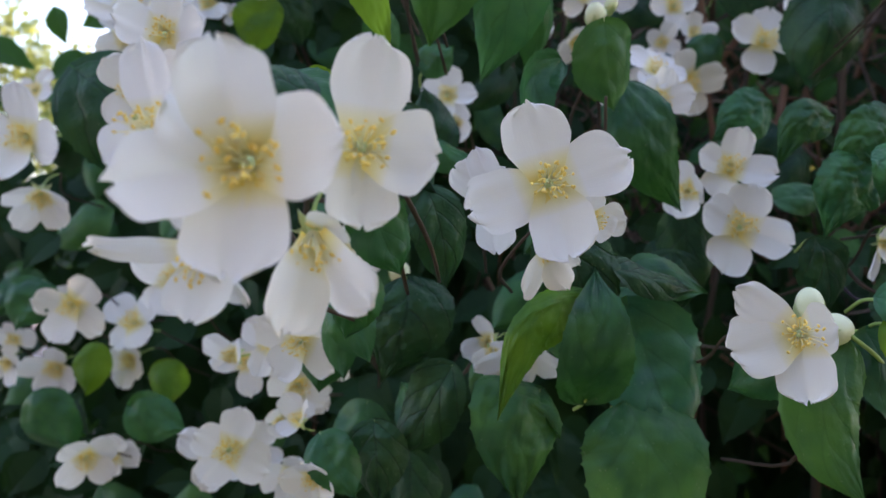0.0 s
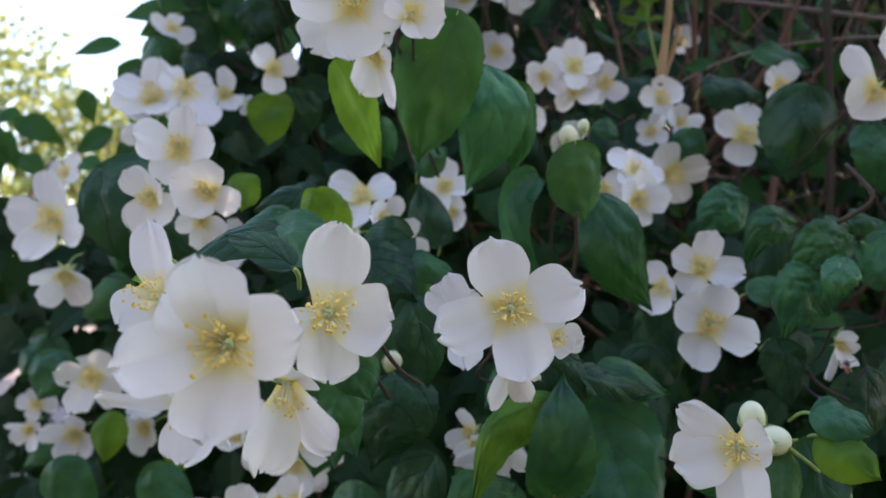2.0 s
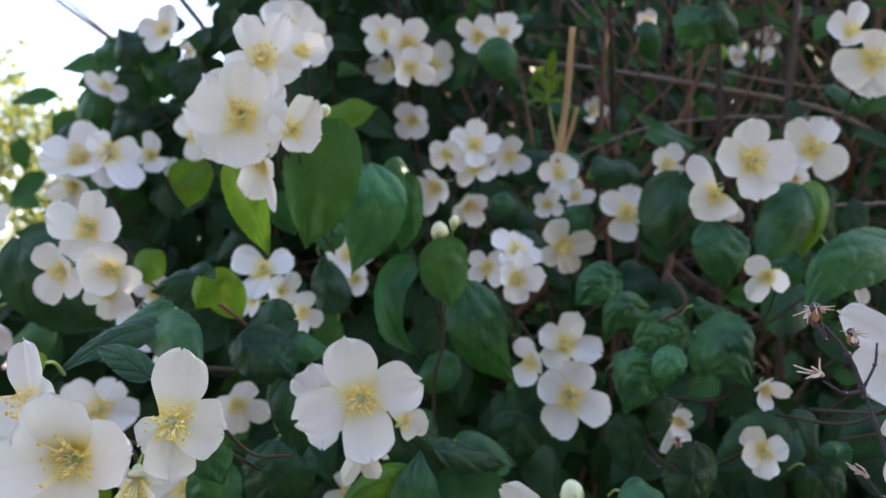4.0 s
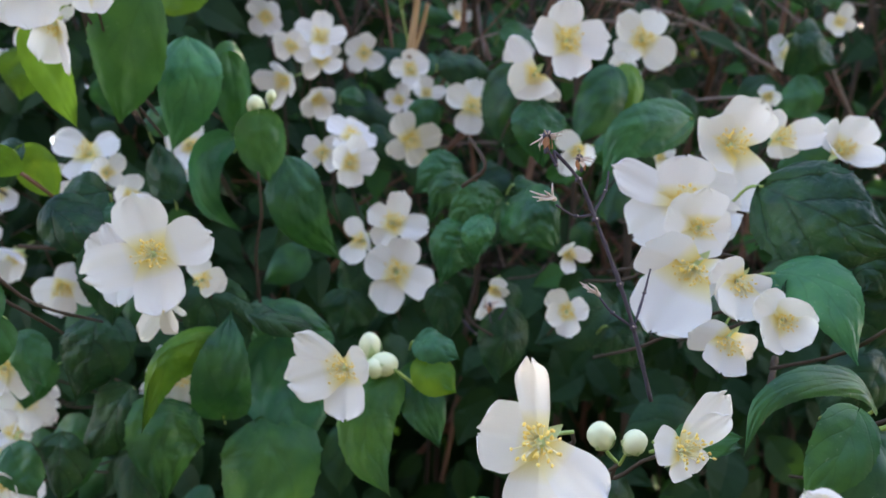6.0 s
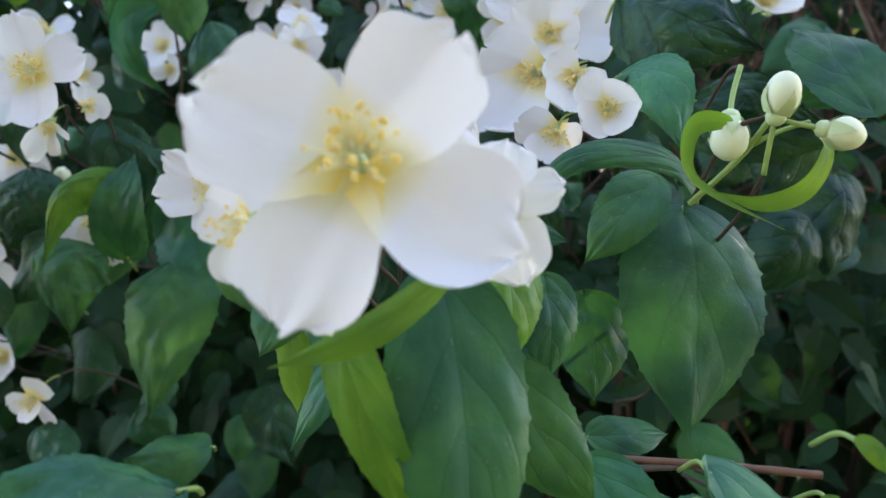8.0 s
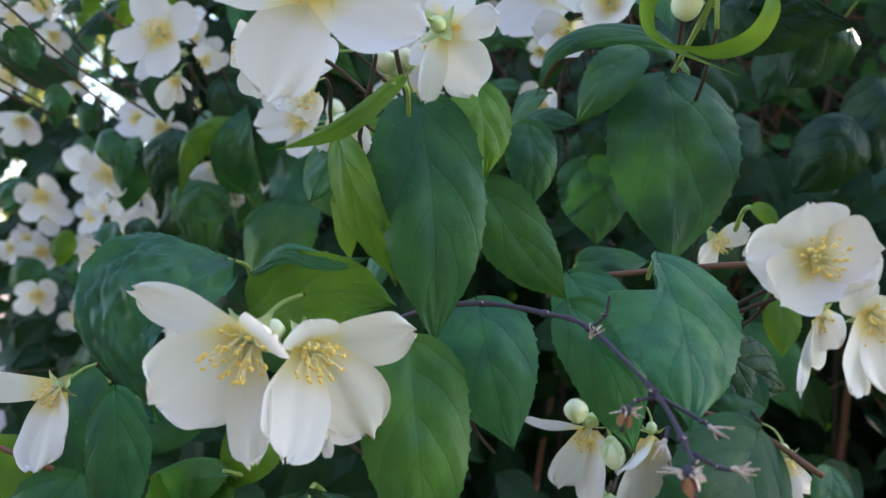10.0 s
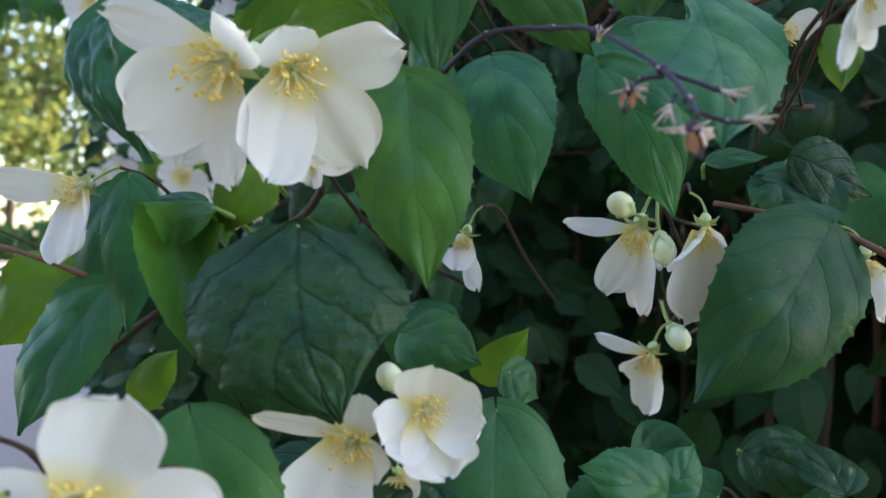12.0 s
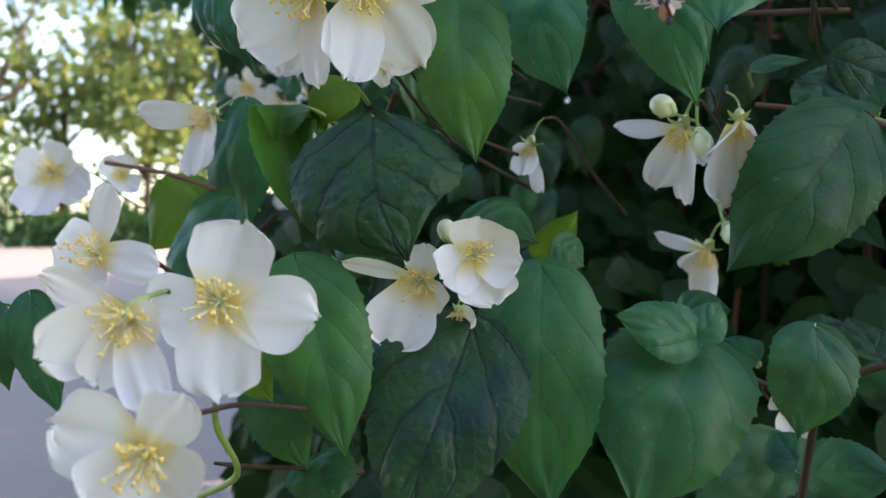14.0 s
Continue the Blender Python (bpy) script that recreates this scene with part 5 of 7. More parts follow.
flower((0.1487, 0.5120, 1.5329), 0.0273, (-0.16, -0.98, -0.12), four(50, 38, 4, 0.54, seed=56), "cup", 56)
flower((0.2171, 0.6053, 1.5648), 0.0451, (-0.04, -0.95, -0.30), four(35, 13, 4, 0.48, seed=57), "open", 57)
flower((0.2466, 0.4295, 1.4543), 0.0241, (-0.06, -0.70, -0.71), [(12, 0.34, 0.33, 16), (-155, 0.74, 0.49, 52), (-108, 0.66, 0.49, 74), (72, 0.37, 0.44, -10)], "bell", 58)
flower((0.2779, 0.3953, 1.4452), 0.0271, (-0.43, -0.90, -0.03), [(130, 0.58, 0.46, 33), (-165, 0.45, 0.46, 35), (-80, 0.49, 0.46, 16), (17, 0.41, 0.46, 7)], "cup", 59)
flower((0.2860, 0.4153, 1.5346), 0.0289, (-0.55, -0.78, -0.30), four(-3, 48, 3, 0.54, seed=60), "bell", 60)
flower((0.2753, 0.3926, 1.4757), 0.0210, (0.08, -0.89, -0.44), four(-104, 48, 3, 0.54, seed=61), "bell", 61)
flower((0.3249, 0.3992, 1.5342), 0.0189, (0.17, -0.85, -0.49), four(-72, 48, 3, 0.54, seed=62), "bell", 62)
flower((0.0912, 0.4345, 1.3988), 0.0277, (0.05, -0.71, -0.70), four(98, 55, 4, 0.54, seed=63), "bell", 63)
flower((0.0784, 0.4401, 1.4004), 0.0252, (-0.61, -0.76, -0.22), four(-15, 48, 3, 0.54, seed=64), "bell", 64)
flower((-0.1006, 0.6285, 1.6999), 0.0445, (-0.07, -1.00, -0.01), four(75, 13, 4, 0.48, seed=65), "open", 65)
flower((-0.0780, 0.6189, 1.6838), 0.0150, (-0.05, -0.98, -0.21), four(50, 38, 4, 0.54, seed=66), "cup", 66)
flower((-0.1759, 0.7359, 1.6792), 0.0369, (-0.16, -0.99, -0.02), four(75, 13, 4, 0.48, seed=67), "open", 67)
flower((-0.0654, 0.6156, 1.6172), 0.0390, (0.07, -0.92, -0.38), four(27, 13, 3, 0.48, seed=68), "open", 68)
flower((0.0720, 0.7558, 1.7352), 0.0467, (-0.26, -0.97, -0.03), four(45, 13, 3, 0.48, seed=69), "open", 69)
flower((0.1125, 0.7332, 1.7368), 0.0405, (0.06, -0.95, -0.29), four(76, 13, 4, 0.48, seed=70), "open", 70)
flower((0.0658, 0.6175, 1.7140), 0.0381, (-0.12, -0.91, -0.40), four(53, 13, 4, 0.48, seed=71), "open", 71)
flower((0.0852, 0.6167, 1.7106), 0.0403, (0.08, -0.84, -0.53), four(75, 38, 4, 0.54, seed=72), "cup", 72)
flower((0.1445, 0.6701, 1.7441), 0.0395, (-0.05, -0.98, -0.21), four(60, 13, 4, 0.48, seed=73), "open", 73)
flower((0.1650, 0.6684, 1.7492), 0.0372, (0.14, -0.99, -0.09), four(86, 13, 4, 0.48, seed=74), "open", 74)
flower((0.0014, 0.5750, 1.6894), 0.0533, (-0.16, -0.99, -0.05), four(55, 13, 4, 0.48, seed=75), "open", 75)
flower((0.0173, 0.5927, 1.6917), 0.0360, (0.06, -0.96, -0.27), four(86, 13, 4, 0.48, seed=76), "open", 76)
flower((0.0878, 0.5830, 1.6811), 0.0360, (0.08, -0.89, -0.44), four(-19, 48, 3, 0.54, seed=77), "bell", 77)
flower((0.2866, 0.8308, 1.7429), 0.0295, (-0.17, -0.98, 0.09), four(75, 38, 4, 0.54, seed=78), "cup", 78)
flower((0.4183, 0.7840, 1.8029), 0.0253, (-0.15, -0.98, -0.10), four(50, 38, 4, 0.54, seed=79), "cup", 79)
flower((0.4456, 0.7797, 1.8042), 0.0241, (-0.04, -0.98, -0.19), four(51, 38, 4, 0.54, seed=80), "cup", 80)
flower((0.3404, 0.8317, 1.8501), 0.0283, (-0.15, -0.98, -0.10), four(50, 13, 4, 0.48, seed=81), "open", 81)
flower((0.5028, 0.8857, 1.8732), 0.0260, (-0.15, -0.98, -0.10), four(85, 38, 4, 0.54, seed=82), "cup", 82)
flower((0.3774, 0.4768, 1.6879), 0.0574, (-0.15, -0.98, -0.10), [(-149, 0.49, 0.46, 10), (-85, 0.43, 0.50, 11), (-32, 0.40, 0.43, 12), (80, 0.28, 0.43, 12)], "open", 83)
flower((0.3641, 0.4822, 1.7049), 0.0367, (-0.26, -0.96, 0.08), [(72, 0.52, 0.34, 21), (174, 0.42, 0.59, 19), (-62, 0.26, 0.59, -1)], "open", 84)
flower((0.4280, 0.5069, 1.7149), 0.0451, (-0.06, -1.00, 0.01), four(45, 13, 4, 0.48, seed=85), "open", 85)
flower((0.4819, 0.5264, 1.6435), 0.0466, (0.04, -1.00, -0.08), [(146, 0.39, 0.34, -3), (-138, 0.25, 0.38, -4), (-51, 0.38, 0.34, 11)], "bell", 86)
flower((0.4523, 0.5014, 1.6051), 0.0241, (-0.66, -0.69, -0.29), four(-6, 48, 3, 0.54, seed=87), "bell", 87)
flower((0.5411, 0.6044, 1.7843), 0.0369, (-0.17, -0.97, 0.19), four(34, 13, 3, 0.48, seed=88), "open", 88)
flower((0.6304, 0.6770, 1.7369), 0.0328, (-0.15, -0.98, -0.10), four(75, 13, 4, 0.48, seed=89), "open", 89)
flower((0.2938, 0.3061, 1.4971), 0.0443, (-0.22, -0.97, 0.14), [(163, 0.72, 0.37, 12), (-143, 0.61, 0.57, 6), (93, 0.40, 0.54, 25), (-4, 0.54, 0.67, 8)], "open", 90)
flower((0.2857, 0.2763, 1.4830), 0.0291, (-0.20, -0.97, -0.11), [(154, 0.57, 0.57, 22), (-97, 0.40, 0.61, 20), (-8, 0.40, 0.57, 24), (94, 0.52, 0.61, 22)], "cup", 91)
flower((0.3239, 0.3238, 1.5274), 0.0500, (-0.26, -0.96, 0.08), [(-154, 0.31, 0.59, 12), (58, 0.42, 0.47, 18), (-74, 0.65, 0.54, 0), (104, 0.28, 0.54, 23)], "open", 92)
flower((0.3547, 0.3335, 1.5353), 0.0355, (0.02, -0.99, 0.11), [(6, 0.49, 0.43, 24), (-76, 0.26, 0.50, 2), (128, 0.37, 0.43, 15)], "open", 93)
flower((0.2829, 0.2722, 1.4676), 0.0440, (-0.52, -0.74, -0.42), [(139, 0.47, 0.51, 14), (-120, 0.60, 0.65, 43), (-44, 0.30, 0.56, 30)], "cup", 94)
flower((0.2925, 0.2570, 1.4634), 0.0316, (-0.08, -0.82, -0.57), [(-13, 0.36, 0.43, 16), (142, 0.37, 0.43, -3), (-101, 0.41, 0.62, 52), (-156, 0.34, 0.43, 20)], "cup", 95)
flower((0.3021, 0.2436, 1.4502), 0.0282, (-0.14, -0.97, -0.20), [(-138, 0.46, 0.50, 28), (-38, 0.42, 0.50, 39), (57, 0.40, 0.53, 33), (142, 0.50, 0.47, 22)], "cup", 96)
flower((0.2869, 0.2519, 1.4423), 0.0308, (-0.24, -0.76, -0.60), [(159, 0.45, 0.50, 16), (-111, 0.41, 0.56, 57), (-25, 0.33, 0.50, 32)], "bell", 97)
flower((0.4037, 0.3556, 1.5383), 0.0383, (-0.21, -0.96, 0.19), four(49, 35, 4, 0.54, seed=98), "cup", 98)
flower((0.1990, 0.1883, 1.4138), 0.0398, (-0.44, -0.90, 0.07), [(101, 0.58, 0.22, 22), (174, 0.39, 0.47, 19), (-89, 0.64, 0.42, 11), (-35, 0.53, 0.34, 17)], "open", 99, True)
flower((0.2413, 0.1940, 1.4120), 0.0313, (0.10, -0.94, 0.33), [(53, 0.62, 0.32, 26), (163, 0.26, 0.36, -1), (-62, 0.21, 0.47, -9), (45, 0.50, 0.25, 36)], "cup", 100, True)
flower((0.2098, 0.2078, 1.3867), 0.0250, (-0.14, -0.88, -0.45), [(-157, 0.42, 0.38, 20), (-118, 0.36, 0.44, 33), (-16, 0.42, 0.55, 10)], "cup", 101, True)
bud((0.2224, 0.2050, 1.4135), 0.0081, (-0.49, -0.66, 0.57))
bud((0.2306, 0.2003, 1.4129), 0.0072, (-0.01, -0.80, 0.61))
bud((0.1705, 0.3435, 1.4246), 0.01, (-0.20, -0.20, 0.95))
bud((0.1764, 0.3396, 1.4172), 0.0112, (0.92, -0.35, 0.12))
bud((0.1723, 0.3375, 1.4155), 0.0088, (-0.45, -0.80, 0.20))
flower((0.2258, 0.1037, 1.4026), 0.0444, (-0.12, -0.99, 0.11), [(165, 0.60, 0.58, 12), (54, 0.55, 0.50, 24), (-27, 0.62, 0.50, 4), (-109, 0.62, 0.50, 0)], "open", 102, True)
flower((0.2512, 0.1321, 1.4026), 0.0342, (0.38, 0.92, 0.01), [(166, 0.42, 0.28, 30), (-113, 0.53, 0.45, 27), (-66, 0.58, 0.26, 18), (97, 0.34, 0.41, 12), (50, 0.52, 0.26, -6)], "bell", 103, True)
flower((0.2199, 0.1213, 1.3812), 0.0195, (0.11, -0.81, -0.57), [(-132, 0.33, 0.37, 32), (-46, 0.41, 0.37, 44)], "bell", 104, True)
flower((0.0859, 0.4371, 1.3912), 0.0312, (-0.07, -0.78, -0.63), four(96, 55, 4, 0.54, seed=105), "bell", 105)
flower((0.0581, 0.4283, 1.3049), 0.0383, (-0.18, -0.75, -0.63), [(-173, 0.32, 0.40, 15), (-62, 0.29, 0.47, 56), (-17, 0.47, 0.40, 16), (59, 0.32, 0.47, -18)], "bell", 106)
bud((0.3226, 0.1906, 1.4329), 0.0108, (-0.10, -0.33, -0.94))
bud((0.3307, 0.1783, 1.4437), 0.0100, (0.04, -0.36, 0.93))
bud((0.3478, 0.1772, 1.4350), 0.0090, (0.98, -0.16, -0.13))
bud((0.1095, 0.4115, 1.5376), 0.0090, (-0.16, -0.51, 0.85))
bud((0.1167, 0.4148, 1.5441), 0.0055, (0.04, -0.49, 0.87))
flower((0.2138, 0.1113, 1.3199), 0.0433, (-0.08, -0.86, -0.5), [(146, 0.63, 0.3, 12), (-154, 0.57, 0.52, 34), (-122, 0.59, 0.34, 12), (-71, 0.65, 0.3, 40), (39, 0.42, 0.32, 34)], "cup", 107, True)
flower((0.2272, 0.116, 1.319), 0.0388, (0.52, -0.75, -0.42), [(115, 0.29, 0.36, 26), (19, 0.62, 0.38, 20), (-43, 0.66, 0.5, 30), (-109, 0.66, 0.46, 34), (-79, 0.66, 0.26, 6)], "cup", 108, True)
flower((0.2312, 0.1210, 1.2979), 0.0098, (0.16, -0.75, -0.64), four(81, 48, 3, 0.54, seed=109), "bell", 109)
bud((0.2185, 0.1156, 1.3222), 0.0050, (0.02, -0.80, 0.60))
flower((0.3425, 0.1190, 1.3480), 0.0318, (0.06, -1.00, 0.00), [(110, 0.45, 0.52, 30), (10, 0.42, 0.54, 26), (-61, 0.36, 0.52, 26), (-132, 0.48, 0.50, 24), (-172, 0.57, 0.48, 22)], "cup", 110, True)
flower((0.3480, 0.1293, 1.3358), 0.0200, (0.05, -0.73, -0.68), [(-150, 1.14, 0.37, 60), (-150, 0.72, 0.56, 70), (-26, 0.48, 0.50, 77)], "bell", 111, True)
flower((0.3559, 0.1201, 1.3363), 0.0278, (0.22, -0.85, -0.48), [(-130, 0.72, 0.47, 43), (-82, 0.62, 0.47, 51), (67, 0.19, 0.38, 11), (140, 0.44, 0.34, 5)], "bell", 112, True)
flower((0.1343, 0.1686, 1.2954), 0.0316, (-0.13, -0.90, -0.42), [(169, 0.77, 0.38, 20), (-84, 0.73, 0.57, 44), (-50, 0.48, 0.38, 32)], "bell", 113)
flower((0.2162, 0.0640, 1.2356), 0.0392, (0.41, -0.91, 0.08), [(71, 0.49, 0.50, 15), (-168, 0.38, 0.43, 7), (-90, 0.54, 0.50, 7), (-13, 0.56, 0.46, 7)], "open", 114, True)
flower((0.2087, 0.0427, 1.2342), 0.0345, (0.49, -0.85, -0.16), [(155, 0.55, 0.22, -12), (-158, 0.53, 0.42, 9), (-109, 0.43, 0.35, 23), (-67, 0.66, 0.32, 41), (-12, 0.30, 0.32, 37)], "cup", 115, True)
flower((0.1924, 0.0518, 1.2468), 0.0270, (0.08, -0.97, 0.22), [(75, 0.57, 0.31, 16), (168, 0.33, 0.51, 23), (-115, 0.25, 0.49, -2), (-9, 0.60, 0.35, 5)], "cup", 116, True)
flower((0.2194, 0.0364, 1.2082), 0.0372, (0.36, -0.92, -0.16), [(162, 0.50, 0.54, 4), (56, 0.40, 0.34, 11), (-38, 0.36, 0.42, 21), (-140, 0.38, 0.42, 24)], "cup", 117, True)
flower((-0.0124, 0.2325, 1.2798), 0.0455, (0.27, -0.96, 0.03), [(167, 0.38, 0.45, 30), (-101, 0.54, 0.60, 22), (-28, 0.55, 0.48, 12), (50, 0.35, 0.48, 15)], "cup", 118)
flower((-0.0306, 0.3007, 1.2823), 0.0308, (0.54, -0.84, 0.03), four(60, 13, 4, 0.48, seed=119), "open", 119)
flower((0.2603, 0.1162, 1.2454), 0.0251, (0.45, -0.88, 0.13), [(84, 0.40, 0.65, 29), (-13, 0.50, 0.62, 25), (-76, 0.58, 0.65, 17), (-141, 0.47, 0.59, 15)], "cup", 120, True)
flower((0.2446, 0.1162, 1.2381), 0.0297, (0.13, -0.99, -0.06), [(162, 0.71, 0.16, 16), (-109, 0.69, 0.66, 25), (-60, 0.37, 0.39, 26), (75, 0.36, 0.39, 18)], "cup", 121, True)
flower((0.2534, 0.1226, 1.2292), 0.0143, (0.38, -0.75, -0.54), [(-85, 0.36, 0.67, 45), (-1, 0.32, 0.52, 30)], "bell", 122)
bud((0.2520, 0.1175, 1.2517), 0.0059, (-0.16, -0.68, 0.72))
flower((0.3033, 0.2279, 1.2890), 0.0370, (-0.20, -0.38, -0.90), [(142, 0.65, 0.42, 20), (-63, 0.68, 0.46, 61), (-142, 0.50, 0.42, 59), (-66, 0.42, 0.37, 29)], "bell", 123)
flower((0.3237, 0.2179, 1.2900), 0.0295, (-0.03, -0.28, -0.96), [(-10, 0.59, 0.49, 56), (59, 0.80, 0.61, 66), (159, 0.33, 0.49, 49), (93, 0.63, 0.49, 59)], "bell", 124)
bud((0.3114, 0.2166, 1.2818), 0.0082, (0.23, -0.38, -0.90))
bud((0.2974, 0.2160, 1.2962), 0.0085, (-0.51, -0.81, 0.28))
flower((0.3097, 0.2762, 1.2422), 0.0338, (-0.20, -0.45, -0.87), [(136, 0.64, 0.46, -2), (-100, 0.72, 0.38, 69), (147, 0.42, 0.46, 46), (-130, 0.39, 0.43, 59)], "bell", 125)
bud((0.3198, 0.2789, 1.2485), 0.0095, (0.41, -0.69, -0.59))
flower((0.2444, 0.2275, 1.2851), 0.0267, (-0.28, -0.39, -0.88), [(-63, 0.62, 0.61, 37), (-103, 0.50, 0.54, 74), (147, 0.27, 0.43, 47)], "bell", 126)
flower((0.3781, 0.2483, 1.2816), 0.0331, (0.18, -0.23, -0.96), [(-2, 0.84, 0.41, 55), (-8, 0.67, 0.34, 80), (136, 0.58, 0.38, 59)], "bell", 127)
flower((-0.2052, 0.7097, 1.3826), 0.0502, (0.03, -1.00, 0.07), four(74, 13, 4, 0.48, seed=128), "open", 128)
flower((-0.1467, 0.6842, 1.3806), 0.0504, (0.03, -1.00, 0.07), four(54, 13, 4, 0.48, seed=129), "open", 129)
flower((-0.1492, 0.6955, 1.3540), 0.0410, (-0.03, -0.91, -0.41), four(73, 38, 4, 0.54, seed=130), "cup", 130)
flower((-0.2039, 0.6992, 1.3442), 0.0410, (-0.04, -0.94, -0.33), four(73, 38, 4, 0.54, seed=131), "cup", 131)
flower((-0.2584, 0.7520, 1.3574), 0.0333, (-0.07, -1.00, 0.06), four(84, 13, 4, 0.48, seed=132), "open", 132)
flower((-0.2401, 0.7013, 1.3459), 0.0308, (-0.05, -0.97, -0.24), four(48, 38, 4, 0.54, seed=133), "cup", 133)
flower((-0.1599, 0.6990, 1.2822), 0.0492, (-0.04, -0.94, -0.33), [(-162, 0.44, 0.35, 9), (-89, 0.30, 0.47, 37), (14, 0.47, 0.43, 2), (83, 0.34, 0.47, 0)], "cup", 134)
flower((-0.0638, 0.5918, 1.3112), 0.0444, (-0.15, -0.98, -0.15), four(58, 13, 4, 0.48, seed=135), "open", 135)
flower((-0.0419, 0.5802, 1.3164), 0.0402, (0.02, -0.97, 0.25), four(84, 13, 3, 0.48, seed=136), "open", 136)
flower((-0.0166, 0.5690, 1.3071), 0.0361, (0.15, -0.94, -0.31), four(74, 38, 4, 0.54, seed=137), "cup", 137)
flower((-0.0249, 0.5061, 1.3868), 0.0344, (-0.05, -0.99, -0.14), four(59, 13, 4, 0.48, seed=138), "open", 138)
flower((-0.0117, 0.5162, 1.3663), 0.0353, (0.15, -0.87, -0.46), four(79, 38, 4, 0.54, seed=139), "cup", 139)
flower((-0.0468, 0.5279, 1.3778), 0.0331, (-0.42, -0.90, -0.15), four(11, 48, 3, 0.54, seed=140), "bell", 140)
flower((-0.0229, 0.5480, 1.3413), 0.0220, (-0.07, -0.99, 0.16), four(14, 48, 3, 0.54, seed=141), "bell", 141)
flower((-0.1944, 0.7115, 1.5188), 0.0360, (-0.15, -0.98, -0.15), four(48, 13, 4, 0.48, seed=142), "open", 142)
flower((-0.0980, 0.5945, 1.4137), 0.0526, (0.19, -0.98, -0.06), four(75, 13, 4, 0.48, seed=143), "open", 143)
flower((-0.1738, 0.6394, 1.3936), 0.0487, (0.09, -0.99, -0.07), four(65, 13, 4, 0.48, seed=144), "open", 144)
flower((-0.0951, 0.6511, 1.4731), 0.0467, (0.09, -0.99, -0.07), four(55, 13, 4, 0.48, seed=145), "open", 145)
flower((-0.0589, 0.6355, 1.4538), 0.0354, (0.11, -0.90, -0.43), four(53, 38, 4, 0.54, seed=146), "cup", 146)
flower((-0.0445, 0.5618, 1.3721), 0.0361, (0.11, -0.93, -0.35), four(85, 13, 4, 0.48, seed=147), "open", 147)
flower((-0.0078, 0.5254, 1.3637), 0.0275, (0.20, -0.84, -0.50), four(54, 38, 4, 0.54, seed=148), "cup", 148)
flower((-0.0453, 0.5244, 1.3287), 0.0466, (0.10, -0.98, -0.17), four(70, 13, 4, 0.48, seed=149), "open", 149)
flower((-0.1430, 0.5979, 1.3046), 0.0431, (0.11, -0.93, -0.35), four(49, 13, 4, 0.48, seed=150), "open", 150)
flower((0.0784, 0.4302, 1.3968), 0.0213, (-0.05, -0.82, -0.58), four(71, 48, 3, 0.54, seed=151), "bell", 151)
flower((0.0976, 0.4520, 1.3972), 0.0203, (0.28, -0.79, -0.55), four(75, 48, 3, 0.54, seed=152), "bell", 152)
flower((0.3519, 0.2656, 1.3626), 0.0316, (0.37, -0.84, -0.39), [(33, 0.41, 0.37, 12), (-130, 0.37, 0.37, 12)], "bell", 153)
flower((-0.0956, 0.6897, 1.5015), 0.0437, (0.17, -0.98, -0.12), four(73, 13, 4, 0.48, seed=154), "open", 154)
flower((-0.0034, 0.4388, 1.3946), 0.0373, (-0.26, -0.93, -0.25), four(64, 13, 4, 0.48, seed=155), "open", 155)
flower((0.0107, 0.4671, 1.3870), 0.0246, (0.06, -0.73, -0.68), four(-83, 48, 3, 0.54, seed=156), "bell", 156)
flower((0.0082, 0.4188, 1.3429), 0.0273, (-0.14, -0.90, -0.42), four(74, 38, 4, 0.54, seed=157), "cup", 157)
flower((-0.0046, 0.4717, 1.3549), 0.0246, (-0.21, -0.89, 0.40), four(5, 48, 3, 0.54, seed=158), "bell", 158)
flower((0.0087, 0.4853, 1.4369), 0.0353, (-0.03, -0.84, -0.55), four(73, 38, 4, 0.54, seed=159), "cup", 159)
bud((0.0372, 0.4843, 1.4279), 0.0104, (0.21, -0.78, 0.59))
flower((0.3419, 0.2683, 1.1795), 0.0293, (0.25, -0.68, -0.69), [(167, 0.23, 0.36, -12), (-60, 0.48, 0.36, 46), (-107, 0.33, 0.36, 43)], "bell", 160)
flower((0.0867, 0.4036, 1.4014), 0.0311, (0.00, -0.72, -0.70), [(-161, 0.61, 0.40, 11), (-101, 0.52, 0.48, 49), (-22, 0.56, 0.40, 32)], "bell", 161)
flower((0.2063, 0.1254, 1.3919), 0.0263, (-0.46, -0.87, -0.18), [(157, 0.35, 0.47, 15), (-89, 0.43, 0.50, 11), (-51, 0.49, 0.43, -4)], "cup", 164, True)

# ---- stems, twigs and dead wood ----
ribbon_leaf([(0.3221, 0.1872, 1.4369), (0.3111, 0.1866, 1.4342), (0.3103, 0.1874, 1.4229), (0.3194, 0.1885, 1.4165), (0.3404, 0.1906, 1.4097)], 0.0066, (0.05, -1.02, 0.23))
ribbon_leaf([(0.3405, 0.1844, 1.4390), (0.3478, 0.1855, 1.4320), (0.3428, 0.1859, 1.4205), (0.3306, 0.1854, 1.4152), (0.3168, 0.1843, 1.4170)], 0.0072, (0.05, -1.02, 0.23))
stick("cane", [(0.1640, 0.8737, 1.8048), (0.2982, 0.8439, 1.7947), (0.4224, 0.8211, 1.7824), (0.5318, 0.7912, 1.7614), (0.6214, 0.7625, 1.7101)], 0.0026, 0.0022, PALE)
stick("cut_stem", [(0.2168, 0.6489, 1.6390), (0.2193, 0.6434, 1.6880), (0.2159, 0.6277, 1.7462)], 0.0032, 0.0024, SPLIT)
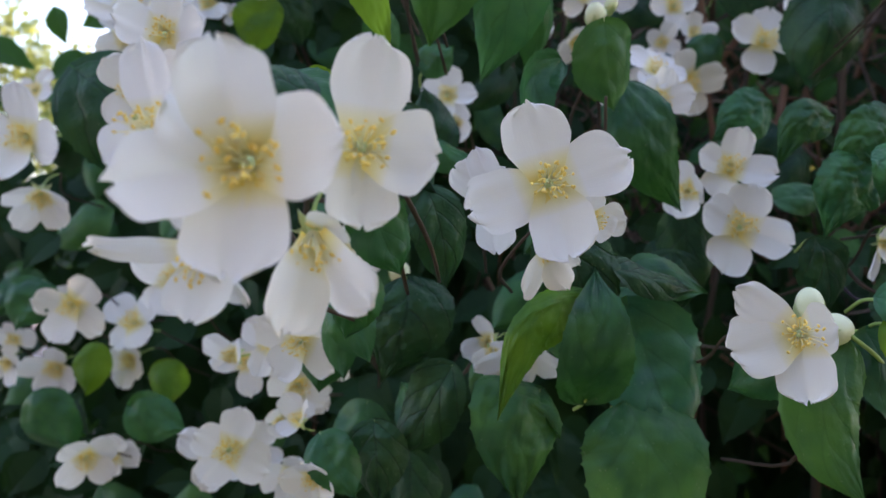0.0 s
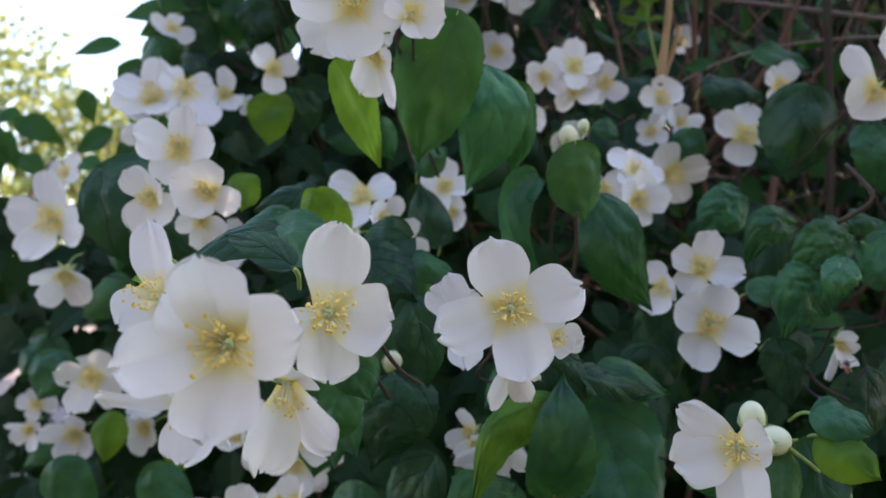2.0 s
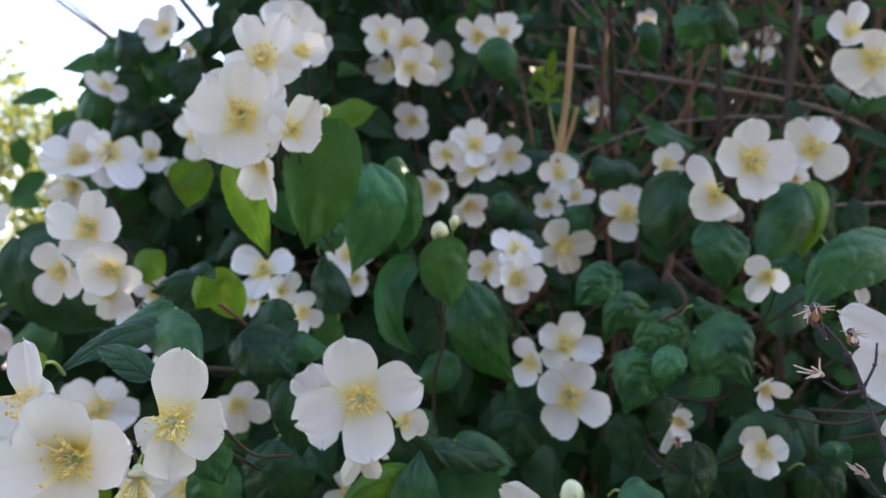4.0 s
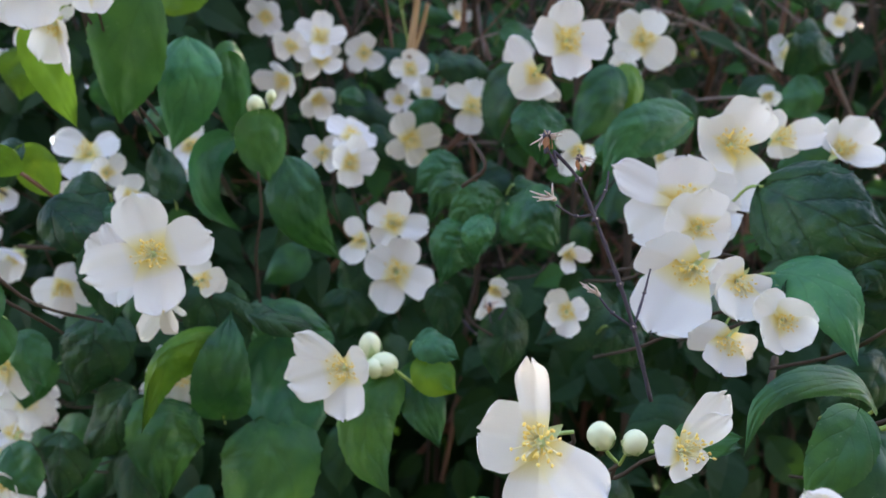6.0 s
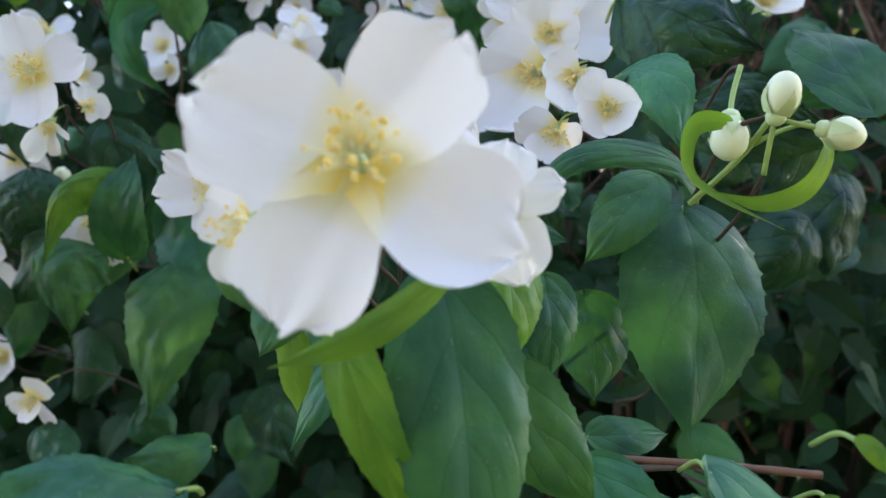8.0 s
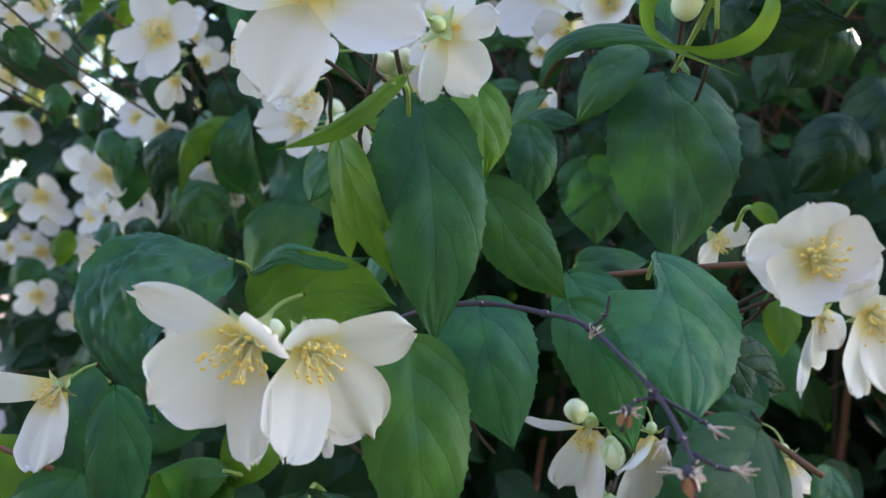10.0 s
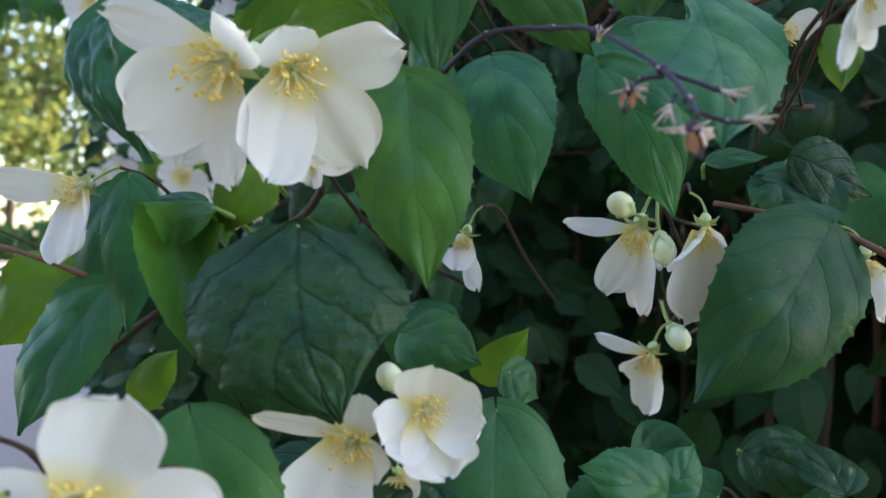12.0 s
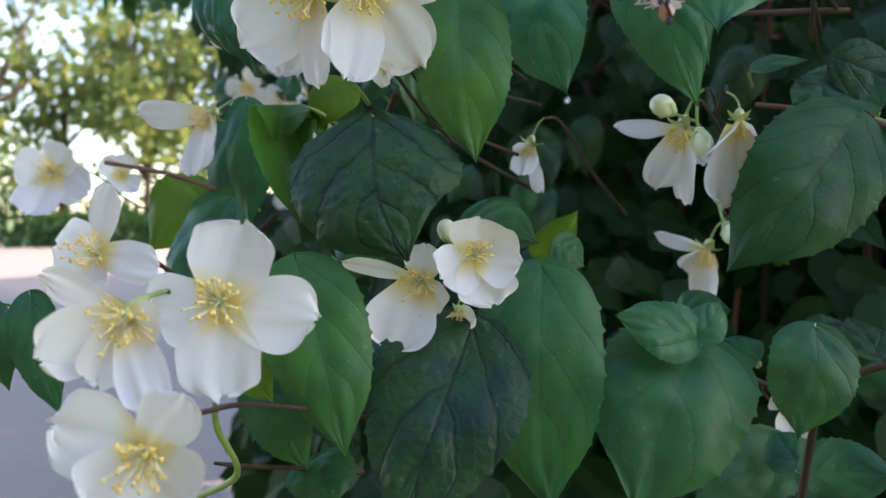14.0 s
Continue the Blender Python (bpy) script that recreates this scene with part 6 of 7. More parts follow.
stick("cut_stem", [(0.2190, 0.6535, 1.6402), (0.2259, 0.6498, 1.6659), (0.2281, 0.6424, 1.6850)], 0.0026, 0.0016, SPLIT)
stick("twig", [(0.4289, 0.6181, 1.6223), (0.4583, 0.5931, 1.6236), (0.4855, 0.5685, 1.6246)], 0.0012, 0.0008, PALE)
stick("twig", [(0.2911, 0.2013, 1.3411), (0.3168, 0.1832, 1.3455), (0.3422, 0.1651, 1.3487)], 0.0010, 0.0010, CANE)
stick("twig", [(0.3287, 0.2504, 1.2996), (0.3619, 0.2387, 1.2922), (0.3835, 0.2238, 1.2802)], 0.0010, 0.0012, CANE)
stick("twig", [(0.0720, 0.1806, 1.2792), (0.1050, 0.1792, 1.2737), (0.1284, 0.1804, 1.2670)], 0.0009, 0.0010, CANE)
stick("twig", [(0.1058, 0.2104, 1.2284), (0.1341, 0.1974, 1.2470), (0.1559, 0.1826, 1.2576)], 0.0016, 0.0012, BARK)
stick("twig", [(0.3441, 0.1862, 1.1640), (0.3457, 0.1661, 1.1873), (0.3458, 0.1451, 1.2001)], 0.0012, 0.0010, BARK)
stick("twig", [(0.3211, 0.2215, 1.2014), (0.3419, 0.2187, 1.1952), (0.3739, 0.2103, 1.2085)], 0.0013, 0.0013, BARK)
stick("twig", [(0.1229, 0.4584, 1.4217), (0.1161, 0.4316, 1.4601), (0.1172, 0.4160, 1.4823), (0.1141, 0.4043, 1.5027)], 0.0009, 0.0007, BARK)
stick("twig", [(-0.0051, 0.4478, 1.4565), (0.0132, 0.4449, 1.4570), (0.0296, 0.4524, 1.4581)], 0.0012, 0.0012, BARK)
stick("twig", [(-0.0029, 0.4129, 1.4944), (0.0077, 0.4120, 1.4882), (0.0179, 0.4214, 1.4807)], 0.0010, 0.0010, CANE)
stick("twig", [(0.3483, 0.4359, 1.5375), (0.3314, 0.4459, 1.5646), (0.3193, 0.4553, 1.5896)], 0.0009, 0.0008, STALK)
stick("twig", [(0.1797, 0.3361, 1.4165), (0.1931, 0.3386, 1.4076), (0.2077, 0.3561, 1.3959)], 0.0007, 0.0007, STALK)
stick("twig", [(0.3610, 0.2546, 1.3338), (0.3104, 0.2326, 1.3322), (0.2851, 0.2165, 1.3354)], 0.0012, 0.0012, BARK)
stick("twig", [(0.3219, 0.2271, 1.4136), (0.3278, 0.1984, 1.4278), (0.3317, 0.1858, 1.4388)], 0.0010, 0.0009, STALK)
stick("twig", [(0.3304, 0.1922, 1.4327), (0.3345, 0.1862, 1.4356), (0.3405, 0.1815, 1.4381)], 0.0008, 0.0007, STALK)
stick("twig", [(0.3484, 0.3163, 1.4334), (0.3407, 0.3076, 1.4189), (0.3319, 0.2991, 1.4063)], 0.0016, 0.0014, BARK)
stick("twig", [(0.2244, 0.4332, 1.4536), (0.2331, 0.4235, 1.4363), (0.2434, 0.4125, 1.4292)], 0.0010, 0.0008, BARK)
stick("twig", [(0.1868, 0.1949, 1.2814), (0.2134, 0.1587, 1.2883), (0.2258, 0.1404, 1.2940)], 0.0013, 0.0011, BARK)
stick("twig", [(0.1793, 0.1000, 1.1734), (0.1973, 0.0967, 1.1838), (0.2044, 0.0786, 1.2014), (0.2099, 0.0703, 1.2108)], 0.0010, 0.0008, STALK)
stick("twig", [(0.2067, 0.1537, 1.1695), (0.2026, 0.1308, 1.1765), (0.1944, 0.1063, 1.1832), (0.1914, 0.0945, 1.1870)], 0.0012, 0.0005, BARK)
stick("twig", [(0.2103, 0.3644, 1.5009), (0.2183, 0.3544, 1.5101), (0.2112, 0.3617, 1.5243)], 0.0010, 0.0008, BARK)
dead_twig([[(0.2330, 0.1950, 1.3230), (0.2500, 0.1660, 1.3290), (0.2666, 0.1401, 1.3318), (0.2827, 0.1320, 1.3306), (0.2936, 0.1253, 1.3279), (0.3071, 0.1083, 1.3157), (0.3116, 0.0971, 1.3079), (0.3130, 0.0914, 1.3039)],
    [(0.3065, 0.1082, 1.3156), (0.3166, 0.1036, 1.3109), (0.3199, 0.1000, 1.3082)],
    [(0.3117, 0.0972, 1.3062), (0.3184, 0.0940, 1.3034), (0.3234, 0.0926, 1.3035)],
    [(0.2936, 0.1253, 1.3279), (0.2969, 0.1235, 1.3315), (0.2975, 0.1224, 1.3362)],
    [(0.3072, 0.1084, 1.3144), (0.3035, 0.1070, 1.3137), (0.3011, 0.1058, 1.3118)],
    [(0.3093, 0.1008, 1.3095), (0.3086, 0.0988, 1.3074)]], [((0.3011, 0.1058, 1.3115), 0.0087), ((0.2939, 0.1244, 1.3260), 0.0040), ((0.3122, 0.0924, 1.3020), 0.0101), ((0.3180, 0.1017, 1.3101), 0.0042), ((0.3212, 0.0923, 1.3037), 0.0048), ((0.3083, 0.0987, 1.3068), 0.0046)])
dead_twig([[(0.2566, 0.2459, 1.4192), (0.2448, 0.2379, 1.4438), (0.2379, 0.2351, 1.4575), (0.2264, 0.2311, 1.4774), (0.2188, 0.2284, 1.4891), (0.2096, 0.2272, 1.4972)],
    [(0.2263, 0.2311, 1.4791), (0.2194, 0.2305, 1.4778), (0.2121, 0.2289, 1.4805)],
    [(0.2258, 0.2312, 1.4799), (0.2292, 0.2315, 1.4870), (0.2301, 0.2322, 1.4935)],
    [(0.2441, 0.2380, 1.4442), (0.2368, 0.2374, 1.4482), (0.2321, 0.2373, 1.4528)],
    [(0.2451, 0.2378, 1.4447), (0.2488, 0.2400, 1.4556), (0.2507, 0.2406, 1.4638)],
    [(0.2096, 0.2272, 1.4972), (0.2102, 0.2259, 1.4925), (0.2058, 0.2258, 1.4994)]], [((0.2112, 0.2291, 1.4825), 0.0071), ((0.2315, 0.2374, 1.4540), 0.0065), ((0.2065, 0.2255, 1.5013), 0.0110), ((0.2171, 0.2245, 1.4953), 0.0081)])
dead_twig([[(0.2266, 0.4372, 1.4407), (0.2401, 0.4328, 1.4282), (0.2443, 0.4169, 1.4333), (0.2496, 0.4102, 1.4451)],
    [(0.2445, 0.4170, 1.4319), (0.2400, 0.4112, 1.4416)]], [((0.2399, 0.4097, 1.4457), 0.0092)])
stick("twig", [(-0.1129, 0.7753, 1.6554), (-0.1548, 0.7643, 1.6847), (-0.1856, 0.7601, 1.7383)], 0.0014, 0.0008, BARK)


# ---- main stems of the shrub, and twigs from them to every flower and leaf ----
def left_edge(y, z):
    """How far the shrub reaches to its open side."""
    return 0.30 - 0.74 * (y + 0.08) + (0.05 if z < 1.3 else 0.0)


NODES = []
stem_rng = random.Random(21)
for k in range(40):
    x0 = stem_rng.uniform(-0.1, 1.5)
    y0 = stem_rng.uniform(0.75, 1.5)
    knots = [(x0, y0, 0.0)]
    lean_x, lean_y = stem_rng.uniform(-0.16, 0.16), stem_rng.uniform(-0.22, 0.05)
    for i in range(1, 7):
        h = i / 6
        knots.append((x0 + lean_x * h + stem_rng.uniform(-0.035, 0.035), y0 + lean_y * h * h + stem_rng.uniform(-0.035, 0.035), h * stem_rng.uniform(2.1, 2.5)))
    r0 = stem_rng.uniform(0.003, 0.007)
    stick("branch", knots, r0, r0 * 0.45, BARK if k % 3 else CANE, bush, 6, 7, 0.1)
    if k < 22:
        NODES += curve_through(knots, 10)
NODES = [n for n in NODES if 0.7 < n.z < 2.2]


def join_up(start, way, size, mat):
    """A short twig from a stalk's end back into the leaves, and a thin one on to the nearest stem."""
    back = Vector((stem_rng.uniform(-0.012, 0.015), stem_rng.uniform(0.03, 0.05), stem_rng.uniform(-0.03, -0.01)))
    end = start + way.normalized() * 0.012 + back
    deep = end + Vector((stem_rng.uniform(0.0, 0.015), stem_rng.uniform(0.05, 0.08), stem_rng.uniform(-0.02, 0.0)))
    stick("twig", [start, start + way.normalized() * 0.008 + back * 0.25, end, deep], size, size * 1.3, mat, bush, 4, 6, 0.1)


for k, (start, way) in enumerate(HEADS):
    join_up(start, way, 0.0006, BARK)
for k, (start, way) in enumerate(LEAVES):
    stick("leaf_stalk", [start - way * 0.002, start + way * 0.001 + Vector((0, 0.006, -0.001)), start + Vector((0, 0.018, -0.005))], 0.0006, 0.0007, STALK, bush, 4, 6, 0.05)

# ---- leaves deeper in the shrub, behind those placed above ----
PLACED = np.array([tuple(p) for p in ITEMS])
fill = random.Random(5)


def behind(x, z, gap):
    """A depth that leaves everything placed so far in front."""
    off = np.hypot(PLACED[:, 0] - x, PLACED[:, 2] - z)
    close = PLACED[off < 0.055]
    if len(close):
        return float(close[:, 1].max()) + gap
    w = 1.0 / (off ** 3 + 1e-5)
    return float((PLACED[:, 1] * w).sum() / w.sum()) + gap


def inside(x, y, z):
    top = 1.54 + max(0.0, x + 0.21) * 4.0
    return x > left_edge(y, z) and z < top


count = 0
while count < 95:
    x, z = fill.uniform(-0.3, 0.75), fill.uniform(1.02, 1.75)
    y = behind(x, z, fill.uniform(0.035, 0.16))
    if y < 0.08 or not inside(x, y, z) or (x > 0.2 and z < 1.36 and fill.random() < 0.75):
        continue
    size = fill.uniform(0.035, 0.062)
    a = fill.uniform(-1.1, 1.1)
    way = Vector((math.sin(a), fill.uniform(-0.35, 0.1), -math.cos(a))).normalized()
    face = (fill.uniform(-0.4, 0.4), -1.0, fill.uniform(0.0, 0.7))
    start = Vector((x, y, z))
    tone = fill.choice(("old", "mid", "mid", "fresh") if x < 0.15 else ("old", "old", "mid"))
    part("leaf", leaf_mesh(start, start + way * size, size * fill.uniform(0.55, 0.75), face, fill.uniform(0, 0.08), fill.uniform(0, 0.25), tone, rows=10, cols=6), bush)
    count += 1


def simple_leaf(verts, faces, at, way, face, size, wide, fine=False):
    """A few triangles in the shape of a leaf."""
    a = way.normalized()
    n = (face - a * face.dot(a)).normalized()
    s = a.cross(n)
    k = len(verts)
    rows = ((0.10, 0.26, 0.02), (0.26, 0.47, 0.05), (0.45, 0.50, 0.05), (0.66, 0.37, 0.02), (0.85, 0.16, -0.04)) if fine else ((0.28, 0.5, 0.05), (0.65, 0.38, 0.02))
    verts.append(at)
    for u, w, h in rows:
        for side in (1, 0, -1):
            verts.append(at + a * size * u + s * size * wide * w * side + n * size * (h if side else h - 0.05))
    verts.append(at + a * size - n * size * 0.09)
    last = k + 1 + 3 * len(rows)
    faces += [(k, k + 2, k + 1), (k, k + 3, k + 2)]
    for i in range(len(rows) - 1):
        j = k + 1 + 3 * i
        faces += [(j, j + 1, j + 4, j + 3), (j + 1, j + 2, j + 5, j + 4)]
    faces += [(last - 3, last - 2, last), (last - 2, last - 1, last)]


def leaf_mass(name, label, number, draw, mat, parent, seed, fine=False):
    r = random.Random(seed)
    verts, faces = [], []
    made = 0
    while made < number:
        got = draw(r)
        if got is None:
            continue
        at, size = got
        a = r.uniform(-1.4, 1.4)
        way = Vector((math.sin(a), r.uniform(-0.7, 0.3), -math.cos(a)))
        face = Vector((r.uniform(-0.8, 0.8), -1.0, r.uniform(-0.2, 0.9)))
        simple_leaf(verts, faces, at, way, face, size, r.uniform(0.5, 0.72), fine)
        made += 1
    ob = new(name, mesh_of(name, [tuple(v) for v in verts], faces, [mat], smooth=False))
    ob.parent = parent
    return tagged(ob, label, "", "", "stuff")


def draw_near(r):
    x, z = r.uniform(-0.4, 1.0), r.uniform(0.9, 2.0)
    y = behind(x, z, 0.16 + 0.6 * r.random())
    if y < 0.15 or not inside(x, y, z):
        return None
    if x > 0.2 and z > 1.48 and r.random() < 0.9:
        return None
    if x > 0.22 and z < 1.36 and r.random() < 0.8:
        return None
    return Vector((x, y, z)), r.uniform(0.03, 0.055)


def rounded(x, y, z):
    """Whether a place lies within the shrub's uneven, rounded outline away from its flowering side."""
    bulge = 0.30 * noise.noise(Vector((x * 1.9, y * 1.9, z * 1.9))) + 0.12 * noise.noise(Vector((x * 6, y * 6, z * 6)))
    return (max(0.0, x - 1.2) / 1.90) ** 3 + (max(0.0, z - 1.3) / 2.15) ** 3 + (max(0.0, y - 1.35) / 0.85) ** 3 + bulge < 1.0


def draw_back(r):
    x, y, z = r.uniform(-0.22, 3.0), r.uniform(1.30, 2.2), r.uniform(0.3, 3.1)
    if not inside(x, y, z) or z > 3.1 - max(0, 0.3 - x) or not rounded(x, y, z):
        return None
    if x > 0.75 and z > 1.62 and noise.noise(Vector((x * 9, 0.5 * y, z * 9))) > 0.22:
        return None
    return Vector((x, y, z)), r.uniform(0.05, 0.09)


def draw_sides(r):
    x, y, z = r.uniform(0.15, 3.0), r.uniform(0.5, 1.3), r.uniform(0.02, 1.1)
    if r.random() < 0.5:
        x, z = r.uniform(0.85, 3.0), r.uniform(0.5, 2.8)
    if not inside(x, y, z) or not rounded(x, 1.35, z):
        return None
    return Vector((x, y, z)), r.uniform(0.045, 0.08)


def draw_left(r):
    x, y, z = r.uniform(-0.45, 0.05), r.uniform(0.62, 1.25), r.uniform(0.9, 1.72)
    if not inside(x, y, z) or y < behind(x, z, 0.05):
        return None
    return Vector((x, y, z)), r.uniform(0.03, 0.05)


# shade among these leaves is partly painted: their colour is darkened
leaf_mass("inner_leaves", "shaded leaves inside the shrub", 4700, draw_near, SHADED_MASS, bush, 11, True)
leaf_mass("side_leaves", "shaded leaves on the open side of the shrub", 2000, draw_left, SHADED_MASS, bush, 15, True)

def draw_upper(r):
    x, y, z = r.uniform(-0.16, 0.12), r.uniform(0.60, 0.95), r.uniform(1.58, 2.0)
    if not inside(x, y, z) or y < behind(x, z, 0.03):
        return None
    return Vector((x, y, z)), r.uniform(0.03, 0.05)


def draw_crest(r):
    x, y = r.uniform(-0.62, -0.17), r.uniform(0.72, 1.05)
    skyline = 1.630 + 0.022 * math.sin(31 * x + 2) + 0.020 * math.sin(70 * x) + max(0.0, x + 0.27) * 2.2
    z = r.uniform(1.605, 1.78)
    if z > skyline or noise.noise(Vector((x * 14, y * 14, z * 14))) < -0.12 or y < behind(x, z, 0.03):
        return None
    return Vector((x, y, z)), r.uniform(0.03, 0.055)


leaf_mass("crest_leaves", "leaves of the outermost shoots against the sky", 230, draw_crest, SMALL, bush, 17, True)
# same darkened colour, shade painted in, up to the top
leaf_mass("upper_leaves", "shaded leaves near the top of the shrub", 520, draw_upper, SHADED_MASS, bush, 16, True)
leaf_mass("back_leaves", "dense leaves at the back of the shrub", 29000, draw_back, SHADED_MASS, bush, 12)
leaf_mass("low_leaves", "leaves low down and at the side of the shrub", 20000, draw_sides, SHADED_MASS, bush, 13)



def draw_shade_hedge(r):
    return Vector((r.uniform(-0.35, 1.2), r.uniform(2.2, 14.0), r.uniform(0.05, 4.3))), r.uniform(0.14, 0.24)


# hidden hedge, added only to throw shade on the path
shade_hedge = tagged(new("hedge"), "tall hedge added out of sight behind the shrub to shade the path", "hedge")
leaf_mass("hedge_leaves", "dense green leaves", 11000, draw_shade_hedge, SHADED_MASS, shade_hedge, 14)

# ---- thin brown stems inside the shrub ----
for k in range(150):
    x, y, z = fill.uniform(0.05, 1.2), fill.uniform(0.8, 1.35), fill.uniform(1.2, 1.75)
    a, b = fill.gauss(0, 0.62) if k % 3 else fill.uniform(-2.2, 2.2), fill.uniform(-0.3, 0.3)
    long = fill.uniform(0.4, 0.9)
    knots = [(x, y, z)]
    for i in range(1, 5):
        knots.append((x + a * long * i / 4 + fill.gauss(0, 0.022), y + b * long * i / 4 + fill.gauss(0, 0.02), z + long * i / 4))
    stick("inner_stem", knots, fill.choice((0.001, 0.0015, 0.0022, 0.003, 0.0045)), fill.uniform(0.0007, 0.0016), CANE if k % 2 else BARK, bush, 5, 5, 0.1)

# single leaves among the bare stems
for k in range(64):
    start = Vector((fill.uniform(0.15, 0.95), fill.uniform(0.68, 0.98), fill.uniform(1.50, 1.98)))
    a, size = fill.uniform(-1.6, 1.6), fill.uniform(0.03, 0.052)
    way = Vector((math.sin(a), fill.uniform(-0.4, 0.2), -math.cos(a))).normalized()
    face = (fill.uniform(-0.6, 0.6), -1.0, fill.uniform(0.0, 1.0))
    part("leaf", leaf_mesh(start, start + way * size, size * fill.uniform(0.5, 0.7), face, fill.uniform(0, 0.1), fill.uniform(0, 0.35), fill.choice(("old", "mid", "mid", "cool_sheen", "fresh")), rows=16, cols=8), bush)

# a young shoot beside the cut stem
shoot = Vector((0.2036, 0.6444, 1.7019))
stick("shoot", [shoot + Vector((0.012, 0.004, -0.05)), shoot + Vector((0.003, 0.002, -0.02)), shoot, shoot + Vector((-0.001, 0, 0.012))], 0.0009, 0.0005, STALK)
for k, (dx, dy, dz, size) in enumerate(((-0.6, -0.3, 0.75, 0.020), (0.75, -0.3, 0.5, 0.019), (-0.85, -0.2, -0.1, 0.017), (0.7, -0.4, 0.1, 0.015), (0.05, -0.5, 0.9, 0.022), (-0.2, -0.7, -0.5, 0.012))):
    way = Vector((dx, dy, dz)).normalized()
    base = shoot + Vector((0, 0, (-0.006, 0.0, -0.014, -0.016, 0.008, -0.01)[k]))
    part("leaf", leaf_mesh(base, base + way * size, size * 0.42, (0.1, -0.9, 0.5), 0.06, 0.3, "young", rows=16, cols=8), bush)

# an extra leaf added in the sun's way to shade the highest flowers
start = Vector((0.142, 0.763, 1.801))
part("leaf", leaf_mesh(start, start + Vector((0.0, 0.035, -0.07)), 0.075, (0.72, 0.49, 0.49), 0.05, 0.1, "mid", rows=14, cols=8), bush)

# ---- a tangle of finer twigs among them, with a few small leaves ----
tubes, slots, verts, faces = [], [], [], []
for k in range(430):
    x, y, z = fill.uniform(0.1, 1.15), fill.uniform(0.72, 1.3), fill.uniform(1.38, 1.85)
    long = fill.uniform(0.12, 0.38)
    a = fill.uniform(-2.2, 2.2)
    knots = [(x, y, z)]
    for i in range(3):
        a += fill.gauss(0, 0.35)
        x, y, z = x + math.sin(a) * long / 3, y + fill.uniform(-0.04, 0.03), z + math.cos(a) * long / 3
        knots.append((x, y, z))
    line = curve_through(knots, 4)
    r0, r1 = fill.uniform(0.0007, 0.0018), fill.uniform(0.0004, 0.0008)
    tubes.append(tube(line, [r0 + (r1 - r0) * i / len(line) for i in range(len(line))], 5))
    slots += [(0, 1, 2, 0)[k % 4]] * len(tubes[-1][1])
    for p in (knots[-1], knots[2]):
        way = Vector((fill.uniform(-1, 1), fill.uniform(-0.5, 0.3), fill.uniform(-1, 0.6)))
        simple_leaf(verts, faces, Vector(p), way, Vector((fill.uniform(-0.5, 0.5), -1.0, 0.4)), fill.uniform(0.018, 0.044), 0.62, True)
ob = part("twig_tangle", mesh_of("twig_tangle", *joined(tubes), [BARK, CANE, PALE], slots=slots), bush)
tagged(ob, "tangle of fine bare twigs inside the shrub", "", "", "stuff")
ob = part("small_foliage", mesh_of("small_foliage", [tuple(v) for v in verts], faces, [SMALL], smooth=False), bush)
tagged(ob, "small green leaves on the fine twigs", "", "", "stuff")

# ---- ground and distance ----
def sheet(name, rows, cols, x0, x1, y0, y1, z, mat, label, wave=0.0):
    verts, faces = [], []
    for i in range(rows + 1):
        for j in range(cols + 1):
            x, y = x0 + (x1 - x0) * j / cols, y0 + (y1 - y0) * i / rows
            verts.append((x, y, z + wave * noise.noise(Vector((x * 0.5, y * 0.5, 1.0)))))
    for i in range(rows):
        for j in range(cols):
            k = i * (cols + 1) + j
            faces.append((k, k + 1, k + cols + 2, k + cols + 1))
    return tagged(new(name, mesh_of(name, verts, faces, [mat])), label, name, "", "structure")


sheet("ground", 20, 20, -1500, 1500, -1500, 1500, -0.03, GRASS, "grassy ground that reaches the horizon")
sheet("pavement", 30, 30, -40, -0.9, -12, 42, 0.0, PAVING, "grey paved path beside the shrub")
sheet("soil_bed", 30, 30, -0.9, 4.0, -1.0, 3.0, 0.005, SOIL, "dark bare soil bed under the shrub", 0.02)


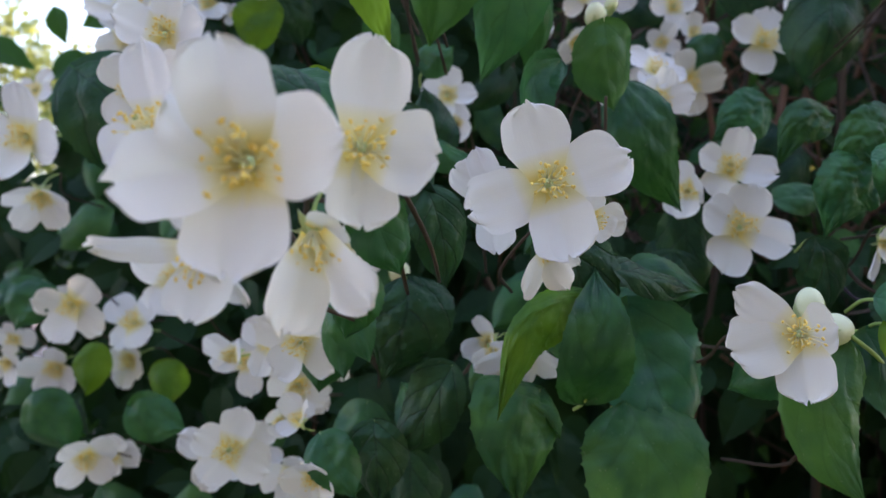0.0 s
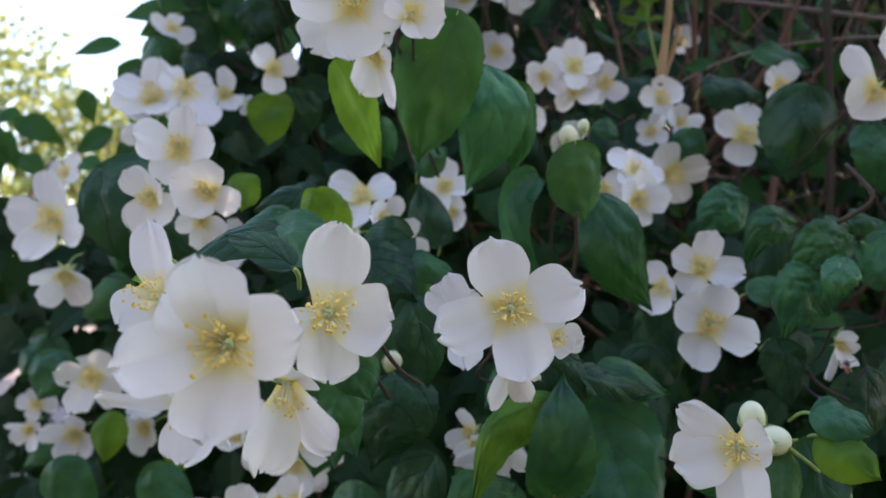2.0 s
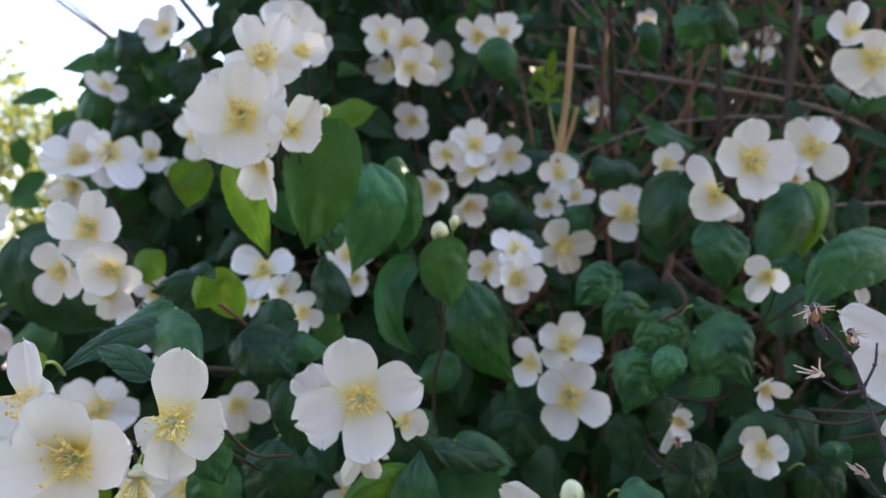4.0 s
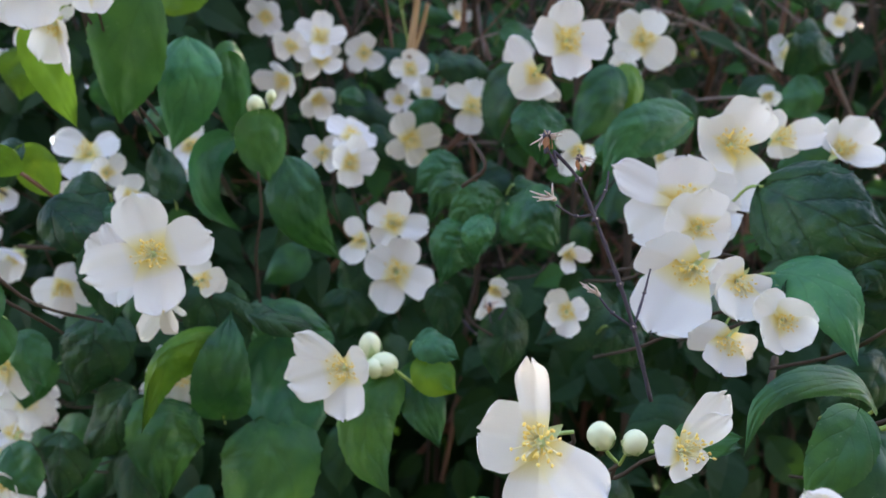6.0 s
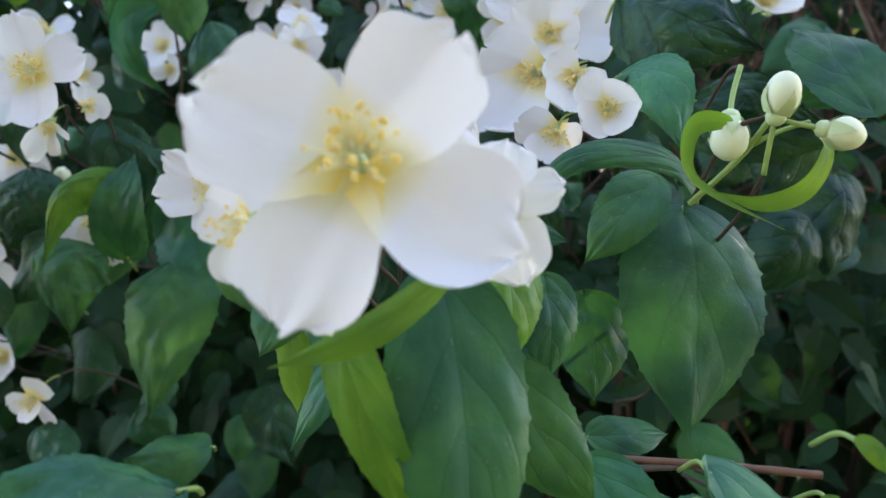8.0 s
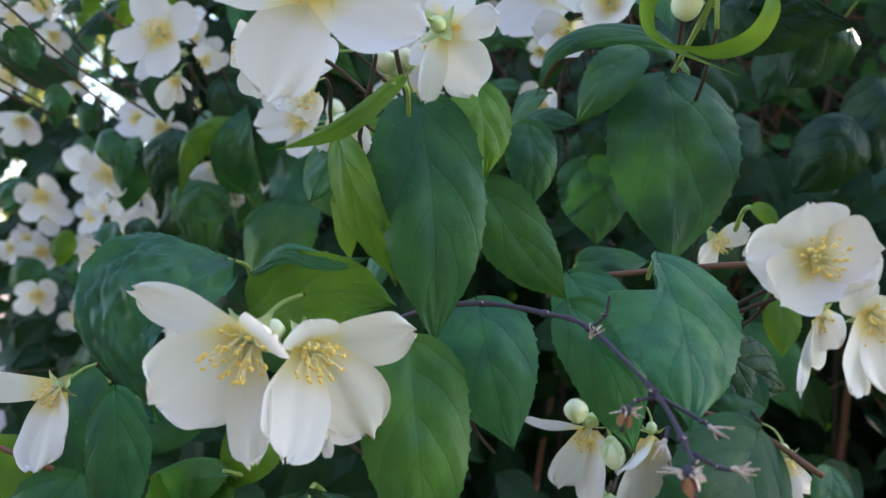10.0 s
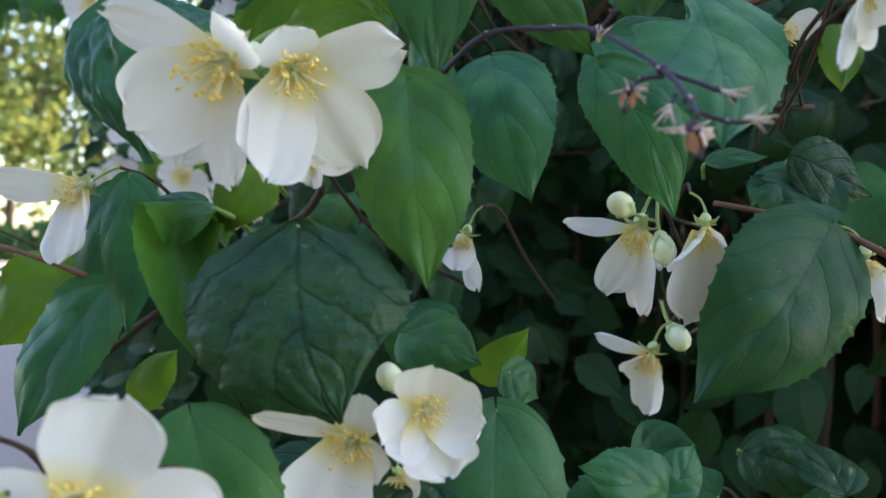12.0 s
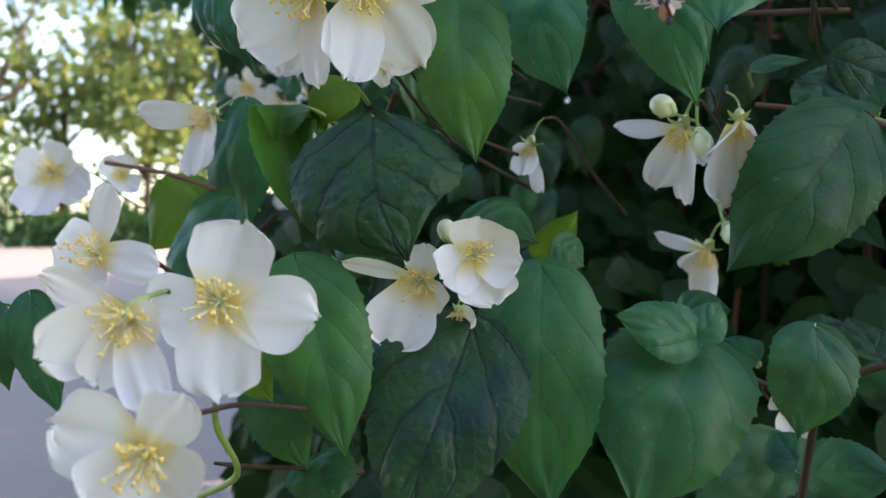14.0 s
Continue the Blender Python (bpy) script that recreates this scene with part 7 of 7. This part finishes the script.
def tree(at, height, spread, seed):
    r = random.Random(seed)
    ob = tagged(new("tree"), "broad leafy tree beyond the paved path, lit from behind", "tree", "trees in the distance")
    ob.matrix_world = Matrix.Translation(at)
    part("trunk", mesh_of("trunk", *tube(curve_through([(0, 0, -0.1), (0.1, 0, height * 0.25), (0.0, 0.2, height * 0.6)], 6), [height * 0.022 * (1 - 0.045 * i) for i in range(13)], 9), [BARK]), ob)
    verts, faces = [], []
    tops = []
    for k in range(10):
        a = r.uniform(0, 6.3)
        end = Vector((math.cos(a) * spread * r.uniform(0.3, 0.8), math.sin(a) * spread * r.uniform(0.3, 0.8), height * r.uniform(0.35, 0.95)))
        part("limb", mesh_of("limb", *tube(curve_through([(0, 0.1, height * r.uniform(0.2, 0.5)), end * 0.55 + Vector((0, 0, height * 0.12)), end], 4), [height * 0.009 * (1 - 0.09 * i) for i in range(9)], 6), [BARK]), ob)
        tops.append(end)
    tops += [Vector((r.uniform(-0.7, 0.7) * spread, r.uniform(-0.7, 0.7) * spread, height * r.uniform(0.12, 0.95))) for _ in range(16)]
    for top in tops:
        size = spread * r.uniform(0.22, 0.42)
        for _ in range(105):
            off = Vector((r.gauss(0, 1), r.gauss(0, 1), r.gauss(0, 0.8)))
            off = off.normalized() * size * r.uniform(0.5, 1.1)
            simple_leaf(verts, faces, top + off, Vector((r.uniform(-1, 1), r.uniform(-1, 1), r.uniform(-1, 0.3))), Vector((r.uniform(-1, 1), r.uniform(-1, 1), r.uniform(0, 1.2))), r.uniform(0.28, 0.62), 0.9)
    ob2 = part("crown", mesh_of("crown", [tuple(v) for v in verts], faces, [FAR], smooth=False), ob, "loose yellow-green crown of leaves")
    return ob


def draw_far_hedge(r):
    a, far = radians(r.uniform(14, 74)), r.uniform(43, 46)
    top = 2.3 + 0.5 * math.sin(a * 23) + 0.3 * math.sin(a * 61)
    return Vector((-math.sin(a) * far, math.cos(a) * far, r.uniform(0.0, max(0.6, top)))), r.uniform(0.30, 0.60)


far_hedge = tagged(new("hedge"), "low dark green hedge along the lawn beyond the paved path", "hedge")
leaf_mass("hedge_leaves", "dense dark green leaves", 6500, draw_far_hedge, HEDGE, far_hedge, 18)


# added wall, out of view behind the camera, that cuts off the low sky
def wall(name, x0, x1, y0, y1, high, mat, label):
    bm = bmesh.new()
    bmesh.ops.create_cube(bm, size=1.0, matrix=Matrix.Translation(((x0 + x1) / 2, (y0 + y1) / 2, high / 2)) @ Matrix.Diagonal((x1 - x0, y1 - y0, high, 1)))
    bmesh.ops.bevel(bm, geom=bm.edges[:], offset=0.02, segments=2, affect="EDGES")
    me = bpy.data.meshes.new(name)
    bm.to_mesh(me)
    bm.free()
    me.materials.append(mat)
    return tagged(new(name, me), label, "wall", "", "structure")


wall("added_wall", -7.0, 9.0, -3.3, -3.0, 4.0, WALL_DARK, "plain dark wall added out of view to cut off the low sky")

# trees added out of sight behind the shrub, only to shade the path
for k, (x, y, high) in enumerate(((4, 10, 12), (7, 14, 13), (3.5, 17, 12), (9, 20, 14), (5, 24, 13))):
    tree((x, y, 0), high, 4.2, 200 + k)

# angle to the open side from +y in degrees, distance, height, spread
for k, (angle, far, high, wide) in enumerate(((26, 62, 18, 6.5), (31, 55, 18, 6.5), (36, 60, 18, 6.5), (41, 52, 14, 5.5), (46, 56, 19, 7), (51, 50, 22, 7), (57, 54, 20, 7), (21, 66, 18, 6.5), (66, 60, 18, 7))):
    tree((-math.sin(radians(angle)) * far, math.cos(radians(angle)) * far, 0), high, wide, 100 + k)
